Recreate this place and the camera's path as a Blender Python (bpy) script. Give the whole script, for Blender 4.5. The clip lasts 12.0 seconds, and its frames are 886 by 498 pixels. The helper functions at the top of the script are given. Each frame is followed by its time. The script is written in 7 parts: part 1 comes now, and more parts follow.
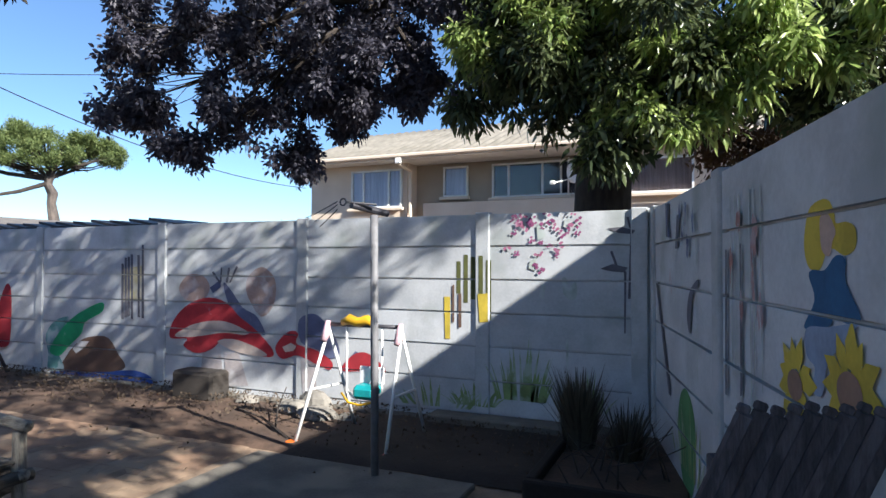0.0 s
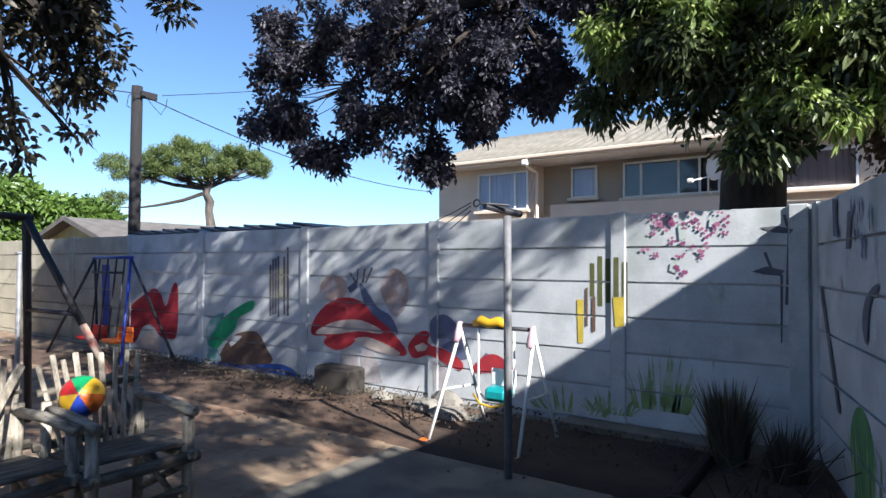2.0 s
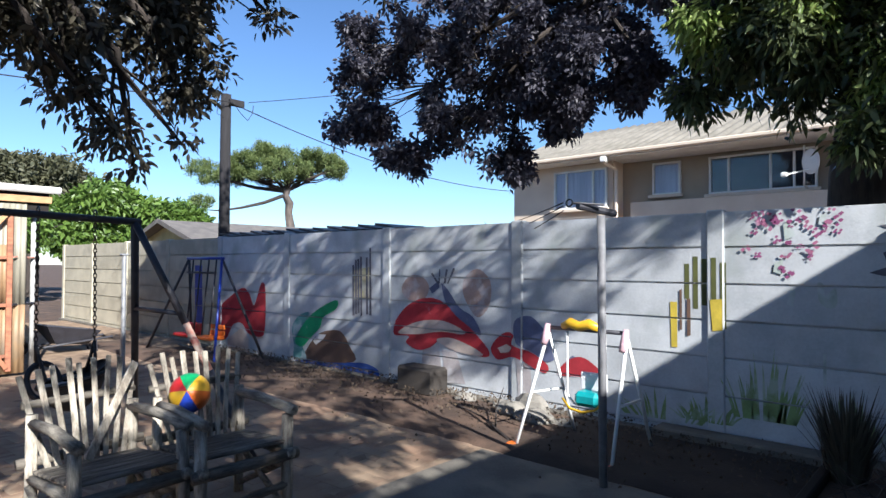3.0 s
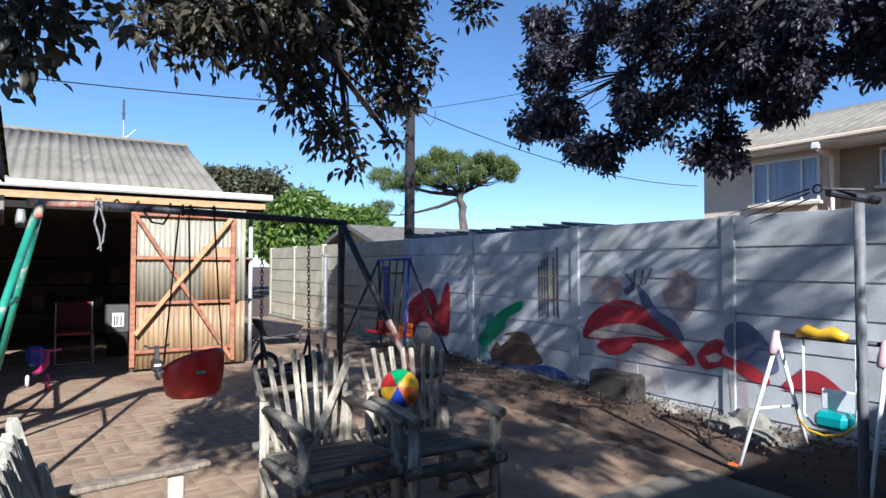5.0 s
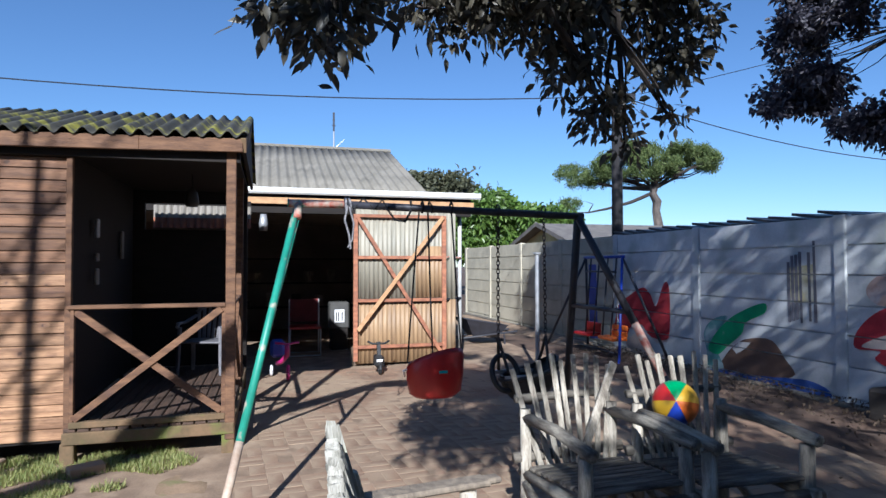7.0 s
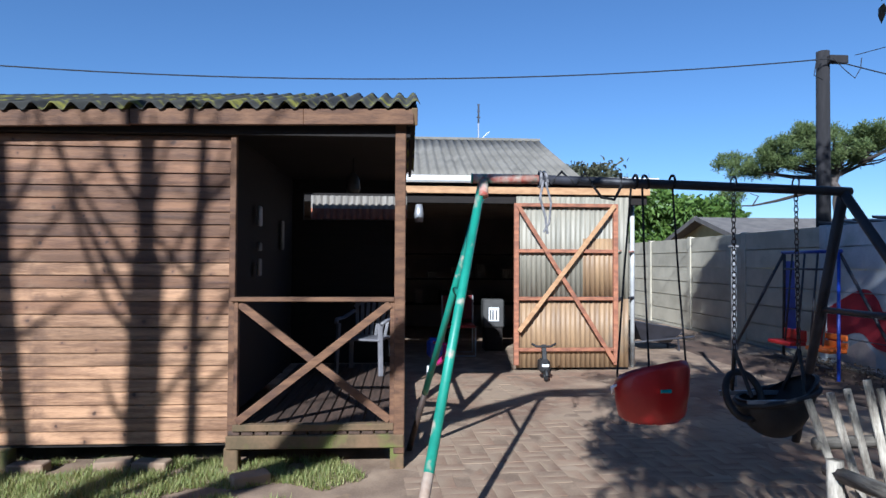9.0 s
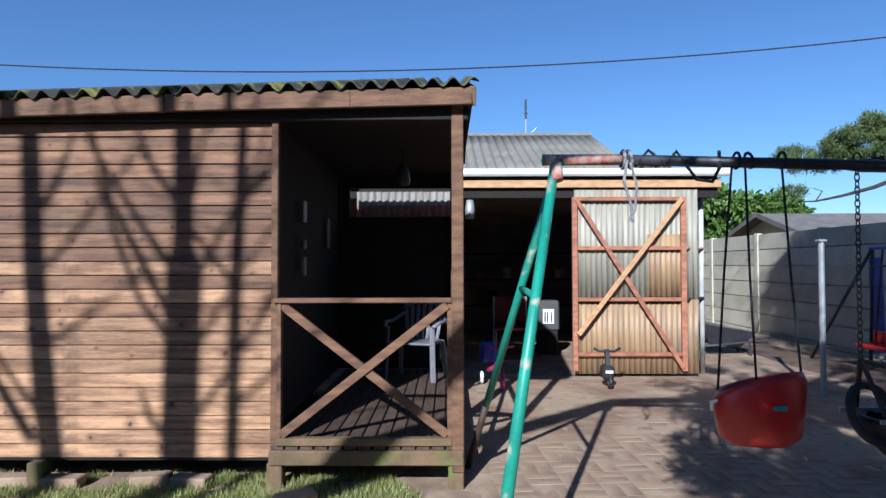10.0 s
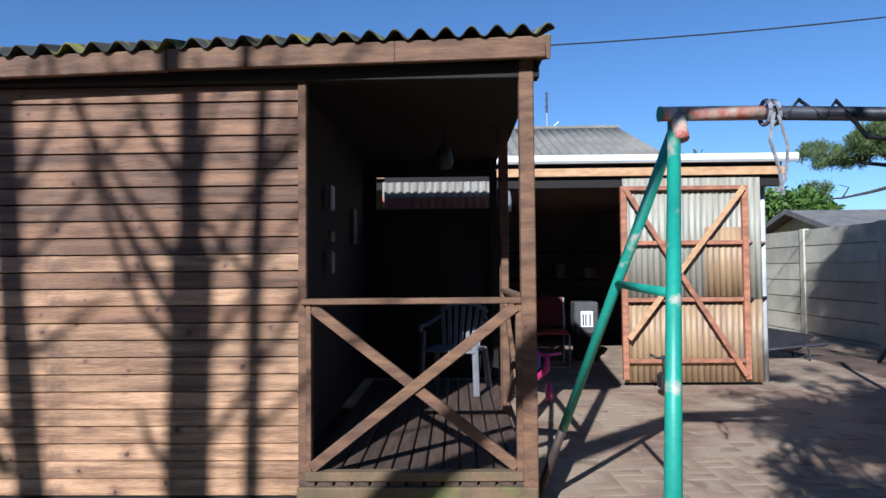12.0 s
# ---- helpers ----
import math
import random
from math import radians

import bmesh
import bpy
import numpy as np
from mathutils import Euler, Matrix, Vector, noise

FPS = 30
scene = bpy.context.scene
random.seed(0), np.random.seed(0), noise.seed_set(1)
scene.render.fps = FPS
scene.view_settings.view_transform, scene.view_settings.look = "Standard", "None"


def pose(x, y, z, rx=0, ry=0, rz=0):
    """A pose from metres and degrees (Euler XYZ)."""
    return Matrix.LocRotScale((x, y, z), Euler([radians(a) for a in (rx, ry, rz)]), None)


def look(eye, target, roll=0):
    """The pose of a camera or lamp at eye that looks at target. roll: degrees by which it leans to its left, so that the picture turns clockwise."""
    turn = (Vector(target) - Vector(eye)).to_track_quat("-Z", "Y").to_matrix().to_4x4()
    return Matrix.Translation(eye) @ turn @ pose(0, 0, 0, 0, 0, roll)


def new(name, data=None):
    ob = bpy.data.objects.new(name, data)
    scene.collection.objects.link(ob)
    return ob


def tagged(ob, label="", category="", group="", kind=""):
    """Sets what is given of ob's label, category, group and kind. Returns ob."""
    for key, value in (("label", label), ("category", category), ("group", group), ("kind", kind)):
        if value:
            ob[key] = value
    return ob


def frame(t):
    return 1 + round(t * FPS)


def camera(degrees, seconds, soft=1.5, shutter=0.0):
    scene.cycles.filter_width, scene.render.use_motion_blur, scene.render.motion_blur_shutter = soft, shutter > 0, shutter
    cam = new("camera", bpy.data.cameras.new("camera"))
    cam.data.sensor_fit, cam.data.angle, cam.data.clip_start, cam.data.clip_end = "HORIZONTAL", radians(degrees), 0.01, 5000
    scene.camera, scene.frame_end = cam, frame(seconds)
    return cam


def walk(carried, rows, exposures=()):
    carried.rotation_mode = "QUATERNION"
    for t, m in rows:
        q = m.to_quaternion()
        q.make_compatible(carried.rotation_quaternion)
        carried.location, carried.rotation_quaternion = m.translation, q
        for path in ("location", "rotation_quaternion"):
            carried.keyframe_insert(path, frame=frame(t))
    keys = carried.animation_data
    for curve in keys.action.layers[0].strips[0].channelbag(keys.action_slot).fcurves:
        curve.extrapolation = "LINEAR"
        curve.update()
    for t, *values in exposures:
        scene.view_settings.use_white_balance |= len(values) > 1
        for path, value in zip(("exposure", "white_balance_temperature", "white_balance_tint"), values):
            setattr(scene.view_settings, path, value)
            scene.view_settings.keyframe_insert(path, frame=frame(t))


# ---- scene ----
cam = camera(72.1, 12.0, soft=1.5)
PATH = [
    (0, (0.143, 0.876, 1.43), (-0.648, 2.712, 1.474), 0.1),
    (0.5, (0.139, 0.884, 1.43), (-0.718, 2.69, 1.475), 0.2),
    (1, (0.12, 0.912, 1.428), (-0.831, 2.671, 1.474), 0.2),
    (1.5, (0.112, 0.925, 1.428), (-0.933, 2.629, 1.477), 0.3),
    (2, (0.073, 0.882, 1.419), (-1.073, 2.521, 1.471), 0.3),
    (2.5, (0.027, 0.852, 1.431), (-1.206, 2.426, 1.48), 0.3),
    (3, (-0.055, 0.841, 1.434), (-1.382, 2.336, 1.482), 0.2),
    (5, (-0.344, 0.794, 1.404), (-2.026, 1.874, 1.458), 0.2),
    (5.5, (-0.481, 0.776, 1.419), (-2.237, 1.732, 1.469), 0.2),
    (6, (-0.621, 0.683, 1.399), (-2.451, 1.489, 1.452), 0.1),
    (6.5, (-0.709, 0.651, 1.399), (-2.598, 1.308, 1.449), 0.1),
    (7, (-0.829, 0.536, 1.383), (-2.75, 1.087, 1.436), -0.1),
    (9, (-1.651, 0.298, 1.33), (-3.647, 0.423, 1.377), 0.3),
    (9.5, (-1.856, 0.262, 1.325), (-3.854, 0.33, 1.376), -0.0),
    (10, (-2.074, 0.21, 1.298), (-4.074, 0.194, 1.351), -0.1),
    (10.5, (-2.276, 0.116, 1.248), (-4.275, 0.068, 1.305), -0.3),
    (11, (-2.463, -0.007, 1.222), (-4.462, -0.053, 1.276), -0.3),
    (11.5, (-2.66, -0.06, 1.214), (-4.658, -0.102, 1.276), -0.5),
    (12, (-2.747, -0.076, 1.247), (-4.746, -0.117, 1.31), -0.5),
]
walk(cam, [(t, look(eye, target, roll)) for t, eye, target, roll in PATH],
     [(0, 1.46, 6100, 10), (3, 1.32, 5850, 10), (7, 0.84, 5400, 10), (9, 0.75, 5200, 9), (12, 0.76, 5200, 9)])

# ---- light ----
SUN = Vector((2.8, -0.97, 1.78)).normalized()
elev, azim = math.asin(SUN.z), math.atan2(SUN.x, SUN.y)
world = bpy.data.worlds.new("sky")
scene.world = world
world.use_nodes = True
wn = world.node_tree.nodes
sky = wn.new("ShaderNodeTexSky")
sky.sky_type, sky.sun_disc, sky.sun_elevation, sky.sun_rotation = "NISHITA", False, elev, azim
sky.air_density, sky.dust_density, sky.ozone_density, sky.altitude = 1.0, 0.1, 5.0, 300
wn["Background"].inputs[1].default_value = 0.068
world.node_tree.links.new(sky.outputs[0], wn["Background"].inputs[0])
sun = new("sun", bpy.data.lights.new("sun", "SUN"))
sun.data.energy, sun.data.angle, sun.data.color = 5.0, radians(0.6), (1.0, 0.93, 0.82)
sun.matrix_world = look(SUN * 30, (0, 0, 0))


# ---- materials ----
def mat(name, a, b=None, rough=0.8, scale=6.0, stretch=(1, 1, 1), bump=0.3, fine=60.0, metal=0.0, vary=0.0, c=None, cs=1.5, cover=0.5,
        trans=0.0):
    """a and b mix by grain; c is wear or stain in patches of its own; vary: how far alike pieces differ."""
    m = bpy.data.materials.new(name)
    m.use_nodes = True
    n, l = m.node_tree.nodes, m.node_tree.links
    bs = n["Principled BSDF"]
    bs.inputs["Roughness"].default_value, bs.inputs["Metallic"].default_value = rough, metal
    tc, mp = n.new("ShaderNodeTexCoord"), n.new("ShaderNodeMapping")
    oi = n.new("ShaderNodeObjectInfo")
    add = n.new("ShaderNodeVectorMath")
    add.operation = "MULTIPLY_ADD"
    l.new(oi.outputs["Random"], add.inputs[0])
    add.inputs[1].default_value = (7.3, 5.1, 3.7)
    l.new(tc.outputs["Object"], add.inputs[2])
    l.new(add.outputs[0], mp.inputs[0])
    mp.inputs["Scale"].default_value = stretch
    n1, n2 = n.new("ShaderNodeTexNoise"), n.new("ShaderNodeTexNoise")
    n1.inputs["Scale"].default_value, n1.inputs["Detail"].default_value = scale, 5
    n2.inputs["Scale"].default_value, n2.inputs["Detail"].default_value = fine, 3
    l.new(mp.outputs[0], n1.inputs[0])
    l.new(mp.outputs[0], n2.inputs[0])
    mix = n.new("ShaderNodeMix")
    mix.data_type = "RGBA"
    b = b or tuple(v * 0.7 for v in a)
    mix.inputs[6].default_value, mix.inputs[7].default_value = (*a, 1), (*b, 1)
    ramp = n.new("ShaderNodeMapRange")
    ramp.inputs[1].default_value, ramp.inputs[2].default_value = 0.35, 0.65
    half = n.new("ShaderNodeMath")
    half.operation = "MULTIPLY_ADD"
    l.new(n2.outputs[0], half.inputs[0])
    half.inputs[1].default_value = 0.35
    sub = n.new("ShaderNodeMath")
    sub.operation = "MULTIPLY_ADD"
    l.new(n1.outputs[0], sub.inputs[0])
    sub.inputs[1].default_value, sub.inputs[2].default_value = 1.0, -0.175
    l.new(sub.outputs[0], half.inputs[2])
    l.new(half.outputs[0], ramp.inputs[0])
    l.new(ramp.outputs[0], mix.inputs[0])
    out = mix.outputs[2]
    if c:
        n3 = n.new("ShaderNodeTexNoise")
        n3.inputs["Scale"].default_value, n3.inputs["Detail"].default_value = cs, 6
        l.new(tc.outputs["Object"], n3.inputs[0])
        r3 = n.new("ShaderNodeMapRange")
        r3.inputs[1].default_value, r3.inputs[2].default_value = 1 - cover, 1.12 - cover
        l.new(n3.outputs[0], r3.inputs[0])
        m3 = n.new("ShaderNodeMix")
        m3.data_type = "RGBA"
        l.new(r3.outputs[0], m3.inputs[0])
        l.new(out, m3.inputs[6])
        m3.inputs[7].default_value = (*c, 1)
        out = m3.outputs[2]
    if vary:
        hs = n.new("ShaderNodeHueSaturation")
        vr = n.new("ShaderNodeMapRange")
        vr.inputs[3].default_value, vr.inputs[4].default_value = 1 - vary, 1 + vary
        l.new(oi.outputs["Random"], vr.inputs[0])
        l.new(vr.outputs[0], hs.inputs["Value"])
        l.new(out, hs.inputs["Color"])
        out = hs.outputs[0]
    l.new(out, bs.inputs["Base Color"])
    bp = n.new("ShaderNodeBump")
    bp.inputs["Strength"].default_value, bp.inputs["Distance"].default_value = bump, 0.01
    l.new(half.outputs[0], bp.inputs["Height"])
    l.new(bp.outputs[0], bs.inputs["Normal"])
    if trans:
        bs.inputs["Transmission Weight"].default_value = trans
    return m


def leafmat(name, a, b, rough=0.45, trans=0.35):
    m = bpy.data.materials.new(name)
    m.use_nodes = True
    n, l = m.node_tree.nodes, m.node_tree.links
    bs, outn = n["Principled BSDF"], n["Material Output"]
    geo, mix = n.new("ShaderNodeNewGeometry"), n.new("ShaderNodeMix")
    mix.data_type = "RGBA"
    mix.inputs[6].default_value, mix.inputs[7].default_value = (*a, 1), (*b, 1)
    l.new(geo.outputs["Random Per Island"], mix.inputs[0])
    l.new(mix.outputs[2], bs.inputs["Base Color"])
    bs.inputs["Roughness"].default_value = rough
    tr, ms = n.new("ShaderNodeBsdfTranslucent"), n.new("ShaderNodeMixShader")
    l.new(mix.outputs[2], tr.inputs[0])
    ms.inputs[0].default_value = trans
    l.new(bs.outputs[0], ms.inputs[1])
    l.new(tr.outputs[0], ms.inputs[2])
    l.new(ms.outputs[0], outn.inputs[0])
    return m


CONCRETE = mat("painted_concrete", (0.56, 0.58, 0.60), (0.43, 0.45, 0.47), 0.9, 3, bump=0.35, fine=50, vary=0.07, c=(0.33, 0.36, 0.35), cs=1.3, cover=0.45)
POSTM = mat("post_concrete", (0.50, 0.52, 0.54), (0.38, 0.40, 0.41), 0.9, 4, bump=0.3, fine=50, vary=0.05, c=(0.29, 0.31, 0.30), cs=1.6, cover=0.46)
BARE = mat("bare_concrete", (0.53, 0.49, 0.385), (0.42, 0.385, 0.30), 0.9, 3, bump=0.35, fine=50, vary=0.09, c=(0.34, 0.32, 0.26), cs=1.5, cover=0.40)
CLAD = mat("cladding_wood", (0.41, 0.235, 0.125), (0.165, 0.085, 0.043), 0.72, 3.2, (1, 0.6, 7), 0.8, 34, vary=0.26, c=(0.095, 0.047, 0.026), cs=3.4, cover=0.41)
BEAM = mat("stained_wood", (0.175, 0.090, 0.045), (0.085, 0.042, 0.023), 0.8, 4, (6, 1.2, 6), 0.5, 30, vary=0.15, c=(0.08, 0.042, 0.028), cs=5, cover=0.40)
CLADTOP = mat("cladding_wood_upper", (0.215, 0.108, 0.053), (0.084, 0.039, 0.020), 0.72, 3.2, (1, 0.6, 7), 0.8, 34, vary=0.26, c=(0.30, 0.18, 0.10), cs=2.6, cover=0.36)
DECK = mat("deck_wood", (0.085, 0.050, 0.034), (0.045, 0.028, 0.019), 0.8, 4, (1, 8, 8), 0.4, 30, vary=0.2)
MOSSY = mat("mossy_wood", (0.17, 0.105, 0.055), (0.10, 0.07, 0.034), 0.85, 6, (1, 1, 1), 0.4, 40, c=(0.120, 0.130, 0.030), cs=5, cover=0.46)
# Near-black: the porch's inner shade is put into this wood colour.
DARKWOOD_SHADED = mat("dark_wood_shaded", (0.013, 0.009, 0.007), (0.008, 0.005, 0.004), 0.85, 4, (8, 1, 8), 0.3, 30, vary=0.1)
GREY = mat("weathered_wood", (0.46, 0.415, 0.34), (0.17, 0.145, 0.115), 0.85, 6, (5, 5, 1), 0.8, 40, vary=0.22)
GREYLONG = mat("weathered_wood_along", (0.36, 0.325, 0.265), (0.10, 0.086, 0.070), 0.85, 6, (0.8, 6, 6), 0.7, 40, vary=0.2, c=(0.07, 0.06, 0.05), cs=5, cover=0.40)
# Darker copy of the weathered wood, with the chair seats' shade in it.
GREYCROSS_SHADED = mat("shaded_weathered_wood_across", (0.20, 0.178, 0.145), (0.06, 0.050, 0.041), 0.85, 6, (6, 0.8, 6), 0.7, 40, vary=0.2)
SHEET = mat("roof_sheet", (0.225, 0.205, 0.17), (0.165, 0.15, 0.122), 0.9, 2, (1, 1, 1), 0.2, 30, c=(0.14, 0.128, 0.105), cs=1.2, cover=0.42)
GATESHEET = mat("gate_sheet", (0.35, 0.32, 0.25), (0.22, 0.205, 0.16), 0.55, 3, (1, 7, 0.5), 0.1, 40, c=(0.33, 0.21, 0.11), cs=1.1, cover=0.44)
GATEBROWN = mat("gate_sheet_brown", (0.36, 0.235, 0.125), (0.23, 0.15, 0.085), 0.55, 3, (1, 6, 0.5), 0.1, 40, c=(0.20, 0.17, 0.13), cs=1.3, cover=0.42)
MOSSROOF = mat("mossy_roof", (0.05, 0.048, 0.04), (0.03, 0.03, 0.027), 0.9, 5, c=(0.19, 0.18, 0.03), cs=6, cover=0.48)
RUSTWOOD = mat("orange_wood", (0.38, 0.155, 0.080), (0.21, 0.085, 0.05), 0.7, 4, (6, 2, 6), 0.3, 30, vary=0.1)
PALEWOOD = mat("pale_wood", (0.50, 0.30, 0.15), (0.38, 0.21, 0.10), 0.7, 4, (6, 2, 6), 0.3, 30)
WHITE = mat("white_paint", (0.80, 0.80, 0.78), (0.70, 0.70, 0.68), 0.5, 4, bump=0.05)
GREEN = mat("green_paint", (0.035, 0.285, 0.20), (0.025, 0.20, 0.145), 0.45, 4, bump=0.2, c=(0.56, 0.40, 0.33), cs=9, cover=0.395)
BARELEG = mat("worn_leg_paint", (0.50, 0.40, 0.31), (0.36, 0.25, 0.18), 0.6, 9, bump=0.3, c=(0.05, 0.30, 0.22), cs=11, cover=0.34)
REDPAINT = mat("chipped_red_paint", (0.50, 0.42, 0.34), (0.42, 0.09, 0.06), 0.6, 16, bump=0.3, c=(0.06, 0.26, 0.19), cs=14, cover=0.44)
DARKMETAL = mat("dark_metal", (0.035, 0.035, 0.045), (0.022, 0.022, 0.028), 0.5, 8, bump=0.1)
POSTPAINT = mat("old_white_paint", (0.55, 0.55, 0.53), (0.38, 0.38, 0.37), 0.5, 5, bump=0.1, c=(0.24, 0.21, 0.19), cs=6, cover=0.36)
GALV = mat("galvanised", (0.42, 0.43, 0.45), (0.32, 0.33, 0.35), 0.45, 8, metal=0.5, bump=0.05)
CHAIN = mat("rusty_chain", (0.07, 0.045, 0.035), (0.04, 0.03, 0.025), 0.6, 20, metal=0.3)
ROPE = mat("rope", (0.02, 0.02, 0.022), (0.012, 0.012, 0.014), 0.9, 60)
GREYROPE = mat("grey_rope", (0.25, 0.24, 0.25), (0.12, 0.12, 0.13), 0.9, 60)
REDPLASTIC = mat("red_plastic", (0.40, 0.018, 0.018), (0.34, 0.015, 0.014), 0.32, 3, bump=0.02)
PINKPLASTIC = mat("pink_plastic", (0.55, 0.03, 0.20), None, 0.35, 3, bump=0.02)
BLACK = mat("black_rubber", (0.022, 0.022, 0.024), (0.014, 0.014, 0.015), 0.6, 12, bump=0.2)
WHITEPLASTIC = mat("white_plastic", (0.78, 0.78, 0.80), (0.72, 0.72, 0.74), 0.35, 3, bump=0.02)
TEAL = mat("teal_plastic", (0.02, 0.36, 0.38), None, 0.35, 3, bump=0.02)
YELLOW = mat("yellow_plastic", (0.72, 0.42, 0.02), None, 0.4, 3, bump=0.05)
ORANGE = mat("orange_plastic", (0.72, 0.16, 0.02), None, 0.4, 3, bump=0.02)
BLUE = mat("blue_plastic", (0.02, 0.05, 0.36), None, 0.35, 3, bump=0.02)
LIMEGREEN = mat("green_vinyl", (0.02, 0.36, 0.12), None, 0.35, 3, bump=0.02)
WALLPINK = mat("cream_plaster", (0.74, 0.62, 0.49), (0.66, 0.54, 0.42), 0.9, 1.5, bump=0.1)
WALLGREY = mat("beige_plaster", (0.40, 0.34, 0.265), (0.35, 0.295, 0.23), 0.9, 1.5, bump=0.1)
WALLYELLOW = mat("yellow_plaster", (0.60, 0.50, 0.24), None, 0.9, 1.5, bump=0.1)
HOUSEWALL = mat("garage_plaster", (0.26, 0.22, 0.19), (0.18, 0.15, 0.13), 0.9, 1.5, bump=0.1)
TILE = mat("roof_tile", (0.16, 0.145, 0.13), (0.11, 0.10, 0.095), 0.9, 3, bump=0.3)
CURTAIN = mat("curtain", (0.68, 0.65, 0.78), (0.50, 0.48, 0.62), 0.9, 3, (6, 6, 0.3), 0.1)
BLIND = mat("blind", (0.52, 0.38, 0.34), (0.34, 0.24, 0.22), 0.9, 3, (8, 8, 0.3), 0.1)
SOIL = mat("soil", (0.115, 0.070, 0.047), (0.055, 0.036, 0.026), 0.95, 3, bump=0.8, fine=40, c=(0.16, 0.10, 0.068), cs=1.8, cover=0.42)
SAND = mat("paving_sand", (0.30, 0.213, 0.142), (0.19, 0.130, 0.087), 0.95, 5, bump=0.5, fine=70, c=(0.36, 0.265, 0.18), cs=3.2, cover=0.45)
PAVER = mat("clay_paver", (0.285, 0.182, 0.117), (0.185, 0.115, 0.076), 0.95, 3, bump=0.7, fine=60, vary=0.06, c=(0.32, 0.232, 0.155), cs=1.6, cover=0.57)
SLAB = mat("slab_concrete", (0.19, 0.17, 0.14), (0.115, 0.105, 0.09), 0.9, 3, bump=0.4, c=(0.22, 0.195, 0.15), cs=2, cover=0.45)
BARK = mat("bark", (0.055, 0.043, 0.035), (0.028, 0.022, 0.019), 0.95, 5, (3, 3, 0.8), 1.0, 30)
PINEBARK = mat("pine_bark", (0.13, 0.105, 0.09), (0.045, 0.038, 0.035), 0.95, 2, (2, 2, 1), 1.0, 20)
POLEWOOD = mat("pole_wood", (0.022, 0.020, 0.022), (0.012, 0.011, 0.012), 0.9, 4, (4, 4, 0.6), 0.5, 30)
STONE = mat("grey_stone", (0.26, 0.24, 0.21), (0.16, 0.15, 0.13), 0.9, 5, bump=0.6)
LEAF_DARK = leafmat("leaf_dark", (0.048, 0.044, 0.036), (0.14, 0.125, 0.088), 0.42, 0.35)
# The large crown's sun and inner shade are put into these leaf colours.
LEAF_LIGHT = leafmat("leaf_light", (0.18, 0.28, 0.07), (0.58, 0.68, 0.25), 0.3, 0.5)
LEAF_SHADED = leafmat("leaf_shaded", (0.032, 0.048, 0.026), (0.155, 0.19, 0.085), 0.26, 0.3)
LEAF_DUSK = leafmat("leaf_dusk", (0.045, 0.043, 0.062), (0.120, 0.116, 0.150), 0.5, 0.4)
LEAF_FAR = leafmat("leaf_far", (0.07, 0.13, 0.025), (0.16, 0.25, 0.05), 0.4, 0.35)
LEAF_OLIVE = leafmat("leaf_olive", (0.05, 0.055, 0.03), (0.09, 0.09, 0.045), 0.6, 0.2)
LEAF_BROWN = leafmat("leaf_brown", (0.09, 0.04, 0.02), (0.13, 0.08, 0.03), 0.6, 0.3)
NEEDLE = leafmat("pine_needle", (0.05, 0.085, 0.025), (0.21, 0.26, 0.085), 0.6, 0.3)
GRASSM = leafmat("grass_blade", (0.17, 0.23, 0.05), (0.42, 0.40, 0.16), 0.6, 0.4)


def glassmat():
    m = bpy.data.materials.new("window_glass")
    m.use_nodes = True
    b = m.node_tree.nodes["Principled BSDF"]
    b.inputs["Base Color"].default_value = (0.9, 0.94, 0.98, 1)
    b.inputs["Roughness"].default_value, b.inputs["Transmission Weight"].default_value = 0.03, 1.0
    return m


GLASS = glassmat()


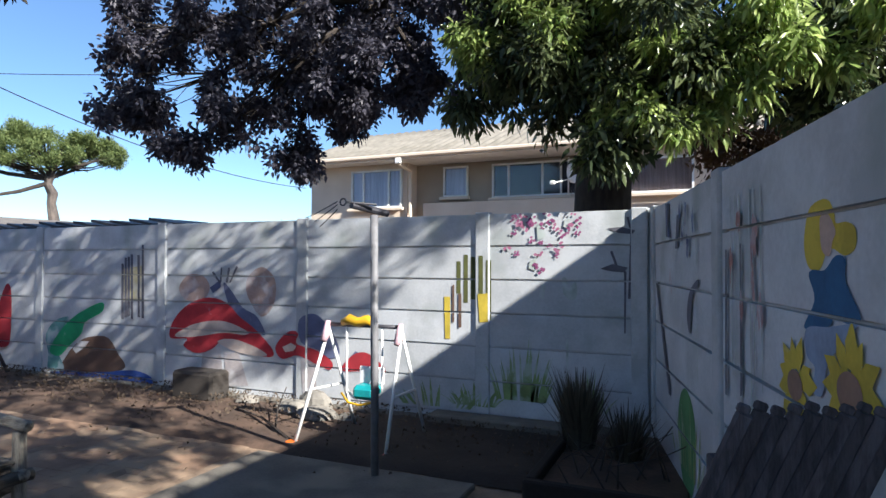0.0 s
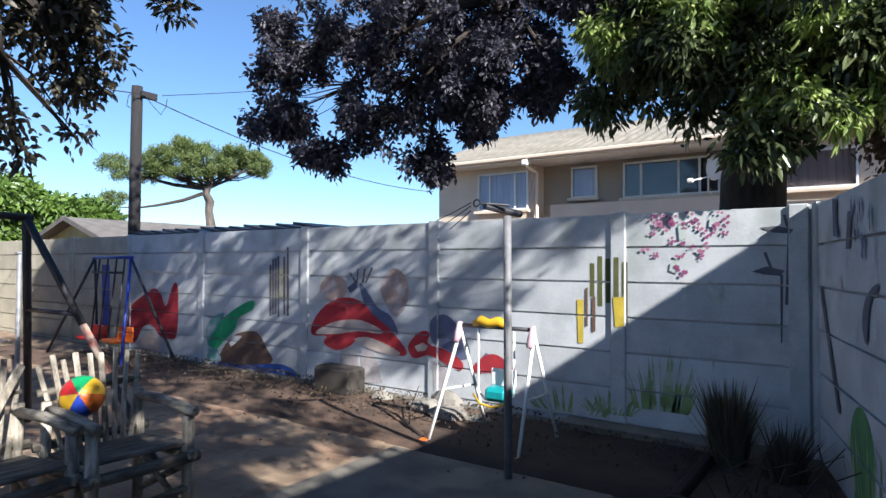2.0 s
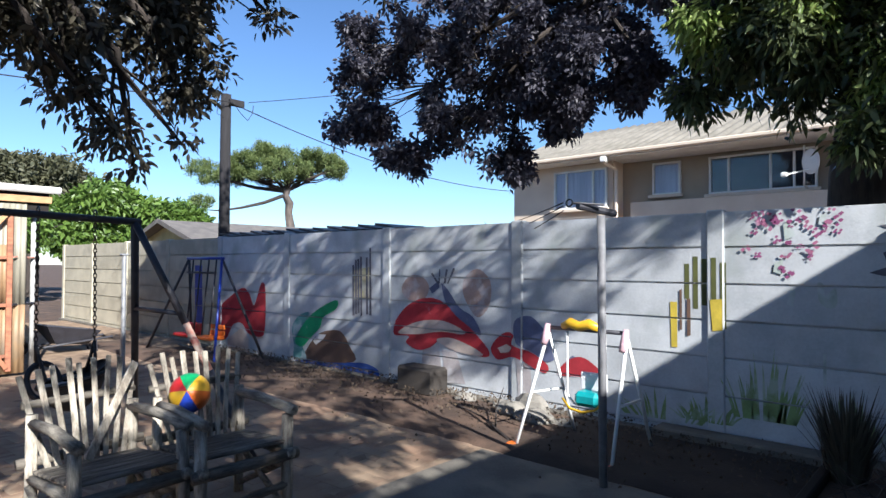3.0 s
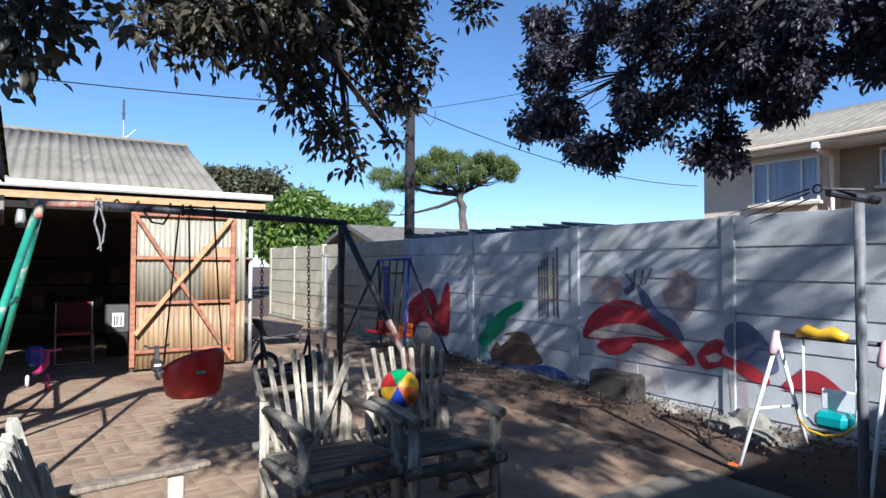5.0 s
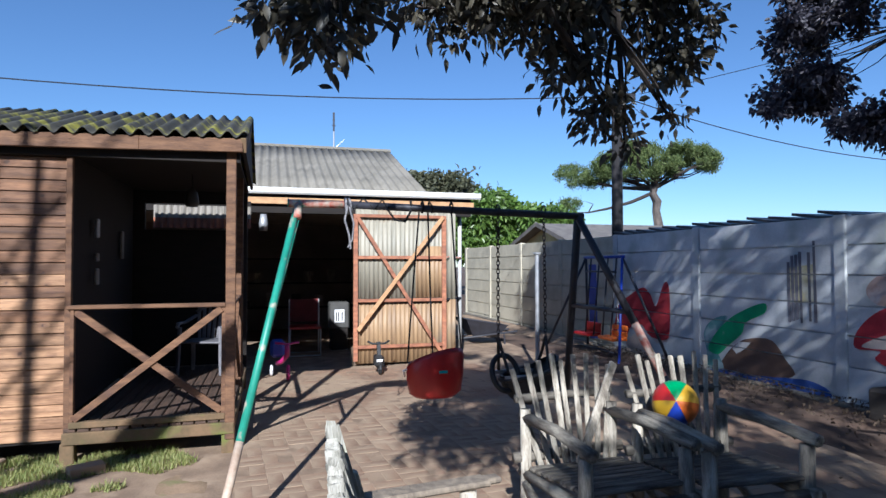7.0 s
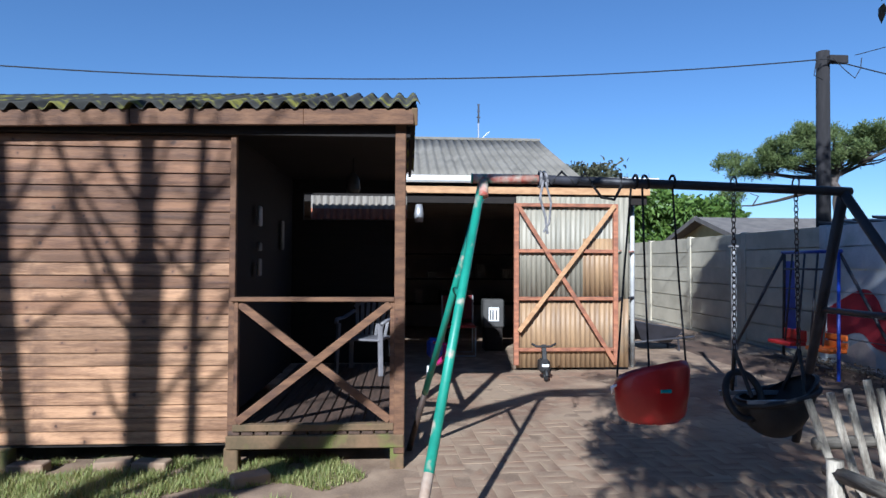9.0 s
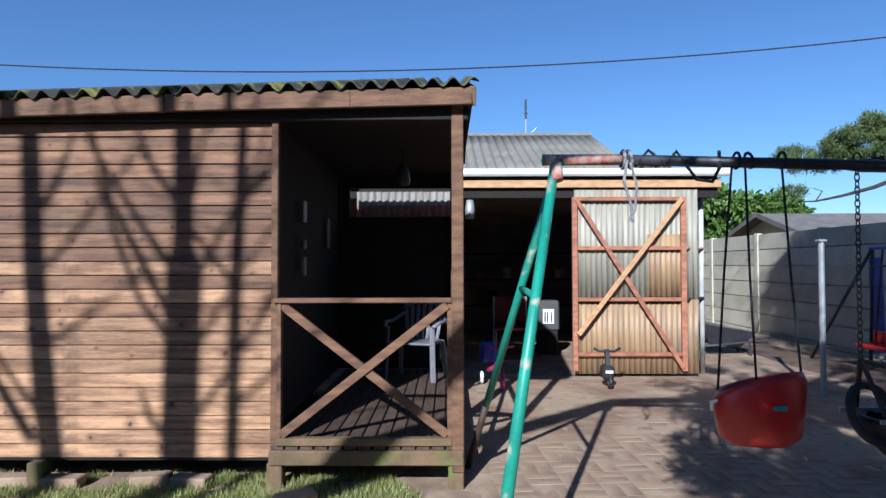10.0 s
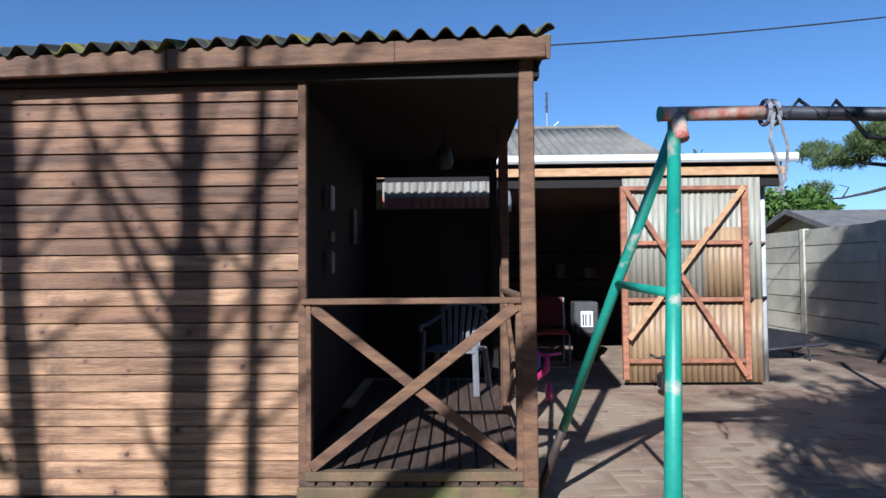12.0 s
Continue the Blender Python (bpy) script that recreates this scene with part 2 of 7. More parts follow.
def knots(m, dark, scale=3.2):
    """Dark knots of uneven size with a paler swirl round them; many cells have none."""
    n, l = m.node_tree.nodes, m.node_tree.links
    bs = n["Principled BSDF"]
    old = bs.inputs["Base Color"].links[0].from_socket
    tc, sep, com, vo = n.new("ShaderNodeTexCoord"), n.new("ShaderNodeSeparateXYZ"), n.new("ShaderNodeCombineXYZ"), n.new("ShaderNodeTexVoronoi")
    oi, add, lon = n.new("ShaderNodeObjectInfo"), n.new("ShaderNodeVectorMath"), n.new("ShaderNodeMath")
    add.operation = "MULTIPLY_ADD"
    l.new(oi.outputs["Random"], add.inputs[0])
    add.inputs[1].default_value = (0.0, 37.0, 9.0)
    l.new(tc.outputs["Object"], add.inputs[2])
    l.new(add.outputs[0], sep.inputs[0])
    l.new(sep.outputs[0], lon.inputs[0])
    l.new(sep.outputs[1], lon.inputs[1])
    l.new(lon.outputs[0], com.inputs[0])
    l.new(sep.outputs[2], com.inputs[1])
    warp, bend = n.new("ShaderNodeTexNoise"), n.new("ShaderNodeVectorMath")
    warp.inputs["Scale"].default_value = 22
    bend.operation = "MULTIPLY_ADD"
    l.new(add.outputs[0], warp.inputs[0])
    l.new(warp.outputs["Color"], bend.inputs[0])
    bend.inputs[1].default_value = (0.035, 0.02, 0.0)
    l.new(com.outputs[0], bend.inputs[2])
    vo.voronoi_dimensions = "2D"
    vo.inputs["Scale"].default_value = scale
    l.new(bend.outputs[0], vo.inputs["Vector"])
    tone, size, ratio = n.new("ShaderNodeSeparateColor"), n.new("ShaderNodeMapRange"), n.new("ShaderNodeMath")
    l.new(vo.outputs["Color"], tone.inputs[0])
    size.inputs[1].default_value, size.inputs[2].default_value, size.inputs[3].default_value, size.inputs[4].default_value = 0.2, 1.0, 0.010, 0.105
    l.new(tone.outputs[0], size.inputs[0])
    ratio.operation = "DIVIDE"
    l.new(vo.outputs["Distance"], ratio.inputs[0])
    l.new(size.outputs[0], ratio.inputs[1])
    ring, dot = n.new("ShaderNodeMapRange"), n.new("ShaderNodeMapRange")
    for q, vals in ((ring, (0.9, 3.0, 0.6, 0.0)), (dot, (0.35, 0.95, 0.92, 0.0))):
        for k, v in zip((1, 2, 3, 4), vals):
            q.inputs[k].default_value = v
        l.new(ratio.outputs[0], q.inputs[0])
    for fac, col in ((ring, tuple(2.6 * v for v in dark)), (dot, dark)):
        mx = n.new("ShaderNodeMix")
        mx.data_type = "RGBA"
        l.new(fac.outputs[0], mx.inputs[0])
        l.new(old, mx.inputs[6])
        mx.inputs[7].default_value = (*col, 1)
        old = mx.outputs[2]
    l.new(old, bs.inputs["Base Color"])


knots(CLADTOP, (0.040, 0.018, 0.010), 4.5)
knots(CLAD, (0.045, 0.021, 0.012), 4.5)
knots(BEAM, (0.04, 0.018, 0.01), 2.4)


# ---- mesh helpers ----
class Bag:
    """Gathers faces in world metres; part() turns it into one mesh."""

    def __init__(self):
        self.v, self.f = [], []

    def add(self, vs, fs):
        k = len(self.v)
        self.v += [tuple(p) for p in vs]
        self.f += [tuple(i + k for i in f) for f in fs]
        return self

    def box(self, x0, x1, y0, y1, z0, z1, m=None, bevel=0.0):
        b = min(bevel, (x1 - x0) / 3, (y1 - y0) / 3, (z1 - z0) / 3)
        if b <= 0:
            vs = [(x, y, z) for x in (x0, x1) for y in (y0, y1) for z in (z0, z1)]
            fs = [(0, 1, 3, 2), (4, 6, 7, 5), (0, 4, 5, 1), (2, 3, 7, 6), (0, 2, 6, 4), (1, 5, 7, 3)]
        else:
            bm = bmesh.new()
            bmesh.ops.create_cube(bm, size=1)
            for v in bm.verts:
                v.co = Vector(((x0 + x1) / 2 + v.co.x * (x1 - x0), (y0 + y1) / 2 + v.co.y * (y1 - y0), (z0 + z1) / 2 + v.co.z * (z1 - z0)))
            bmesh.ops.bevel(bm, geom=bm.edges[:], offset=b, segments=1, affect="EDGES")
            bm.verts.index_update()
            vs, fs = [v.co[:] for v in bm.verts], [[v.index for v in f.verts] for f in bm.faces]
            bm.free()
        if m:
            vs = [m @ Vector(p) for p in vs]
        return self.add(vs, fs)

    def bar(self, a, b, w, h, bevel=0.004, up=(0, 0, 1)):
        """A squared bar from a to b; w across, h along up."""
        a, b = Vector(a), Vector(b)
        d = (b - a).normalized()
        s = d.cross(Vector(up))
        s = s.normalized() if s.length > 1e-4 else Vector((0, 1, 0))
        u = s.cross(d)
        m = Matrix((d, s, u)).transposed().to_4x4()
        m.translation = (a + b) / 2
        L = (b - a).length / 2
        return self.box(-L, L, -w / 2, w / 2, -h / 2, h / 2, m, bevel)

    def tube(self, pts, r, n=8, caps=True, wob=0.0, seed=0):
        pts = [Vector(p) for p in pts]
        rs = r if isinstance(r, (list, tuple)) else [r] * len(pts)
        rnd = random.Random(seed)
        vs, fs = [], []
        prev = None
        for i, p in enumerate(pts):
            d = (pts[min(i + 1, len(pts) - 1)] - pts[max(i - 1, 0)])
            d = d.normalized() if d.length > 1e-9 else Vector((0, 0, 1))
            s = prev - d * prev.dot(d) if prev else d.cross(Vector((0.31, 0.17, 0.93)) if abs(d.z) < 0.9 else Vector((1, 0, 0)))
            s.normalize()
            prev = s
            u = d.cross(s)
            for j in range(n):
                a = 2 * math.pi * j / n
                q = rs[i] * (1 + wob * (rnd.random() - 0.5))
                vs.append(p + s * (q * math.cos(a)) + u * (q * math.sin(a)))
        for i in range(len(pts) - 1):
            for j in range(n):
                k = (j + 1) % n
                fs.append((i * n + j, i * n + k, (i + 1) * n + k, (i + 1) * n + j))
        if caps:
            fs.append(tuple(range(n - 1, -1, -1)))
            fs.append(tuple((len(pts) - 1) * n + j for j in range(n)))
        return self.add(vs, fs)

    def wave(self, o, u, v, nrm, lu, lv, pitch, amp, thick=0.006, per=6, rows=1):
        """A corrugated sheet from o, across u for lu, along v for lv."""
        o, u, v, nrm = (Vector(q) for q in (o, u, v, nrm))
        n = max(2, int(lu / pitch * per))
        vs, fs = [], []
        for side in (0, 1):
            for r in range(rows + 1):
                for i in range(n + 1):
                    a = lu * i / n
                    vs.append(o + u * a + v * (lv * r / rows) + nrm * (amp * math.sin(2 * math.pi * a / pitch) - side * thick))
        w, sz = n + 1, (n + 1) * (rows + 1)
        for r in range(rows):
            for i in range(n):
                q = (r * w + i, r * w + i + 1, (r + 1) * w + i + 1, (r + 1) * w + i)
                fs.append(q)
                fs.append(tuple(sz + k for k in q[::-1]))
        for i in range(n):
            fs.append((i + 1, i, sz + i, sz + i + 1))
            k = rows * w + i
            fs.append((k, k + 1, sz + k + 1, sz + k))
        for r in range(rows):
            fs.append((r * w, (r + 1) * w, sz + (r + 1) * w, sz + r * w))
            k = r * w + n
            fs.append((k + w, k, sz + k, sz + k + w))
        return self.add(vs, fs)

    def ball(self, c, r, seg=16, rings=10, squash=(1, 1, 1), wob=0.0, seed=0):
        rnd = random.Random(seed)
        vs, fs = [], []
        for i in range(rings + 1):
            t = math.pi * i / rings
            for j in range(seg):
                a = 2 * math.pi * j / seg
                k = r * (1 + wob * (rnd.random() - 0.5))
                vs.append((c[0] + k * squash[0] * math.sin(t) * math.cos(a), c[1] + k * squash[1] * math.sin(t) * math.sin(a),
                           c[2] + k * squash[2] * math.cos(t)))
        for i in range(rings):
            for j in range(seg):
                k = (j + 1) % seg
                fs.append((i * seg + j, (i + 1) * seg + j, (i + 1) * seg + k, i * seg + k))
        return self.add(vs, fs)

    def ring(self, c, R, r, n1=24, n2=8, m=None, a0=0.0, a1=2 * math.pi):
        full = a1 - a0 > 6.28
        pts = [Vector((R * math.cos(a0 + (a1 - a0) * i / n1), R * math.sin(a0 + (a1 - a0) * i / n1), 0)) for i in range(n1 + 1)]
        pts = [(m @ p if m else p) + Vector(c) for p in pts]
        return self.tube(pts, r, n2, caps=not full)


def world_of(ob):
    p = Vector((0, 0, 0))
    while ob:
        p += ob.location
        ob = ob.parent
    return p


def mesh_of(name, bag, material, off=Vector((0, 0, 0)), smooth=False):
    me = bpy.data.meshes.new(name)
    me.from_pydata([(p[0] - off[0], p[1] - off[1], p[2] - off[2]) for p in bag.v], [], bag.f)
    me.update()
    me.materials.append(material)
    if smooth:
        me.polygons.foreach_set("use_smooth", [True] * len(me.polygons))
    return me


def part(name, bag, material, parent=None, label="", smooth=False):
    ob = new(name, mesh_of(name, bag, material, world_of(parent), smooth))
    ob.parent = parent
    if label:
        ob["label"] = label
    return ob


def thing(name, at, label, category, group=""):
    ob = new(name)
    ob.location = at
    ob.empty_display_size = 0.1
    return tagged(ob, label, category, group)


def single(name, bag, material, label, category, group="", smooth=False):
    return tagged(part(name, bag, material, None, "", smooth), label, category, group)


def setting(name, bag, material, label="", parent=None, smooth=False):
    ob = part(name, bag, material, parent, label, smooth)
    if not parent:
        ob["kind"] = "structure"
    return ob


# ---- ground ----
g = Bag()
g.add([(-400, -400, -0.02), (400, -400, -0.02), (400, 400, -0.02), (-400, 400, -0.02)], [(0, 1, 2, 3)])
setting("ground", g, SOIL, "dry reddish brown soil")
rnd = random.Random(5)


def sheet(x0, x1, y0, y1, z, step, amp, keep=None):
    b = Bag()
    nx, ny = int((x1 - x0) / step), int((y1 - y0) / step)
    vs, fs = [], []
    for j in range(ny + 1):
        for i in range(nx + 1):
            x, y = x0 + (x1 - x0) * i / nx, y0 + (y1 - y0) * j / ny
            e = 0.0 if 0 < i < nx and 0 < j < ny else -0.03
            vs.append((x, y, z + e + amp * noise.noise(Vector((x * 1.7, y * 1.7, 0))) + amp * 0.5 * noise.noise(Vector((x * 7, y * 7, 3)))))
    for j in range(ny):
        for i in range(nx):
            fs.append((j * (nx + 1) + i, j * (nx + 1) + i + 1, (j + 1) * (nx + 1) + i + 1, (j + 1) * (nx + 1) + i))
    return b.add(vs, fs)


setting("soil_bed", sheet(-12.0, 0.6, 4.6, 5.93, 0.025, 0.09, 0.02), SOIL, "dark soil strewn with leaf litter along the wall", smooth=True)
# Extra dark sheet over the soil; the corner's shade is in its colour.
setting("planting_bed", sheet(-2.75, 0.55, 4.56, 5.90, 0.047, 0.09, 0.02), mat("shaded_soil", (0.040, 0.028, 0.022), (0.022, 0.016, 0.013), 0.95, 4, bump=0.8, fine=40), "soil by the wall with the corner's shade put into its dark colour", smooth=True)
pavement = setting("pavement", Bag().box(-17, -0.3, -4.5, 5.9, -0.05, 0.0), SAND, "sandy joints of the brick paving")
slab = setting("concrete_slab", Bag().box(-2.92, -1.2, 2.2, 4.52, -0.02, 0.035, bevel=0.01), SLAB, "worn concrete slab")

# ---- precast walls ----
ROWS_Z = [-0.12, 0.09, 0.39, 0.69, 0.985, 1.28, 1.575, 1.86]


def panel_mesh(L, z0, z1, material):
    b = Bag()
    t, c = 0.05, 0.0085
    prof = [(0, z0 + c), (0, z1 - c), (0.028, z1 - c), (0.028, z1 - 0.001), (t, z1 - 0.001), (t, z0), (0.028, z0), (0.028, z0 + c)]
    vs = [(x, y, z) for x in (-L / 2, L / 2) for y, z in prof]
    n = len(prof)
    fs = [(i, (i + 1) % n, n + (i + 1) % n, n + i) for i in range(n)] + [tuple(range(n - 1, -1, -1)), tuple(range(n, 2 * n))]
    b.add(vs, fs)
    return mesh_of("panel", b, material)


def precast_wall(name, origin, way, stops, material, post_material, label, bare_until=None, bare=None):
    """Posts at the distances in stops along way; panels between; the seen face is at the line and the posts stand 2 cm proud."""
    o, w = Vector((*origin, 0)), Vector((*way, 0)).normalized()
    nrm = Vector((-w.y, w.x, 0))
    ang = math.atan2(w.y, w.x)
    a, z = o + w * stops[0], o + w * stops[-1]
    foot = Bag()
    foot.bar(a + nrm * 0.02 + Vector((0, 0, -0.08)), z + nrm * 0.02 + Vector((0, 0, -0.08)), 0.24, 0.24, 0.01)
    root = setting(name, foot, SLAB, label)
    cache = {}
    for i, s in enumerate(stops):
        p = o + w * s
        b = Bag().box(-0.065, 0.065, -0.02, 0.085, -0.1, 1.875, None, 0.008)
        m2 = bare if (bare and s < bare_until) else post_material
        key = ("post", m2.name)
        if key not in cache:
            cache[key] = mesh_of("concrete_post", b, m2)
        ob = new("concrete_post", cache[key])
        ob.parent, ob.location, ob.rotation_euler = root, p, (0, 0, ang)
        if i + 1 < len(stops):
            L = stops[i + 1] - s - 0.10
            q = o + w * (s + stops[i + 1]) / 2
            m3 = bare if (bare and s < bare_until) else material
            for r in range(len(ROWS_Z) - 1):
                key = (round(L, 3), r, m3.name)
                if key not in cache:
                    cache[key] = panel_mesh(L, ROWS_Z[r], ROWS_Z[r + 1], m3)
                ob = new("concrete_panel", cache[key])
                ob.parent, ob.location, ob.rotation_euler = root, (q.x, q.y, 0), (0, 0, ang)
    return root


WY = 5.975
CX = -0.27
# the long wall runs to -x; its line is turned so that its face looks to -y
posts_x = [-17.38, -15.43, -13.48, -11.53, -9.58, -7.64, -5.53, -3.60, -1.67, -0.34]
precast_wall("wall_north", (posts_x[0], WY), (1, 0), [x - posts_x[0] for x in posts_x], CONCRETE, POSTM,
             "grey painted precast concrete panel wall with painted pictures", 7.7, BARE)
RW = Vector((0.222, -0.975, 0)).normalized()
precast_wall("wall_east", (CX + 0.03, WY), (RW.x, RW.y), [0.07, 1.99, 3.94, 5.89, 7.84, 9.79, 11.74], CONCRETE, POSTM,
             "grey painted precast concrete panel wall with painted pictures")

setting("wall_corner", Bag().box(-0.285, -0.10, 5.99, 6.12, -0.1, 1.87), POSTM, "grey concrete corner post")

# ---- neighbour's house beyond the wall on the sunny side: its eave shades the corner ----
nb = Bag()
nb.box(2.4, 9.0, -9.0, 5.9, 0, 2.9)
nh = thing("neighbour_house", (5.5, 0, 0), "plastered single-storey house with a low roof behind the garden wall", "house")
part("wall", nb, WALLGREY, nh)
nb = Bag()
nb.add([(1.78, -9.3, 2.93), (1.78, 4.45, 2.93), (1.78, 6.1, 3.25), (6.0, 6.1, 4.2), (6.0, -9.3, 4.2), (10, -9.3, 2.95), (10, 6.1, 2.95),
        (1.78, -9.3, 2.8), (1.78, 4.45, 2.8), (1.78, 6.1, 3.1), (10, 6.1, 2.8), (10, -9.3, 2.8)],
       [(0, 4, 3, 2, 1), (4, 5, 6, 3), (0, 1, 8, 7), (1, 2, 9, 8), (5, 11, 10, 6), (7, 8, 9, 10, 11), (2, 3, 6, 10, 9), (0, 7, 11, 5, 4)])
part("roof", nb, TILE, nh)

# ---- timber cabin ----
FX = -5.65
RX, RZ = -6.95, 2.80
cabin = thing("timber_cabin", (FX - 1.2, -2.5, 0), "brown timber cabin with an open porch and mossy corrugated roof", "cabin")
wallp = part("wall", Bag().box(FX - 0.07, FX - 0.035, -5.2, -0.84, 0.15, 2.2), DARKWOOD_SHADED, cabin)
part("wall", Bag().box(-8.3, -8.26, -5.2, -1.0, 0.15, 2.2), DARKWOOD_SHADED, cabin)
part("wall", Bag().box(-8.3, FX - 0.04, -5.24, -5.2, 0.15, 2.2), DARKWOOD_SHADED, cabin)
part("wall", Bag().box(-8.26, FX - 0.08, -0.95, -0.91, 0.25, 2.24), DARKWOOD_SHADED, cabin)
NB = 24
bh = (2.15 - 0.17) / NB
bme = {}
for i in range(NB):
    z = 0.17 + i * bh
    for k, (ya, yb) in enumerate(((-0.83, -2.95), (-2.96, -5.2))):
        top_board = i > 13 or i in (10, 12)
        if (k, top_board) not in bme:
            L = ya - yb
            b = Bag()
            prof = [(0.0, 0.0), (0.020, 0.003), (0.019, bh * 0.5), (0.016, bh - 0.007), (0.004, bh - 0.002), (0.0, bh)]
            vs = [(x, y, zz) for y in (-L / 2, L / 2) for x, zz in prof]
            n = len(prof)
            fs = [(q, n + q, n + (q + 1) % n, (q + 1) % n) for q in range(n)] + [tuple(range(n)), tuple(range(2 * n - 1, n - 1, -1))]
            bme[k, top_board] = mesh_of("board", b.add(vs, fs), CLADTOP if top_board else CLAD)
        ob = new("board", bme[k, top_board])
        ob.parent = wallp
        ob.location = Vector((FX - 0.035, (ya + yb) / 2, z)) - world_of(wallp)
part("corner_trim", Bag().box(FX - 0.04, FX + 0.006, -0.83, -0.79, 0.17, 2.17, bevel=0.004), BEAM, cabin)
fas = Bag()
ys = [0.35, -0.35, -1.42]
zt = [2.322, 2.306, 2.288]
for a in range(2):
    fas.bar((FX + 0.09, ys[a], zt[a] - 0.05), (FX + 0.09, ys[a + 1], zt[a + 1] - 0.05), 0.035, 0.1, 0.004)
part("fascia_board", fas, BEAM, cabin)
part("fascia_board", Bag().bar((FX + 0.088, -1.425, 2.235), (FX + 0.088, -2.5, 2.205), 0.035, 0.1).bar((FX + 0.088, -2.5, 2.205), (FX + 0.088, -5.4, 2.22), 0.035, 0.1), BEAM, cabin)
part("fascia_board", Bag().bar((FX + 0.10, 0.355, 2.27), (RX, 0.355, RZ - 0.08), 0.1 * 0.4, 0.11, 0.004, (0, 0, 1)), MOSSY, cabin, "mossy green end board")
part("soffit_beam", Bag().box(FX - 0.04, FX + 0.03, -5.2, 0.33, 2.15, 2.225, bevel=0.004), DARKWOOD_SHADED, cabin)
up = Vector((RX - FX - 0.13, 0, RZ - 2.35))
part("roof", Bag().wave((FX + 0.13, 0.39, 2.35), Vector((0, -1, -0.026)).normalized(), up.normalized(), (0.3, 0, 0.95), 5.9, up.length, 0.118, 0.024, 0.007, 10, 4), MOSSROOF, cabin, "grey corrugated roofing with yellow-green moss", smooth=True)
part("roof", Bag().wave((RX, 0.39, RZ - 0.004), Vector((0, -1, -0.026)).normalized(), Vector((up.x, 0, -up.z)).normalized(), (-0.3, 0, 0.95), 5.9, up.length, 0.118, 0.024, 0.007, 10, 2), MOSSROOF, cabin, "grey corrugated roofing with yellow-green moss", smooth=True)
part("gable", Bag().add([(FX + 0.08, 0.36, 2.27), (-8.3, 0.36, 2.27), (RX, 0.36, RZ - 0.04), (FX + 0.08, 0.33, 2.27), (-8.3, 0.33, 2.27), (RX, 0.33, RZ - 0.04)], [(0, 1, 2), (3, 5, 4), (0, 2, 5, 3), (1, 4, 5, 2), (0, 3, 4, 1)]), DARKWOOD_SHADED, cabin)
part("ceiling_board", Bag().bar((FX + 0.0, 0.36 - 2.8, 2.24), (-8.3, 0.36 - 2.8, 2.24), 5.5, 0.02, 0), DARKWOOD_SHADED, cabin)
porch = part("post", Bag().box(FX - 0.035, FX + 0.035, 0.232, 0.302, 0.1, 2.235, bevel=0.005), BEAM, cabin)
part("post", Bag().box(-7.1, -7.03, 0.235, 0.3, 0.1, 2.26, bevel=0.005), BEAM, cabin)
part("post", Bag().box(-8.26, -8.19, 0.235, 0.3, 0.1, 2.3, bevel=0.005), DARKWOOD_SHADED, cabin)
part("rear_wall", Bag().box(-8.36, -8.3, -1.0, 0.3, 0.25, 1.79).box(-8.36, -8.3, -1.0, 0.3, 2.09, 2.4).box(-8.36, -8.3, -1.0, -0.80, 1.79, 2.09), DARKWOOD_SHADED, cabin)
part("side_post", Bag().box(-7.0, -6.95, 0.24, 0.29, 0.25, 1.5, bevel=0.004), BEAM, cabin)
part("side_post", Bag().box(FX - 0.03, FX + 0.02, 0.205, 0.235, 0.29, 1.09, bevel=0.003), BEAM, cabin)
part("side_post", Bag().box(FX - 0.03, FX + 0.02, -0.79, -0.765, 0.29, 1.09, bevel=0.003), BEAM, cabin)
part("top_rail", Bag().box(FX - 0.045, FX + 0.035, -0.81, 0.232, 1.078, 1.106, bevel=0.004), BEAM, cabin)
part("top_rail", Bag().box(-7.03, FX - 0.035, 0.24, 0.29, 1.078, 1.106, bevel=0.004), BEAM, cabin)
part("cross_brace", Bag().bar((FX + 0.0, -0.765, 1.065), (FX + 0.0, 0.205, 0.31), 0.05, 0.028, 0.003, (1, 0, 0)), BEAM, cabin)
part("cross_brace", Bag().bar((FX + 0.016, -0.765, 0.31), (FX + 0.016, 0.205, 1.065), 0.05, 0.028, 0.003, (1, 0, 0)), BEAM, cabin)
part("cross_brace", Bag().bar((-7.03, 0.262, 1.065), (FX - 0.035, 0.262, 0.31), 0.028, 0.05), BEAM, cabin)
part("cross_brace", Bag().bar((-7.03, 0.278, 0.31), (FX - 0.035, 0.278, 1.065), 0.028, 0.05), BEAM, cabin)
part("front_joist", Bag().box(FX - 0.03, FX + 0.04, -0.83, 0.30, 0.14, 0.225, bevel=0.006), MOSSY, cabin)
part("sill_board", Bag().box(FX - 0.02, FX + 0.035, -0.79, 0.232, 0.252, 0.295, bevel=0.004), MOSSY, cabin)
part("side_joist", Bag().box(-8.2, FX - 0.03, 0.26, 0.30, 0.14, 0.225, bevel=0.006), MOSSY, cabin)
dm = None
for i in range(13):
    y = -0.785 + i * 0.085
    b = Bag().box(-1.3, 1.3, -0.037, 0.037, -0.014, 0.014, bevel=0.004)
    dm = dm or mesh_of("deck_board", b, DECK)
    ob = new("deck_board", dm)
    ob.parent, ob.location = cabin, Vector((FX - 1.28, y, 0.238)) - world_of(cabin)
for x in (FX - 0.02, -7.0, -8.1):
    for y in (-0.80, 0.255, -2.2, -3.8):
        part("foot", Bag().box(x - 0.045, x + 0.045, y - 0.045, y + 0.045, -0.02, 0.15, bevel=0.006), MOSSY, cabin)

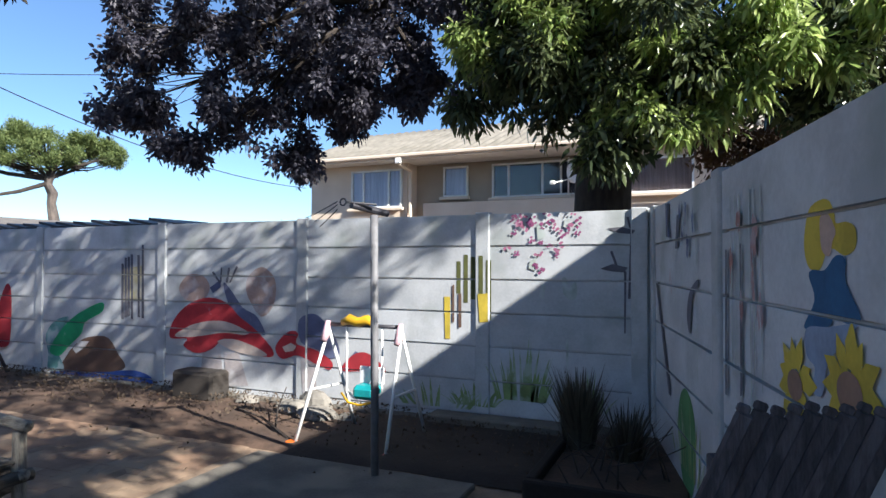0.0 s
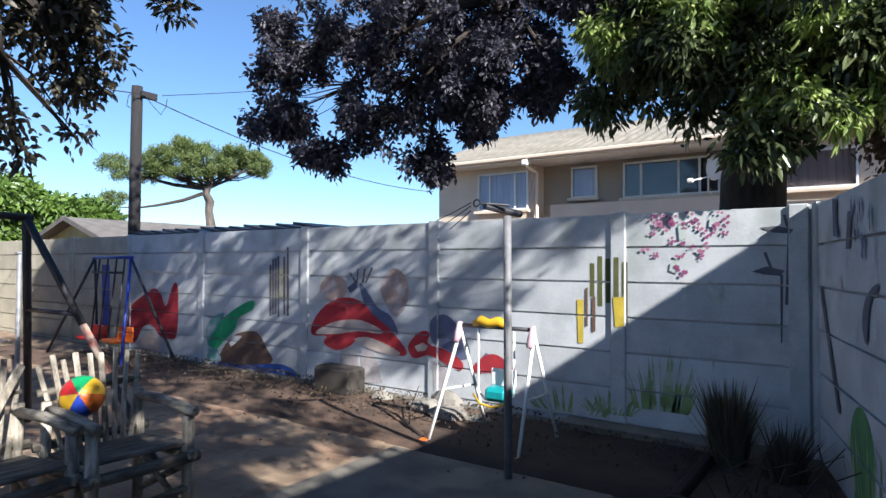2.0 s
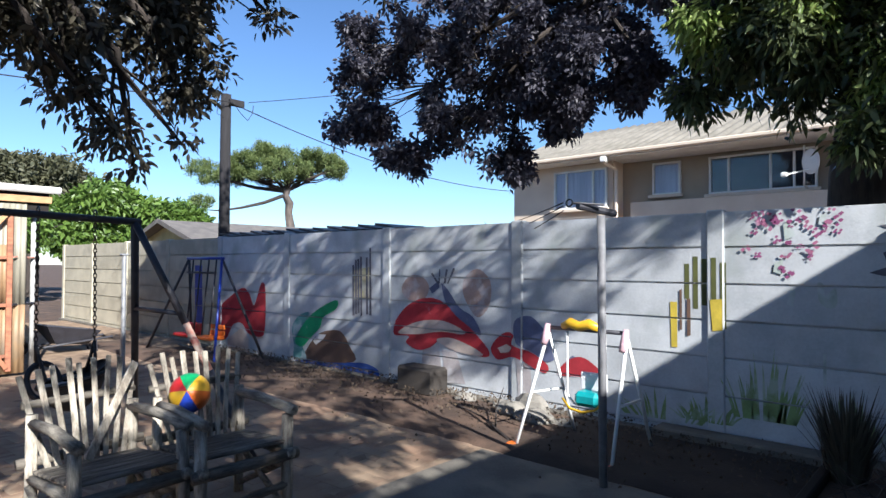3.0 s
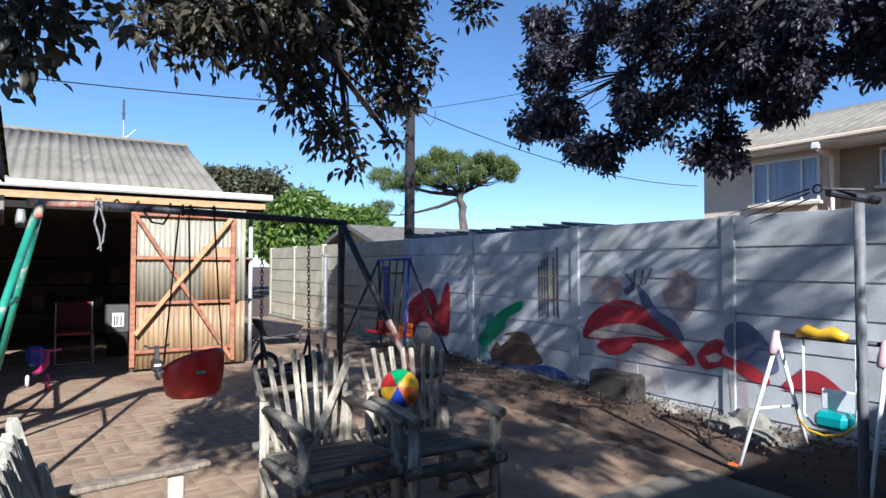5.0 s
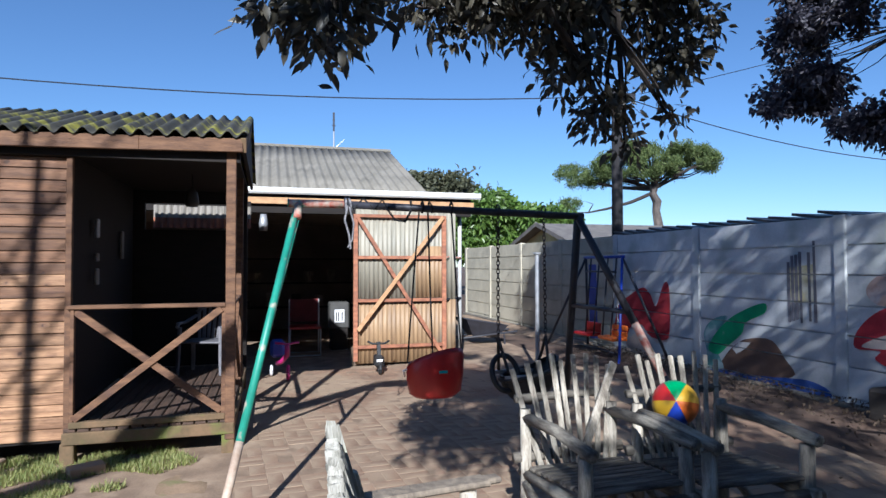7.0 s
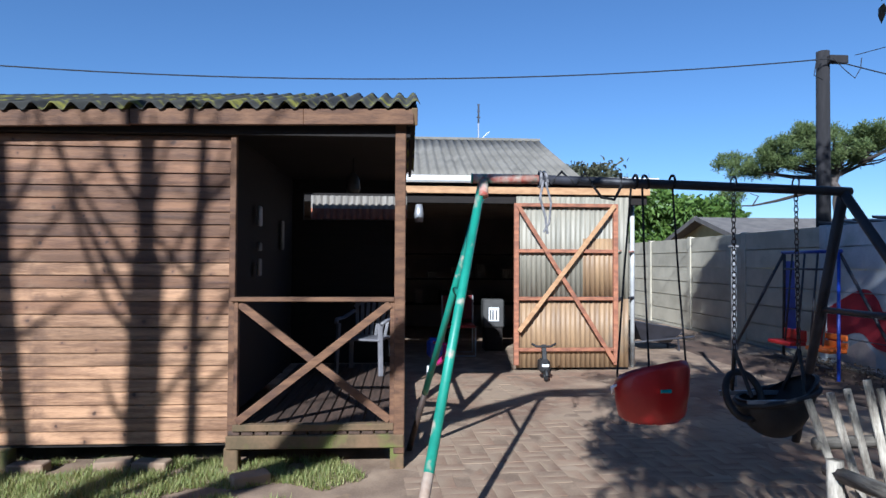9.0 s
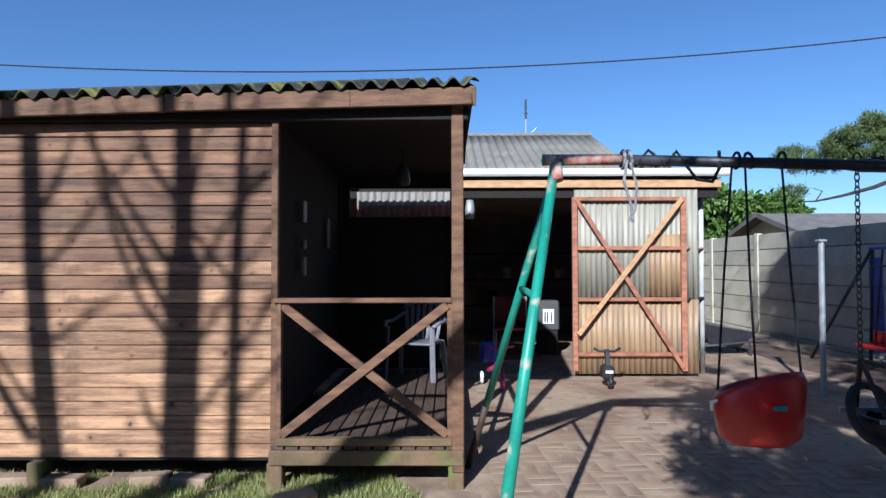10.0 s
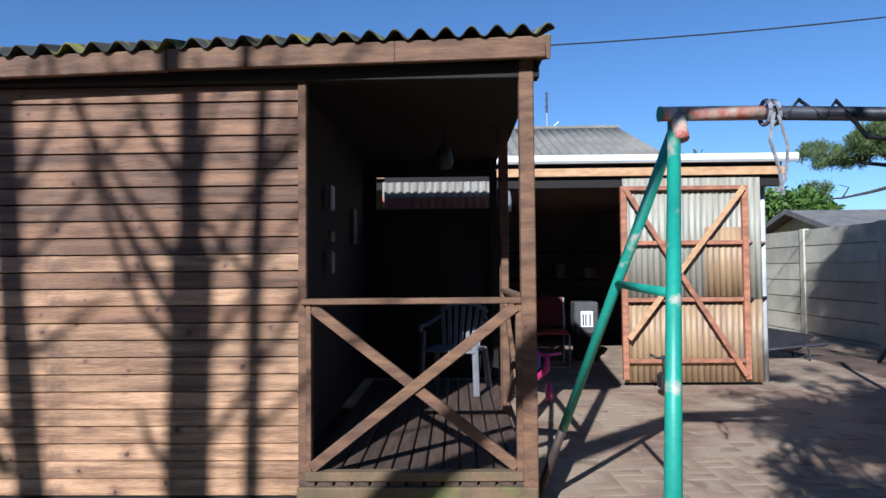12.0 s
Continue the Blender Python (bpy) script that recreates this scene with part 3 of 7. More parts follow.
# ---- garage with the corrugated roof ----
GX = -9.12
garage = thing("garage", (GX - 2.5, 0, 0), "open-fronted garage with a grey corrugated roof and white gutter", "garage")
part("roof", Bag().wave((-11.6, 3.44, 2.60), (0, -1, 0), Vector((-4.18, 0, 1.62)).normalized(), (0.36, 0, 0.93), 8.2, 4.48, 0.17, 0.021, 0.008, 8, 3), SHEET, garage, "weathered grey corrugated roof sheets", smooth=True)
part("roof", Bag().wave((GX - 0.02, 3.42, 2.41), (0, -1, 0), Vector((-2.6, 0, 0.13)).normalized(), (0.05, 0, 1), 8.2, 2.6, 0.17, 0.018, 0.008, 8, 1), SHEET, garage, "low grey corrugated lean-to sheets", smooth=True)
part("ridge_cap", Bag().tube([(-15.80, 3.46, 4.235), (-15.80, -4.7, 4.235)], 0.05, 8), SHEET, garage)
part("roof", Bag().wave((-15.82, 3.44, 4.20), (0, -1, 0), Vector((-4.18, 0, -1.62)).normalized(), (-0.36, 0, 0.93), 8.2, 4.48, 0.17, 0.021, 0.008, 6, 1), SHEET, garage, smooth=True)
gut = Bag().add([(GX + x, y, z) for y in (3.46, -4.9) for x, z in ((0.0, 2.405), (0.0, 2.335), (0.02, 2.322), (0.06, 2.322), (0.08, 2.345), (0.08, 2.405), (0.07, 2.405), (0.07, 2.35), (0.056, 2.333), (0.012, 2.333), (0.012, 2.405))],
                [(i, (i + 1) % 11, 11 + (i + 1) % 11, 11 + i) for i in range(11)] + [tuple(range(10, -1, -1)), tuple(range(11, 22))])
part("gutter", gut, WHITE, garage, "white painted gutter")
part("fascia_board", Bag().box(GX - 0.04, GX - 0.005, -4.9, 3.38, 2.195, 2.285, bevel=0.004), PALEWOOD, garage)
part("lintel", Bag().box(GX - 0.12, GX - 0.06, -4.9, 3.36, 2.08, 2.36, bevel=0.004), DARKWOOD_SHADED, garage)
part("wall", Bag().box(-14.6, -14.5, -4.9, 3.12, 0, 3.5), HOUSEWALL, garage)
part("wall", Bag().box(-14.5, GX, -4.98, -4.9, 0, 2.4), HOUSEWALL, garage)
part("wall", Bag().box(-14.5, GX - 0.5, 3.12, 3.2, 0, 2.45), HOUSEWALL, garage)
gq = [(GX - 0.5, 2.43), (-11.6, 2.55), (-15.75, 4.14), (-19.8, 2.6), (-19.8, 0.0), (-14.5, 0.0), (-14.5, 2.43)]
part("gable", Bag().add([(x, y, z) for y in (3.202, 3.28) for x, z in gq], [tuple(range(6, -1, -1)), tuple(range(7, 14))] + [(i, (i + 1) % 7, 7 + (i + 1) % 7, 7 + i) for i in range(7)]), HOUSEWALL, garage)
part("ceiling", Bag().box(-14.5, GX - 0.12, -4.9, 3.12, 2.28, 2.3), HOUSEWALL, garage)
part("eave_sheet", Bag().wave((-8.95, 0.32, 1.975), (0, -1, 0), (0, 0, 1), (1, 0, 0), 1.14, 0.155, 0.078, 0.013, 0.003), mat("pale_sheet", (0.30, 0.275, 0.24), (0.20, 0.18, 0.15), 0.7, 4, (1, 6, 1)), garage, "pale sunlit corrugated strip")
part("rusty_edge", Bag().wave((-8.95, 0.32, 1.85), (0, -1, 0), (0, 0, 1), (1, 0, 0), 1.14, 0.125, 0.078, 0.013, 0.003), mat("rusty_edge", (0.36, 0.13, 0.07), (0.24, 0.09, 0.05), 0.8, 8), garage, "rusty lower edge")
part("bracket", Bag().box(-9.0, -8.96, -0.80, 0.32, 2.13, 2.20, bevel=0.004), DARKWOOD_SHADED, garage)
gate = thing("sheet_gate", (GX, 2.3, 0), "tall gate of stained corrugated sheet on an orange timber frame", "gate")
part("sheet", Bag().wave((GX - 0.03, 3.11, 0.90), (0, -1, 0), (0, 0, 1), (1, 0, 0), 1.43, 1.27, 0.062, 0.006, 0.003, 8, 1), GATESHEET, gate, "streaky grey translucent corrugated sheet", smooth=True)
part("sheet", Bag().wave((GX - 0.036, 3.11, 0.04), (0, -1, 0), (0, 0, 1), (1, 0, 0), 1.43, 0.90, 0.062, 0.006, 0.003, 8, 1), GATEBROWN, gate, "brown-stained corrugated sheet", smooth=True)
part("sheet", Bag().wave((GX - 0.024, 2.92, 0.93), (0, -1, 0), (0, 0, 1), (1, 0, 0), 0.40, 0.72, 0.062, 0.006, 0.003, 8, 1), GATEBROWN, gate, "brown-stained corrugated sheet", smooth=True)
for z in (1.49, 0.90):
    part("hinge_bar", Bag().tube([(GX + 0.01, 2.96, z), (-9.37, 3.25, z)], 0.018, 8), REDPAINT if z > 1 else DARKMETAL, gate)
for y in (1.675, 2.925):
    part("stile", Bag().box(GX - 0.015, GX + 0.035, y - 0.03, y + 0.03, 0.08, 2.08, bevel=0.004), RUSTWOOD, gate)
for z in (2.06, 1.49, 0.90, 0.27):
    part("rail", Bag().box(GX - 0.012, GX + 0.028, 1.705, 2.895, z - 0.022, z + 0.022, bevel=0.004), RUSTWOOD, gate)
part("brace", Bag().bar((GX + 0.045, 1.69, 2.05), (GX + 0.045, 2.90, 0.12), 0.05, 0.018, 0.003, (1, 0, 0)), RUSTWOOD, gate)
part("brace", Bag().bar((GX + 0.064, 1.70, 0.50), (GX + 0.064, 2.90, 2.06), 0.055, 0.018, 0.003, (1, 0, 0)), PALEWOOD, gate)
single("white_post", Bag().tube([(-9.40, 3.25, 0), (-9.40, 3.25, 2.28)], 0.030, 12), POSTPAINT, "grey-white painted steel gate post", "post", smooth=True)
single("pipe_post", Bag().tube([(-8.12, 3.9, 0), (-8.12, 3.9, 1.52)], 0.028, 12).box(-8.16, -8.08, 3.86, 3.94, 1.52, 1.545, bevel=0.006), GALV, "slim galvanised steel post", "post")

mast = thing("roof_aerial", (-18.5, 2.33, 3.3), "thin roof aerial mast with a dark element", "aerial")
part("mast", Bag().tube([(-18.5, 2.33, 3.1), (-18.5, 2.33, 5.25)], 0.022, 6), GALV, mast)
part("mast", Bag().tube([(-18.5, 2.33, 5.25), (-18.5, 2.33, 5.78)], 0.026, 6), DARKMETAL, mast, "dark upper mast")
for z, q in ((5.42, 0.05), (5.58, 0.035), (5.78, 0.03)):
    part("element", Bag().tube([(-18.5, 2.33 - q, z), (-18.5, 2.33 + q, z)], 0.02, 6), DARKMETAL, mast)
part("stay", Bag().tube([(-18.45, 2.38, 4.78), (-18.4, 2.62, 5.0)], 0.012, 5), WHITE, mast)

# ---- green swing frame ----
AY, BY, AXL = 0.68, 2.76, -4.92
swing = thing("swing_frame", (AXL, 1.7, 0), "green painted steel swing frame with chipped red and dark top beam", "swing")
part("beam", Bag().tube([(AXL, AY - 0.02, 1.79), (AXL, 1.02, 1.79)], 0.026, 14), REDPAINT, swing, "chipped red and white end of the top beam", smooth=True)
part("beam", Bag().tube([(AXL, 1.02, 1.79), (AXL, BY + 0.04, 1.745)], 0.0255, 14), DARKMETAL, swing, "dark painted top beam", smooth=True)
FT, FB = Vector((AXL - 0.02, 0.715, 1.77)), Vector((-3.84, 0.284, 0.0))
part("leg", Bag().tube([FT, FT.lerp(FB, 0.73)], 0.0225, 14), GREEN, swing, smooth=True)
part("leg", Bag().tube([FT.lerp(FB, 0.73), FT.lerp(FB, 0.98)], 0.0222, 14), BARELEG, swing, "worn lower leg of bare pale rusty steel", smooth=True)
part("foot_cap", Bag().tube([FT.lerp(FB, 0.975), FB], 0.027, 12), BARELEG, swing, smooth=True)
BT, BB = Vector((AXL - 0.03, AY + 0.05, 1.77)), Vector((-6.02, 0.335, 0.0))
part("leg", Bag().tube([BT, BT.lerp(BB, 0.74)], 0.0215, 14), GREEN, swing, smooth=True)
# Dark material on this length stands in for the cabin's shadow.
part("leg", Bag().tube([BT.lerp(BB, 0.74), BB], 0.0210, 14), CHAIN, swing, "lower leg darkened to stand for the cabin's shadow", smooth=True)
part("crossbar", Bag().tube([(-4.58, 0.575, 1.165), (-5.33, 0.60, 1.175)], 0.016, 10), GREEN, swing, smooth=True)
part("bracket", Bag().tube([(AXL - 0.005, AY + 0.04, 1.80), (AXL + 0.05, AY + 0.035, 1.69)], 0.0265, 14), REDPAINT, swing, smooth=True)
part("end_cap", Bag().tube([(AXL, AY - 0.026, 1.79), (AXL, AY - 0.019, 1.79)], 0.0275, 14), GREEN, swing)
ET, EB = Vector((AXL, BY, 1.74)), Vector((-4.08, 3.29, 0.0))
part("leg", Bag().tube([ET, ET.lerp(EB, 0.44)], 0.027, 12), DARKMETAL, swing, smooth=True)
# Worn paint, made paler to stand for sun falling on the leg.
part("leg", Bag().tube([ET.lerp(EB, 0.44), ET.lerp(EB, 0.64)], 0.0268, 12), REDPAINT, swing, "chipped stretch of the leg, pale with sun put into its colour", smooth=True)
part("leg", Bag().tube([ET.lerp(EB, 0.64), EB], 0.027, 12), DARKMETAL, swing, smooth=True)
part("leg", Bag().tube([(AXL, BY, 1.74), (-6.1, 3.25, 0.0)], 0.03, 12), DARKMETAL, swing, smooth=True)
part("crossbar", Bag().tube([(-4.58, 2.97, 1.05), (-5.38, 2.95, 1.05)], 0.018, 10), DARKMETAL, swing, smooth=True)

# ---- trees ----
def leaves(name, lobes, count, size, material, parent, seed, twig=0.10, hang=0.3, flat=0.35, cl=7):
    """Leaves in small sprays inside and on ellipsoid lobes (x, y, z, r); one mesh of folded blades."""
    r = np.random.default_rng(seed)
    L = np.array([q[:4] for q in lobes], float)
    wgt = L[:, 3] ** 2.3
    pick = r.choice(len(L), count // cl, p=wgt / wgt.sum())
    d = r.normal(size=(len(pick), 3))
    d /= np.linalg.norm(d, axis=1)[:, None]
    rad = L[pick, 3] * (0.25 + 0.75 * r.random(len(pick)) ** 0.45) * (1 + 0.25 * r.normal(size=len(pick)).clip(-1, 1.6) * (r.random(len(pick)) < 0.4))
    c = L[pick, :3] + d * rad[:, None] * np.array([1, 1, 0.85])
    c = np.repeat(c, cl, 0)
    dd = np.repeat(d, cl, 0)
    n = len(c)
    off = r.normal(size=(n, 3)) * twig * 0.5
    p = c + off
    ax = off / (np.linalg.norm(off, axis=1)[:, None] + 1e-6) * 0.7 + dd * 0.15 + r.normal(size=(n, 3)) * 0.5
    ax[:, 2] -= hang
    ax /= np.linalg.norm(ax, axis=1)[:, None]
    s = np.cross(ax, r.normal(size=(n, 3)))
    s /= np.linalg.norm(s, axis=1)[:, None] + 1e-6
    nn = np.cross(ax, s)
    ln = size * (0.6 + 0.8 * r.random(n))[:, None]
    w = ln * flat * 0.5
    up = nn * w * 0.3
    v = np.stack([p, p + ax * ln * 0.3 + s * w + up, p + ax * ln * 0.68 + s * w * 0.85 + up, p + ax * ln - np.array([0, 0, 0.15]) * ln,
                  p + ax * ln * 0.68 - s * w * 0.85 + up, p + ax * ln * 0.3 - s * w + up], 1).reshape(-1, 3)
    i = np.arange(n) * 6
    f = np.stack([i, i + 1, i + 2, i, i + 2, i + 3, i, i + 3, i + 4, i, i + 4, i + 5], 1).reshape(-1, 3)
    me = bpy.data.meshes.new(name)
    o = world_of(parent)
    v = v - np.array(o)
    me.vertices.add(len(v))
    me.vertices.foreach_set("co", v.ravel().astype(np.float32))
    me.loops.add(len(f) * 3)
    me.loops.foreach_set("vertex_index", f.ravel().astype(np.int32))
    me.polygons.add(len(f))
    me.polygons.foreach_set("loop_start", (np.arange(len(f)) * 3).astype(np.int32))
    me.update(calc_edges=True)
    me.materials.append(material)
    ob = new(name, me)
    ob.parent = parent
    return ob


def clumps(lobes, k, size, seed, core=0.55, far=1.12):
    """Breaks each lobe up into smaller ones round a thinner core, for an uneven outline with gaps."""
    r = random.Random(seed)
    out = []
    for x, y, z, q in lobes:
        out.append((x, y, z, q * core))
        for _ in range(max(3, int(k * q / 0.5))):
            d = Vector((r.gauss(0, 1), r.gauss(0, 1), r.gauss(0, 0.9))).normalized() * q * r.uniform(0.5, far)
            out.append((x + d.x, y + d.y, z + d.z, size * r.uniform(0.6, 1.3)))
    return out


def branches(lobes, root, seed, r0=0.03, per=3, top=None):
    """Limbs from the root out to each lobe, with twigs in it."""
    rd = random.Random(seed)
    b = Bag()
    for q in lobes:
        c = Vector(q[:3])
        a = Vector(root)
        m1 = a.lerp(c, 0.35) + Vector((rd.uniform(-1, 1), rd.uniform(-1, 1), rd.uniform(0.1, 0.9))) * 0.12 * (c - a).length
        m2 = a.lerp(c, 0.7) + Vector((rd.uniform(-1, 1), rd.uniform(-1, 1), rd.uniform(-0.2, 0.7))) * 0.10 * (c - a).length
        th = r0 * (0.6 + q[3])
        b.tube([a, m1, m2, c], [th * 2.2, th * 1.5, th * 0.9, th * 0.4], 6, False)
        for k in range(per * 3):
            e = c + Vector((rd.gauss(0, 1), rd.gauss(0, 1), rd.gauss(0, 1) * 0.8)).normalized() * q[3] * rd.uniform(0.6, 1.0)
            s = (m2, c)[k % 2]
            mid = s.lerp(e, 0.5) + Vector((rd.uniform(-1, 1), rd.uniform(-1, 1), rd.uniform(-1, 1))) * 0.12 * (e - s).length
            b.tube([s, mid, e], [th * 0.45, th * 0.3, th * 0.12], 4, False)
    return b


BIG = [(-5.41, 5.70, 3.93, 0.50), (-5.61, 5.70, 3.21, 0.40), (-4.94, 5.70, 2.64, 0.20), (-4.50, 6.00, 3.90, 0.80), (-4.40, 5.90, 3.07, 0.40),
       (-3.61, 6.20, 3.60, 0.75), (-4.00, 6.30, 2.60, 0.26), (-3.11, 6.40, 3.84, 0.80), (-3.25, 6.20, 3.06, 0.30), (-2.50, 6.30, 3.22, 0.24),
       (-1.88, 6.50, 3.75, 0.68), (-1.06, 6.60, 3.60, 0.80), (-0.28, 6.40, 3.37, 0.69), (-2.6, 6.6, 4.9, 0.9), (-4.2, 6.2, 5.0, 0.9), (-0.8, 6.7, 4.9, 1.0)]
BIG2 = [(-1.89, 6.20, 2.90, 0.18), (-1.05, 6.25, 2.83, 0.42), (-0.60, 6.10, 2.35, 0.20), (-0.05, 6.15, 2.80, 0.40), (0.24, 6.00, 3.02, 0.26),
        (-1.4, 6.1, 3.3, 0.35), (0.69, 6.60, 3.34, 0.42), (0.96, 6.60, 2.85, 0.28), (1.28, 6.60, 3.26, 0.35)]
tree = thing("large_tree", (-0.8, 7.1, 0), "large broad-leaved evergreen tree with a dark crown behind the garden wall", "tree")
part("trunk", Bag().tube([(-0.85, 7.1, -0.1), (-0.82, 7.1, 1.2), (-0.78, 7.05, 2.2), (-0.70, 6.9, 2.9), (-0.9, 6.8, 3.8), (-1.4, 6.7, 4.8)], [0.36, 0.29, 0.28, 0.25, 0.18, 0.08], 14, True, 0.12, 3), BARK, tree, smooth=True)
lb = branches([q for q in BIG if q[0] >= -2], (-0.8, 6.95, 2.9), 4, 0.028)
lb.tube([(-0.75, 6.95, 3.0), (-1.5, 6.75, 3.7), (-2.3, 6.6, 4.1), (-3.2, 6.4, 4.3), (-4.2, 6.1, 4.35)], [0.14, 0.12, 0.10, 0.07, 0.04], 8)
part("limb", lb, BARK, tree)
part("limb", branches([q for q in BIG if q[0] < -2], (-2.9, 6.45, 4.2), 14, 0.020, 5), BARK, tree)
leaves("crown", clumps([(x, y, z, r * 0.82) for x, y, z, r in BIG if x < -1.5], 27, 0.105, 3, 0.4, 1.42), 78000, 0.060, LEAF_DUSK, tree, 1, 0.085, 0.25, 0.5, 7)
leaves("crown", clumps([q for q in BIG if q[0] >= -1.5], 22, 0.16, 5, 0.5, 1.25), 50000, 0.080, LEAF_SHADED, tree, 7, 0.12, 0.5, 0.36, 9)
DEEP = [(0.4, 7.6, 4.5, 0.85), (1.3, 7.4, 4.1, 0.8), (2.3, 7.8, 4.3, 0.9), (3.3, 8.0, 4.2, 0.9), (1.7, 7.1, 5.2, 0.9), (0.9, 7.2, 3.35, 0.45), (2.0, 7.6, 3.3, 0.45)]
leaves("crown", clumps(DEEP, 14, 0.24, 8, 0.55), 24000, 0.11, LEAF_SHADED, tree, 17, 0.15, 0.4, 0.36, 9)
leaves("crown", clumps(BIG2, 10, 0.13, 6, 0.4), 9000, 0.10, LEAF_SHADED, tree, 2, 0.12, 0.6, 0.32, 9)
# Sprays where sun strikes the crown; their brightness is leaf colour.
SUNLIT_SPRAYS = [(-1.76, 3.44, 0.22), (-1.63, 3.29, 0.20), (-1.05, 3.40, 0.20), (-0.92, 3.26, 0.14), (-0.70, 3.04, 0.10), (0.11, 3.04, 0.20), (0.32, 3.09, 0.20), (-0.18, 3.18, 0.13),
          (0.25, 2.89, 0.17), (-0.46, 2.84, 0.12), (-0.58, 2.68, 0.15), (-0.30, 2.64, 0.13), (-0.66, 2.48, 0.11), (-0.70, 2.33, 0.07), (0.03, 2.51, 0.11), (-0.08, 2.46, 0.08),
          (0.21, 2.59, 0.12), (0.50, 2.75, 0.12), (0.75, 3.0, 0.16), (1.05, 2.9, 0.14), (0.6, 3.4, 0.2), (-0.5, 3.6, 0.2), (-1.3, 3.75, 0.2), (1.4, 3.3, 0.25)]
leaves("leaf_sprays", [(x, 6.02 + 0.10 * math.sin(7 * x), z, q) for x, z, q in SUNLIT_SPRAYS], 12500, 0.095, LEAF_LIGHT, tree, 27, 0.10, 0.7, 0.27, 8)

NEAR = [(-2.64, 0.57, 2.12, 0.08), (-2.44, 0.69, 1.96, 0.055), (-2.55, 0.70, 2.10, 0.09), (-2.62, 0.80, 2.20, 0.08), (-3.04, 1.10, 2.36, 0.08), (-3.10, 1.36, 2.45, 0.15), (-3.15, 1.68, 2.52, 0.21),
        (-3.20, 1.81, 2.27, 0.13), (-3.23, 1.97, 2.09, 0.10), (-3.23, 2.08, 1.94, 0.05), (-3.21, 2.18, 2.65, 0.22), (-3.25, 2.33, 2.36, 0.12), (-3.18, 2.46, 2.50, 0.08),
        (-3.26, 2.34, 2.07, 0.06), (-3.11, 2.78, 2.86, 0.07), (-3.33, 1.33, 2.90, 0.36), (-2.75, 0.66, 2.42, 0.13), (-3.31, 2.19, 3.14, 0.42)]
tree2 = thing("overhanging_tree", (-0.6, -3.1, 0), "tree with bare forked stems and leafy boughs hanging over the yard", "tree")
part("trunk", Bag().tube([(-0.6, -3.1, -0.1), (-0.62, -3.08, 1.2), (-0.75, -2.9, 2.2)], [0.2, 0.16, 0.14], 12, True, 0.1, 5), BARK, tree2, smooth=True)
part("limb", branches(NEAR, (-2.9, 1.0, 3.2), 6, 0.03, 2).tube([(-0.75, -2.9, 2.2), (-1.2, -1.6, 3.3), (-2.2, -0.2, 3.6), (-3.0, 1.1, 3.2), (-3.4, 2.4, 3.1)], [0.13, 0.11, 0.09, 0.06, 0.03], 8), BARK, tree2)
leaves("crown", [(x, y, z, r * 1.1) for x, y, z, r in NEAR], 19000, 0.05, LEAF_DARK, tree2, 3, 0.075, 0.35, 0.42, 9)
rt = random.Random(21)


def forked(b, a, way, length, r, depth):
    """A stem that bends a little, thins and throws side shoots."""
    p, d = Vector(a), Vector(way).normalized()
    pts, rs = [p.copy()], [r]
    n = 6
    for i in range(n):
        d = (d + Vector((rt.uniform(-1, 1), rt.uniform(-1, 1), rt.uniform(-0.3, 1))) * 0.09).normalized()
        p = p + d * (length / n)
        pts.append(p.copy())
        rs.append(r * (1 - 0.75 * (i + 1) / n))
        if depth and i > 0:
            for _ in range(2 if depth > 1 else 1):
                side = Vector((rt.uniform(-0.4, 0.4), rt.choice((-1, 1)) * rt.uniform(0.5, 1.0), rt.uniform(0.3, 1.1)))
                forked(b, p, side, length * rt.uniform(0.3, 0.5), rs[-1] * 0.5, depth - 1)
    b.tube(pts, rs, 6, True)


stems = Bag()
stems.tube([(-0.6, -3.1, 2.2), (-0.6, -3.13, 3.2), (-0.62, -3.10, 4.5), (-0.61, -3.11, 4.62), (-0.6, -3.12, 5.6)], [0.14, 0.115, 0.11, 0.065, 0.06], 8)
stems.tube([(-0.6, -3.1, 2.2), (-0.6, -3.84, 3.1), (-0.6, -3.92, 3.7), (-0.6, -4.0, 4.5), (-0.6, -4.06, 5.7)], [0.11, 0.08, 0.075, 0.065, 0.055], 8)
stems.tube([(-0.6, -3.05, 2.4), (-0.6, -2.82, 3.2), (-0.6, -2.80, 4.4), (-0.6, -2.75, 5.6)], [0.06, 0.045, 0.042, 0.03], 8)
stems.tube([(-0.6, -3.12, 4.1), (-0.6, -3.55, 4.9), (-0.6, -3.75, 5.6)], [0.03, 0.022, 0.014], 6)
stems.tube([(-0.6, -4.0, 3.5), (-0.6, -4.5, 4.3), (-0.6, -4.8, 5.3)], [0.04, 0.03, 0.02], 6)
for pts in (((-3.22, 4.55), (-3.42, 4.85), (-3.72, 5.32)), ((-3.2, 4.1), (-3.36, 4.3), (-3.5, 4.65), (-3.66, 5.1)), ((-3.12, 4.7), (-3.05, 5.0), (-2.98, 5.4)), ((-3.95, 4.87), (-3.86, 5.05), (-3.75, 5.4)),
            ((-2.78, 4.02), (-2.68, 4.15), (-2.58, 4.4)), ((-2.8, 4.8), (-2.7, 5.0), (-2.5, 5.3)), ((-3.15, 4.9), (-3.3, 5.1), (-3.42, 5.4)), ((-3.2, 3.5), (-3.3, 3.62), (-3.36, 3.8))):
    stems.tube([(-0.6, y, z) for y, z in pts], [0.026] + [0.02] * (len(pts) - 2) + [0.011], 6)
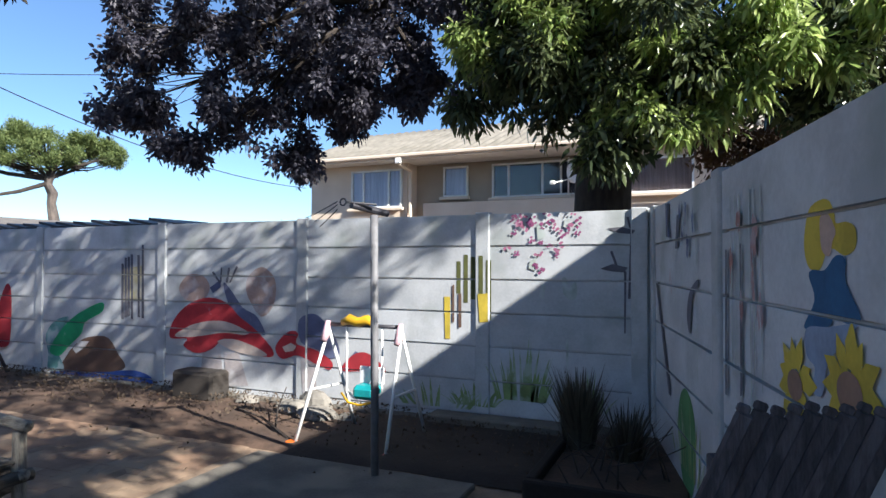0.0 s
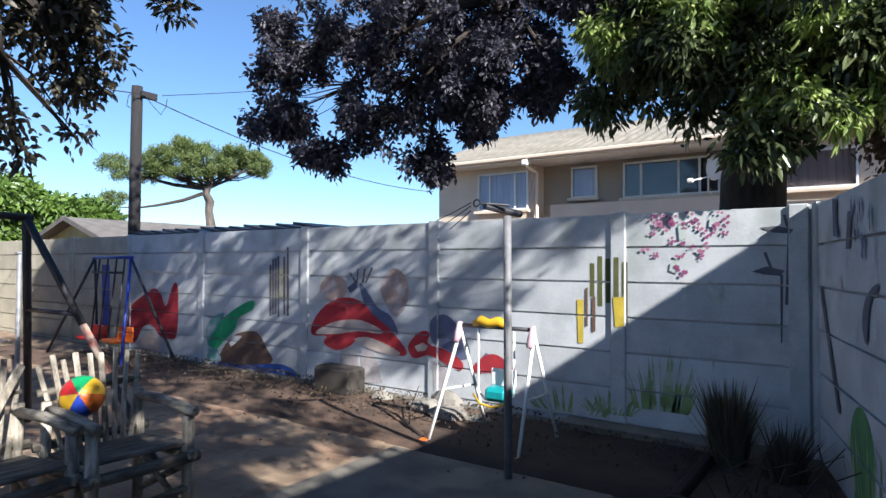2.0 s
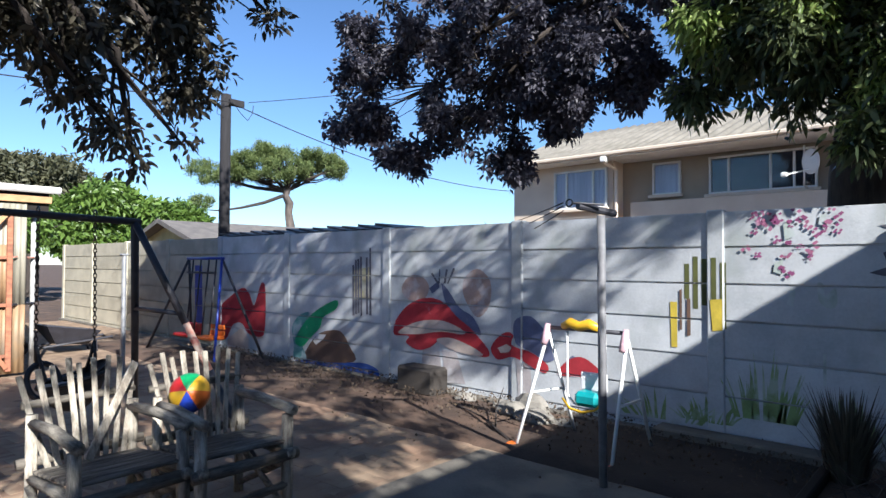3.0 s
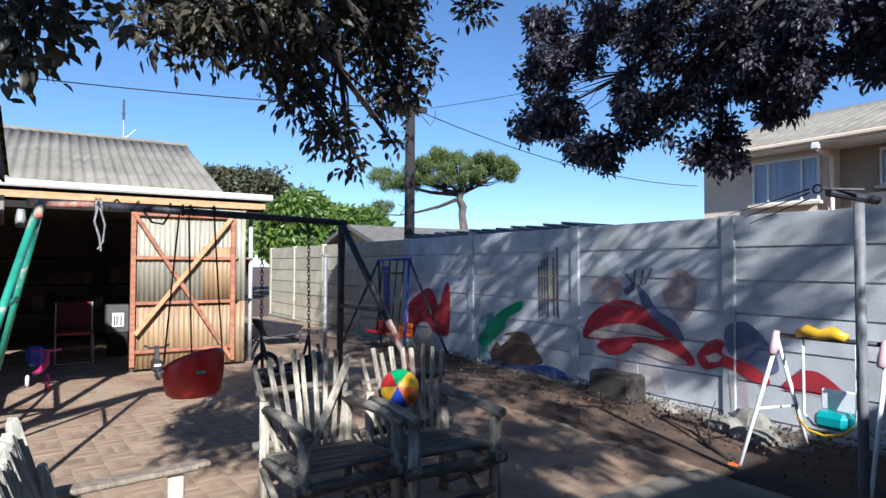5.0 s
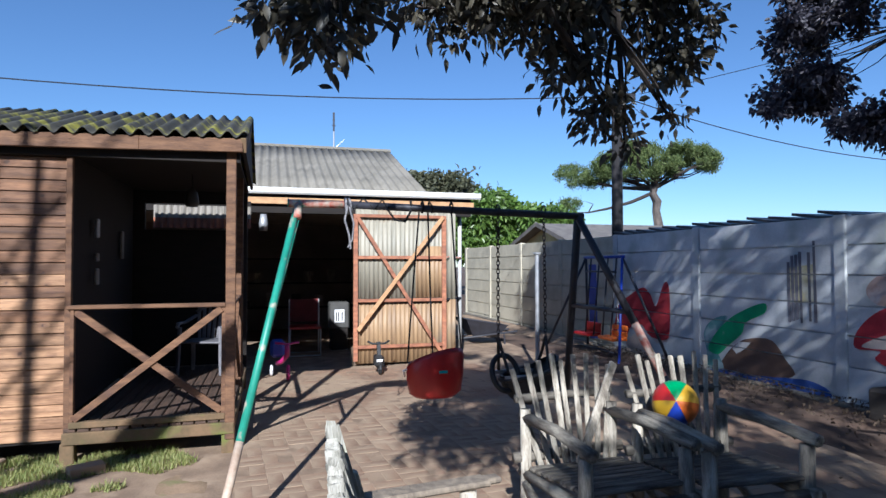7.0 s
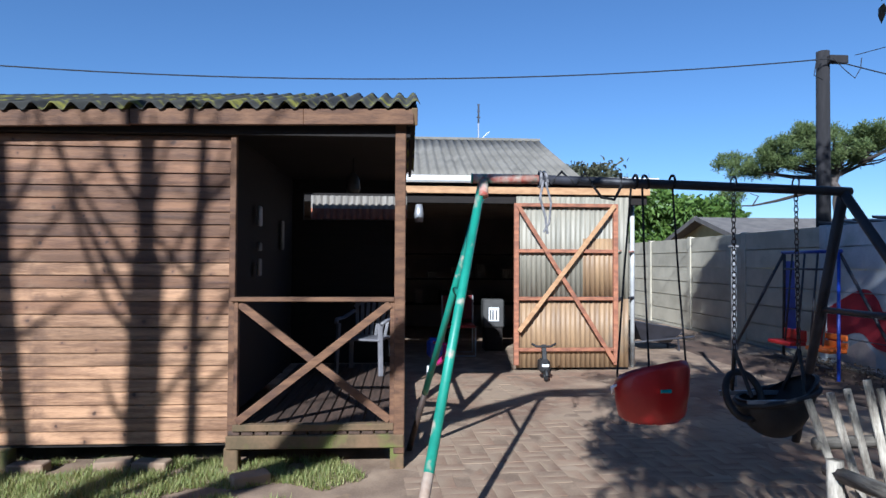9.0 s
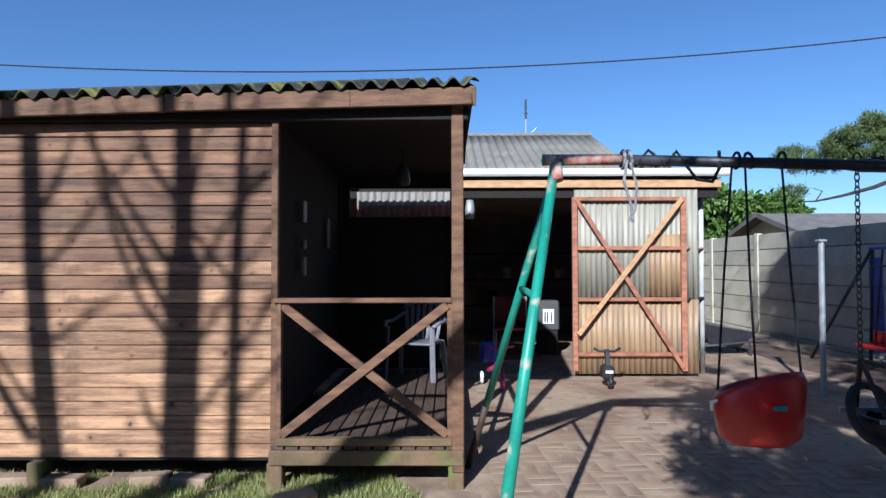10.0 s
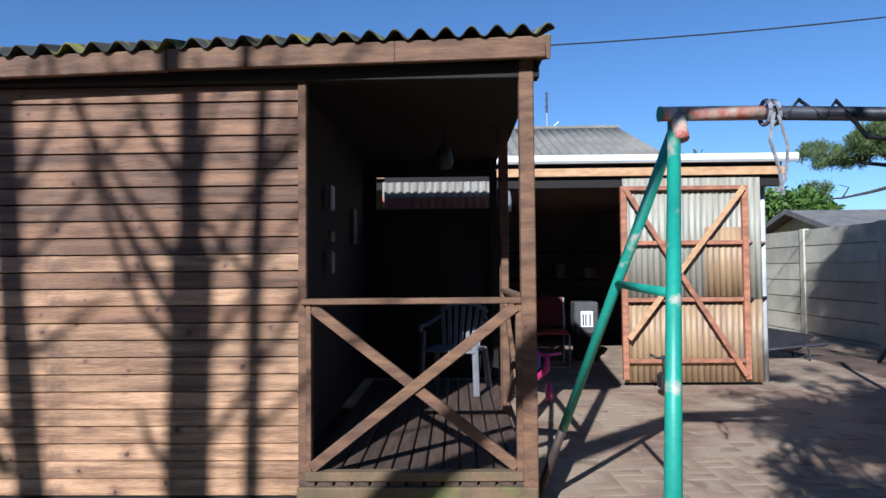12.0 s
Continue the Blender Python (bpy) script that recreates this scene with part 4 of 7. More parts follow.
for y, z in ((-3.12, 3.5), (-3.12, 4.3), (-4.0, 3.7), (-4.02, 4.4), (-2.8, 3.7), (-2.8, 4.4), (-3.12, 3.9), (-4.0, 4.0), (-2.78, 4.9)):
    forked(stems, (-0.6, y, z), (rt.uniform(-0.3, 0.3), rt.choice((-1, 1)), rt.uniform(0.8, 1.3)), rt.uniform(0.9, 1.4), 0.022, 1)
part("stem", stems, BARK, tree2)
HIGH = []
for i in range(6):
    x = -3.6 + i * 0.95
    HIGH += [(x, 4.0 + 0.3 * math.sin(i * 2.3), 4.0 + 0.25 * math.cos(i * 1.7), 0.50), (x + 0.4, 3.9 + 0.2 * math.cos(i * 3.1), 4.9 + 0.2 * math.sin(i), 0.55)]
HIGH += [(-0.9, 2.9, 3.9, 0.5), (0.1, 2.6, 3.7, 0.45), (1.0, 3.0, 4.0, 0.5), (1.9, 2.5, 3.8, 0.42), (-2.1, 3.0, 4.1, 0.5), (0.7, 1.8, 3.6, 0.4), (-3.3, 3.2, 3.8, 0.45)]
HIGH += [(0.1, 0.15, 3.6, 0.5), (0.2, 0.75, 3.6, 0.45), (1.2, 1.35, 3.7, 0.4), (2.1, 1.2, 3.7, 0.5), (1.4, 1.5, 3.7, 0.4), (2.9, 1.1, 3.8, 0.5), (3.0, 0.7, 3.7, 0.5),
         (-0.8, 0.9, 3.7, 0.45), (-1.7, 1.1, 3.8, 0.45), (-2.4, 1.7, 3.9, 0.45), (-1.3, 1.9, 3.7, 0.45), (-0.4, 1.9, 3.6, 0.45)]
HIGH += [(3.1, 4.0, 5.2, 0.5), (2.4, 4.0, 4.9, 0.5), (1.8, 4.0, 4.45, 0.5), (3.9, 4.1, 5.8, 0.5), (3.3, 4.0, 6.0, 0.6),
         (-2.0, 0.8, 3.9, 0.5), (-1.2, 0.4, 3.8, 0.45), (-2.9, 1.4, 4.1, 0.5), (0.5, 0.5, 4.1, 0.5), (3.4, 0.2, 4.1, 0.5)]
part("limb", branches(HIGH, (-1.0, 1.0, 4.4), 8, 0.016, 1), BARK, tree2)
HIGH += [(2.15, 0.25, 3.75, 0.38), (2.55, 0.42, 3.7, 0.35), (1.5, 0.95, 3.7, 0.32)]
leaves("crown", clumps(HIGH, 5, 0.164, 15, 0.18, 1.35), 20000, 0.08, LEAF_DARK, tree2, 9, 0.09, cl=14)
leaves("crown", clumps([(2.0, 0.18, 3.7, 0.22), (2.35, 0.30, 3.7, 0.28), (2.0, 0.85, 3.7, 0.28)], 12, 0.12, 16, 0.6), 4200, 0.08, LEAF_DARK, tree2, 10, 0.09, cl=14)
YARD = [(-0.6, 2.2, 3.7, 0.3), (0.2, 2.0, 3.7, 0.35), (0.9, 1.5, 3.7, 0.35), (1.5, 2.1, 3.75, 0.4), (2.2, 1.7, 3.8, 0.38), (2.9, 2.0, 3.9, 0.35), (2.7, 1.1, 3.9, 0.3)]
leaves("crown", clumps(YARD, 9, 0.14, 36, 0.25, 1.3), 9000, 0.08, LEAF_DARK, tree2, 40, 0.09, cl=14)
DENSE = [(-4.4, 3.6, 5.2, 0.62), (-3.6, 3.5, 5.7, 0.6), (-5.0, 3.7, 4.9, 0.6), (-4.2, 3.5, 6.1, 0.6), (-5.2, 3.7, 5.7, 0.6), (-3.3, 3.6, 5.1, 0.6), (-3.0, 3.4, 5.8, 0.5),
         (0.0, 0.2, 3.6, 0.5), (0.5, 0.5, 4.1, 0.42)]
leaves("crown", DENSE, 15000, 0.10, LEAF_DARK, tree2, 19, 0.16, cl=14)

# Unseen leaf masses added overhead to hold skylight off yard and wall.
SKY_COVER = [(x, y, 5.7 + 0.2 * math.sin(x * 3 + y), 0.75) for x in (-6.0, -4.9, -3.8) for y in (4.2,)]
SKY_COVER += [(x, y, 5.8 + 0.2 * math.sin(x * 3 + y), 0.7) for x in (1.2,) for y in (2.7, 3.6)]
SKY_COVER += [(x, y, 5.7 + 0.2 * math.sin(x * 3 + y), 0.75) for x in (-2.7, -1.7, -0.7, 0.3) for y in (2.6, 3.5, 4.3)]
leaves("crown", clumps(SKY_COVER, 5, 0.20, 31, 0.25), 6000, 0.12, LEAF_DARK, tree2, 23, 0.2, cl=10)

# ---- block of flats beyond the wall ----
HY = 14.8
flats = thing("apartment_building", (-3, 18, 0), "two-storey cream plastered block of flats, its recess shaded beige, with a corrugated roof", "building")
part("wall", Bag().box(-9.8, -6.85, HY, HY + 8, 0, 4.12), WALLPINK, flats, "cream plaster")
part("wall", Bag().box(-1.7, 5.0, HY - 0.1, HY + 8, 0, 4.12), WALLPINK, flats, "cream plaster")
# Eave shade over the recess is put into this darker plaster colour.
part("wall", Bag().box(-6.85, -1.7, HY + 0.55, HY + 8, 0, 4.12), WALLGREY, flats, "recess plaster, beige with the eave's shade put in")
part("spandrel", Bag().box(-6.45, -1.7, HY + 0.1, HY + 0.547, 0, 2.93), WALLPINK, flats)
part("roof", Bag().wave((-10.05, HY - 0.62, 4.09), (1, 0, 0), Vector((0, 4, 1.45)).normalized(), Vector((0, -0.34, 0.94)), 16.5, 4.5, 0.26, 0.035, 0.01, 6, 3), SHEET, flats, smooth=True)
part("soffit", Bag().box(-9.98, 6.0, HY - 0.58, HY + 0.7, 3.98, 4.02), WHITE, flats)
part("gutter", Bag().box(-10.02, 6.0, HY - 0.70, HY - 0.60, 4.01, 4.10, bevel=0.02), WALLPINK, flats)
part("downpipe", Bag().tube([(-6.78, HY - 0.62, 4.02), (-6.78, HY - 0.60, 3.86), (-6.74, HY - 0.07, 3.74), (-6.74, HY - 0.06, 0.2)], 0.045, 8), WALLPINK, flats)
part("rain_head", Bag().box(-6.86, -6.70, HY - 0.70, HY - 0.56, 3.86, 4.0, bevel=0.02), WHITE, flats)


def window(x0, x1, z0, z1, y, mull, cur, label):
    w = part("window", Bag().box(x0, x1, y + 0.05, y + 0.07, z0, z1), cur, flats, label)
    b = Bag()
    t = 0.045
    b.box(x0 - t, x0, y - 0.03, y + 0.06, z0 - t, z1 + t).box(x1, x1 + t, y - 0.03, y + 0.06, z0 - t, z1 + t)
    b.box(x0, x1, y - 0.03, y + 0.06, z1, z1 + t).box(x0, x1, y - 0.03, y + 0.06, z0 - t, z0)
    for q in mull:
        b.box(q - t / 2, q + t / 2, y - 0.025, y + 0.04, z0, z1)
    part("frame", b, WHITE, w)
    part("pane", Bag().box(x0, x1, y, y + 0.006, z0, z1), GLASS, w)
    part("sill", Bag().box(x0 - 0.12, x1 + 0.12, y - 0.12, y - 0.03, z0 - 0.12, z0 - t, bevel=0.01), WALLPINK, w)


GLOOM = mat("dim_room", (0.09, 0.10, 0.12), (0.06, 0.07, 0.08), 0.9, 2)
window(-8.42, -7.02, 2.88, 3.78, HY - 0.08, [-8.1, -7.35], CURTAIN, "wide window with pale lilac curtains")
window(-6.0, -5.42, 3.15, 3.84, HY + 0.47, [], CURTAIN, "small window with a pale curtain")
window(-4.68, -2.62, 3.08, 3.84, HY + 0.47, [-4.3, -3.45, -3.0], GLOOM, "wide window with dark panes")
window(-1.35, -0.1, 2.98, 3.66, HY - 0.18, [], BLIND, "window with a closed reddish blind")

dish = thing("satellite_dish", (-2.6, HY + 0.1, 3.1), "small white satellite dish on a bent wall bracket", "satellite dish")
part("bracket", Bag().tube([(-2.75, HY + 0.5, 3.0), (-2.75, HY + 0.1, 3.05), (-2.72, HY + 0.0, 3.85)], 0.02, 8), WHITE, dish, smooth=True)
part("reflector", Bag().ball((-2.6, HY - 0.05, 3.5), 0.26, 16, 8, (0.62, 0.14, 1.0)), WHITE, dish, "white dished reflector", smooth=True)
part("arm", Bag().tube([(-2.6, HY - 0.06, 3.35), (-2.95, HY - 0.45, 3.22)], 0.014, 6), WHITE, dish)
part("receiver", Bag().box(-3.05, -2.93, HY - 0.5, HY - 0.4, 3.18, 3.27, bevel=0.02), WHITE, dish)

# ---- telephone pole ----
tp = thing("telephone_pole", (-9.9, 6.2, 0), "dark weathered timber telephone pole with a short crossarm", "telephone pole")
part("pole", Bag().tube([(-9.9, 6.2, 0), (-9.87, 6.2, 4.36)], [0.10, 0.085], 12), POLEWOOD, tp, smooth=True)
part("crossarm", Bag().box(-9.80, -9.72, 6.2, 6.47, 4.16, 4.27, bevel=0.006), POLEWOOD, tp)

# ---- washing line pole ----
wp = thing("washing_line_pole", (-1.85, 4.37, 0), "grey painted steel washing line pole with a dark hooked crossbar", "washing line")
part("pole", Bag().tube([(-1.86, 4.40, 0), (-1.85, 4.36, 1.74)], 0.026, 12), mat("dull_steel", (0.20, 0.20, 0.21), (0.13, 0.13, 0.14), 0.6, 8, bump=0.1), wp, smooth=True)
part("crossbar", Bag().tube([(-1.925, 4.20, 1.795), (-1.80, 4.45, 1.755)], 0.024, 10), DARKMETAL, wp)
part("hook", Bag().ring((-1.955, 4.15, 1.81), 0.022, 0.005, 12, 6, Matrix.Rotation(1.5, 4, "X")).tube([(-1.94, 4.17, 1.81), (-1.80, 4.3, 1.80)], 0.008, 6), DARKMETAL, wp)

# ---- painted pictures on the walls ----
PAINTS = {}


def paint_mat(k):
    cols = {"red": (0.44, 0.028, 0.042), "dark red": (0.36, 0.03, 0.05), "cream": (0.60, 0.50, 0.44), "stem": (0.42, 0.38, 0.38), "slate": (0.13, 0.15, 0.26),
            "tan": (0.40, 0.29, 0.26), "ink": (0.13, 0.13, 0.16), "green": (0.03, 0.40, 0.16), "teal": (0.12, 0.30, 0.30), "brown": (0.17, 0.10, 0.07),
            "water": (0.04, 0.10, 0.38), "pale": (0.62, 0.62, 0.62), "ochre": (0.55, 0.50, 0.30), "olive": (0.11, 0.12, 0.035), "yellow": (0.66, 0.50, 0.06),
            "moss": (0.26, 0.36, 0.14), "sage": (0.46, 0.52, 0.48), "blue": (0.10, 0.12, 0.42), "skin": (0.58, 0.42, 0.34), "denim": (0.03, 0.13, 0.28),
            "pale blue": (0.30, 0.38, 0.52), "seed": (0.33, 0.20, 0.14), "rust": (0.46, 0.24, 0.22), "pink": (0.46, 0.17, 0.29), "plum": (0.30, 0.08, 0.20), "leafgreen": (0.10, 0.26, 0.10)}
    if k not in PAINTS:
        c = cols[k]
        faded = 0.52 if k in ("tan", "stem", "moss", "sage", "rust", "ochre", "teal") else 0.34
        PAINTS[k] = mat(k.replace(" ", "_") + "_wall_paint", c, tuple(q * 0.72 for q in c), 0.85, 5, bump=0.2, fine=50, c=tuple(0.55 * q + 0.45 * w for q, w in zip(c, (0.6, 0.62, 0.66))), cs=5, cover=faded)
    return PAINTS[k]


def smooth(p, n=4):
    if len(p) < 6:
        return p
    out = []
    m = len(p)
    for i in range(m):
        a, b, c, d = (Vector((*p[(i + k) % m], 0)) for k in (-1, 0, 1, 2))
        for j in range(n):
            t = j / n
            q = 0.5 * ((2 * b) + (c - a) * t + (2 * a - 5 * b + 4 * c - d) * t * t + (3 * b - a - 3 * c + d) * t ** 3)
            out.append((q.x, q.y))
    return out


def clip(p, x0, x1, z0, z1):
    for ax, lim, sgn in ((0, x0, 1), (0, x1, -1), (1, z0, 1), (1, z1, -1)):
        out = []
        for i in range(len(p)):
            a, b = p[i - 1], p[i]
            da, db = sgn * (a[ax] - lim), sgn * (b[ax] - lim)
            if (da < 0) != (db < 0):
                t = da / (da - db)
                out.append((a[0] + (b[0] - a[0]) * t, a[1] + (b[1] - a[1]) * t))
            if db >= 0:
                out.append(b)
        p = out
        if len(p) < 3:
            return []
    return p


def picture(name, label, groups, stops, place, lift=0.0):
    """Paint on a panel wall, broken at the joints and stepping on to the posts; place(s, z, out) gives the world point."""
    root = None
    cells = []
    for i, q in enumerate(stops):
        cells.append((q - 0.056, q + 0.056, -0.1, 1.86, 0.0215))
        if i + 1 < len(stops):
            for r in range(len(ROWS_Z) - 1):
                cells.append((q + 0.068, stops[i + 1] - 0.067, ROWS_Z[r] + 0.006, ROWS_Z[r + 1] - 0.006, 0.002))
    lay = lift
    for k, polys in groups.items():
        many = len(polys) > 9
        b = Bag()
        for n, p in enumerate(polys):
            p = smooth(p)
            up_ = lay + (0.00025 * (n % 8) if many else 0.0)
            if not many:
                b = Bag()
            for x0, x1, z0, z1, o in cells:
                c = clip(p, x0, x1, z0, z1)
                if c:
                    b.add([place(x, z, o + up_) for x, z in c], [tuple(range(len(c)))])
            if b.f and root is None:
                c0 = b.v[0]
                root = thing(name, (c0[0], c0[1], 0.0), label, "mural")
            if b.f and not many:
                part(k.replace(" ", "_") + "_shape", b, paint_mat(k), root)
                lay += 0.0003
        if many and b.f:
            part(k.replace(" ", "_") + "_brushwork", b, paint_mat(k), root)["kind"] = "stuff"
        lay += 0.0022 if many else 0.0009


def on_north(x, z, o):
    return (x, WY - o, z)


def on_east(s, z, o):
    p = Vector((CX + 0.03, WY, 0)) + RW * s + Vector((RW.y, -RW.x, 0)) * o
    return (p.x, p.y, z)


def tufts(x, z, half, high, n, seed):
    """Thin painted blades fanning up from a base line."""
    r = random.Random(seed)
    out = []
    for _ in range(n):
        f = r.uniform(-1, 1)
        a, h = x + f * half, high * (1 - 0.55 * abs(f)) * r.uniform(0.5, 1.05)
        lean, w = f * half * 0.5 + r.uniform(-0.05, 0.05), r.uniform(0.008, 0.016)
        out.append([(a - w, z), (a + w, z), (a + lean * 0.5 + w * 0.7, z + h * 0.6), (a + lean, z + h), (a + lean * 0.5 - w * 0.7, z + h * 0.6)])
    return out


TOADSTOOLS = {
    'red': [ [(-5.39, 0.58), (-5.36, 0.75), (-5.19, 0.92), (-4.97, 1.02), (-4.75, 1.04), (-4.56, 0.98), (-4.4, 0.85), (-4.21, 0.74), (-3.98, 0.55), (-3.96, 0.46), (-4.11, 0.45), (-4.37, 0.5), (-4.62, 0.58), (-4.79, 0.48), (-5.0, 0.43), (-5.19, 0.5), (-5.14, 0.58)], [(-3.93, 0.54), (-3.86, 0.65), (-3.74, 0.73), (-3.63, 0.71), (-3.65, 0.61), (-3.42, 0.55), (-3.24, 0.45), (-3.26, 0.37), (-3.42, 0.41), (-3.63, 0.49), (-3.84, 0.44)], [(-3.13, 0.38), (-3.0, 0.53), (-2.84, 0.56), (-2.66, 0.44), (-2.67, 0.38), (-2.9, 0.38)] ],
    'cream': [ [(-5.32, 0.6), (-5.14, 0.71), (-4.88, 0.78), (-4.58, 0.79), (-4.29, 0.7), (-4.34, 0.66), (-4.62, 0.67), (-5.01, 0.61)], [(-4.7, 0.57), (-4.49, 0.61), (-4.21, 0.55), (-4.03, 0.47), (-4.17, 0.45), (-4.45, 0.48)], [(-3.84, 0.56), (-3.73, 0.61), (-3.66, 0.58), (-3.7, 0.53), (-3.8, 0.51)] ],
    'stem': [ [(-4.9, 0.62), (-4.68, 0.64), (-4.61, 0.12), (-4.95, 0.06)], [(-4.62, 0.47), (-4.41, 0.47), (-4.28, 0.13), (-4.57, 0.1)], [(-3.6, 0.49), (-3.44, 0.4), (-3.42, 0.16), (-3.57, 0.09)] ],
    'slate': [ [(-4.63, 1.21), (-4.51, 1.12), (-4.36, 0.95), (-4.17, 0.86), (-4.06, 0.68), (-4.19, 0.71), (-4.36, 0.77), (-4.55, 0.97)], [(-3.62, 0.85), (-3.43, 0.91), (-3.23, 0.73), (-3.15, 0.54), (-3.26, 0.48), (-3.42, 0.56), (-3.6, 0.63)], [(-3.08, 0.46), (-2.97, 0.57), (-2.83, 0.52), (-2.9, 0.42), (-3.04, 0.38)], [(-4.82, 1.15), (-4.67, 1.24), (-4.66, 1.16), (-4.77, 1.09)] ],
    'tan': [ [(-4.29, 1.28), (-4.12, 1.38), (-3.96, 1.28), (-3.93, 1.1), (-3.99, 0.94), (-4.12, 0.86), (-4.24, 0.98), (-4.32, 1.13)], [(-5.26, 1.17), (-5.12, 1.29), (-4.91, 1.27), (-4.82, 1.15), (-4.91, 1.02), (-5.12, 1.0), (-5.24, 1.06)] ],
    'ink': [ [(-4.79, 1.32), (-4.76, 1.33), (-4.66, 1.21), (-4.68, 1.2)], [(-4.66, 1.37), (-4.64, 1.37), (-4.65, 1.21), (-4.67, 1.21)], [(-4.56, 1.37), (-4.53, 1.37), (-4.56, 1.21), (-4.59, 1.21)], [(-4.45, 1.39), (-4.42, 1.38), (-4.52, 1.21), (-4.54, 1.21)] ],
}
FISH = {
    'green': [ [(-7.43, 0.31), (-7.29, 0.52), (-7.02, 0.74), (-6.67, 0.9), (-6.48, 0.94), (-6.5, 0.83), (-6.78, 0.7), (-6.86, 0.55), (-7.09, 0.38), (-7.25, 0.26)] ],
    'teal': [ [(-7.46, 0.28), (-7.51, 0.51), (-7.34, 0.69), (-7.08, 0.75), (-7.22, 0.56), (-7.28, 0.33), (-7.16, 0.1), (-7.45, 0.08)] ],
    'brown': [ [(-7.15, 0.09), (-7.12, 0.27), (-6.89, 0.46), (-6.65, 0.53), (-6.4, 0.53), (-6.23, 0.36), (-6.15, 0.16)] ],
    'water': [ [(-7.57, -0.0), (-7.2, 0.08), (-6.3, 0.14), (-5.93, 0.17), (-5.68, 0.11), (-5.73, 0.01), (-6.3, -0.01), (-7.09, -0.04), (-7.53, -0.04)] ],
    'pale': [ [(-7.01, 0.36), (-6.89, 0.46), (-6.71, 0.47), (-6.79, 0.39), (-6.94, 0.31)] ],
}
REEDS = {
    'ink': [ [(-6.18, 1.41), (-6.14, 1.41), (-6.13, 0.76), (-6.17, 0.76)], [(-6.13, 1.48), (-6.09, 1.48), (-6.08, 0.78), (-6.12, 0.78)], [(-6.08, 1.49), (-6.04, 1.49), (-6.03, 0.8), (-6.07, 0.79)], [(-6.03, 1.52), (-5.99, 1.52), (-5.98, 0.76), (-6.01, 0.76)], [(-5.92, 1.51), (-5.88, 1.51), (-5.87, 0.79), (-5.9, 0.79)], [(-5.85, 1.63), (-5.82, 1.63), (-5.8, 0.78), (-5.84, 0.78)] ],
    'ochre': [ [(-6.15, 1.35), (-5.82, 1.39), (-5.82, 1.0), (-6.15, 0.96)] ],
}
BAMBOO = {
    'olive': [ [(-1.92, 1.44), (-1.88, 1.44), (-1.88, 1.15), (-1.92, 1.15)], [(-1.85, 1.5), (-1.81, 1.5), (-1.81, 1.07), (-1.85, 1.07)], [(-1.78, 1.48), (-1.74, 1.48), (-1.74, 1.1), (-1.78, 1.1)], [(-1.7, 1.49), (-1.66, 1.49), (-1.66, 0.92), (-1.7, 0.91)], [(-1.63, 1.45), (-1.59, 1.45), (-1.59, 0.92), (-1.63, 0.92)] ],
    'yellow': [ [(-2.04, 1.12), (-1.98, 1.12), (-1.98, 0.74), (-2.03, 0.74)], [(-1.71, 1.15), (-1.6, 1.16), (-1.61, 0.91), (-1.69, 0.9)] ],
    'brown': [ [(-1.96, 1.22), (-1.94, 1.23), (-1.94, 0.89), (-1.96, 0.89)], [(-1.9, 1.15), (-1.87, 1.15), (-1.87, 0.85), (-1.9, 0.84)] ],
}
DOTS = [(-1.39, 1.81), (-1.34, 1.76), (-1.37, 1.69), (-1.3, 1.82), (-1.25, 1.77), (-1.29, 1.72), (-1.2, 1.79), (-1.09, 1.84), (-1.06, 1.77), (-1.01, 1.72), (-1.12, 1.6), (-1.16, 1.5), (-1.19, 1.41), (-0.85, 1.84), (-0.82, 1.78), (-0.89, 1.74), (-0.91, 1.69), (-0.96, 1.59), (-1.07, 1.55), (-1.01, 1.53), (-1.23, 1.62), (-1.43, 1.55)]
def petals(dots, seed):
    """Small ragged petals dabbed round each point."""
    r = random.Random(seed)
    out = []
    for x, z in dots:
        for _ in range(5):
            a, q = r.uniform(0, 6.28), r.uniform(0.008, 0.034)
            cx, cz, w = x + q * math.cos(a), z + q * math.sin(a), r.uniform(0.011, 0.02)
            out.append([(cx - w, cz), (cx, cz - w * 0.8), (cx + w, cz + w * 0.3), (cx + 0.2 * w, cz + w)])
    return out


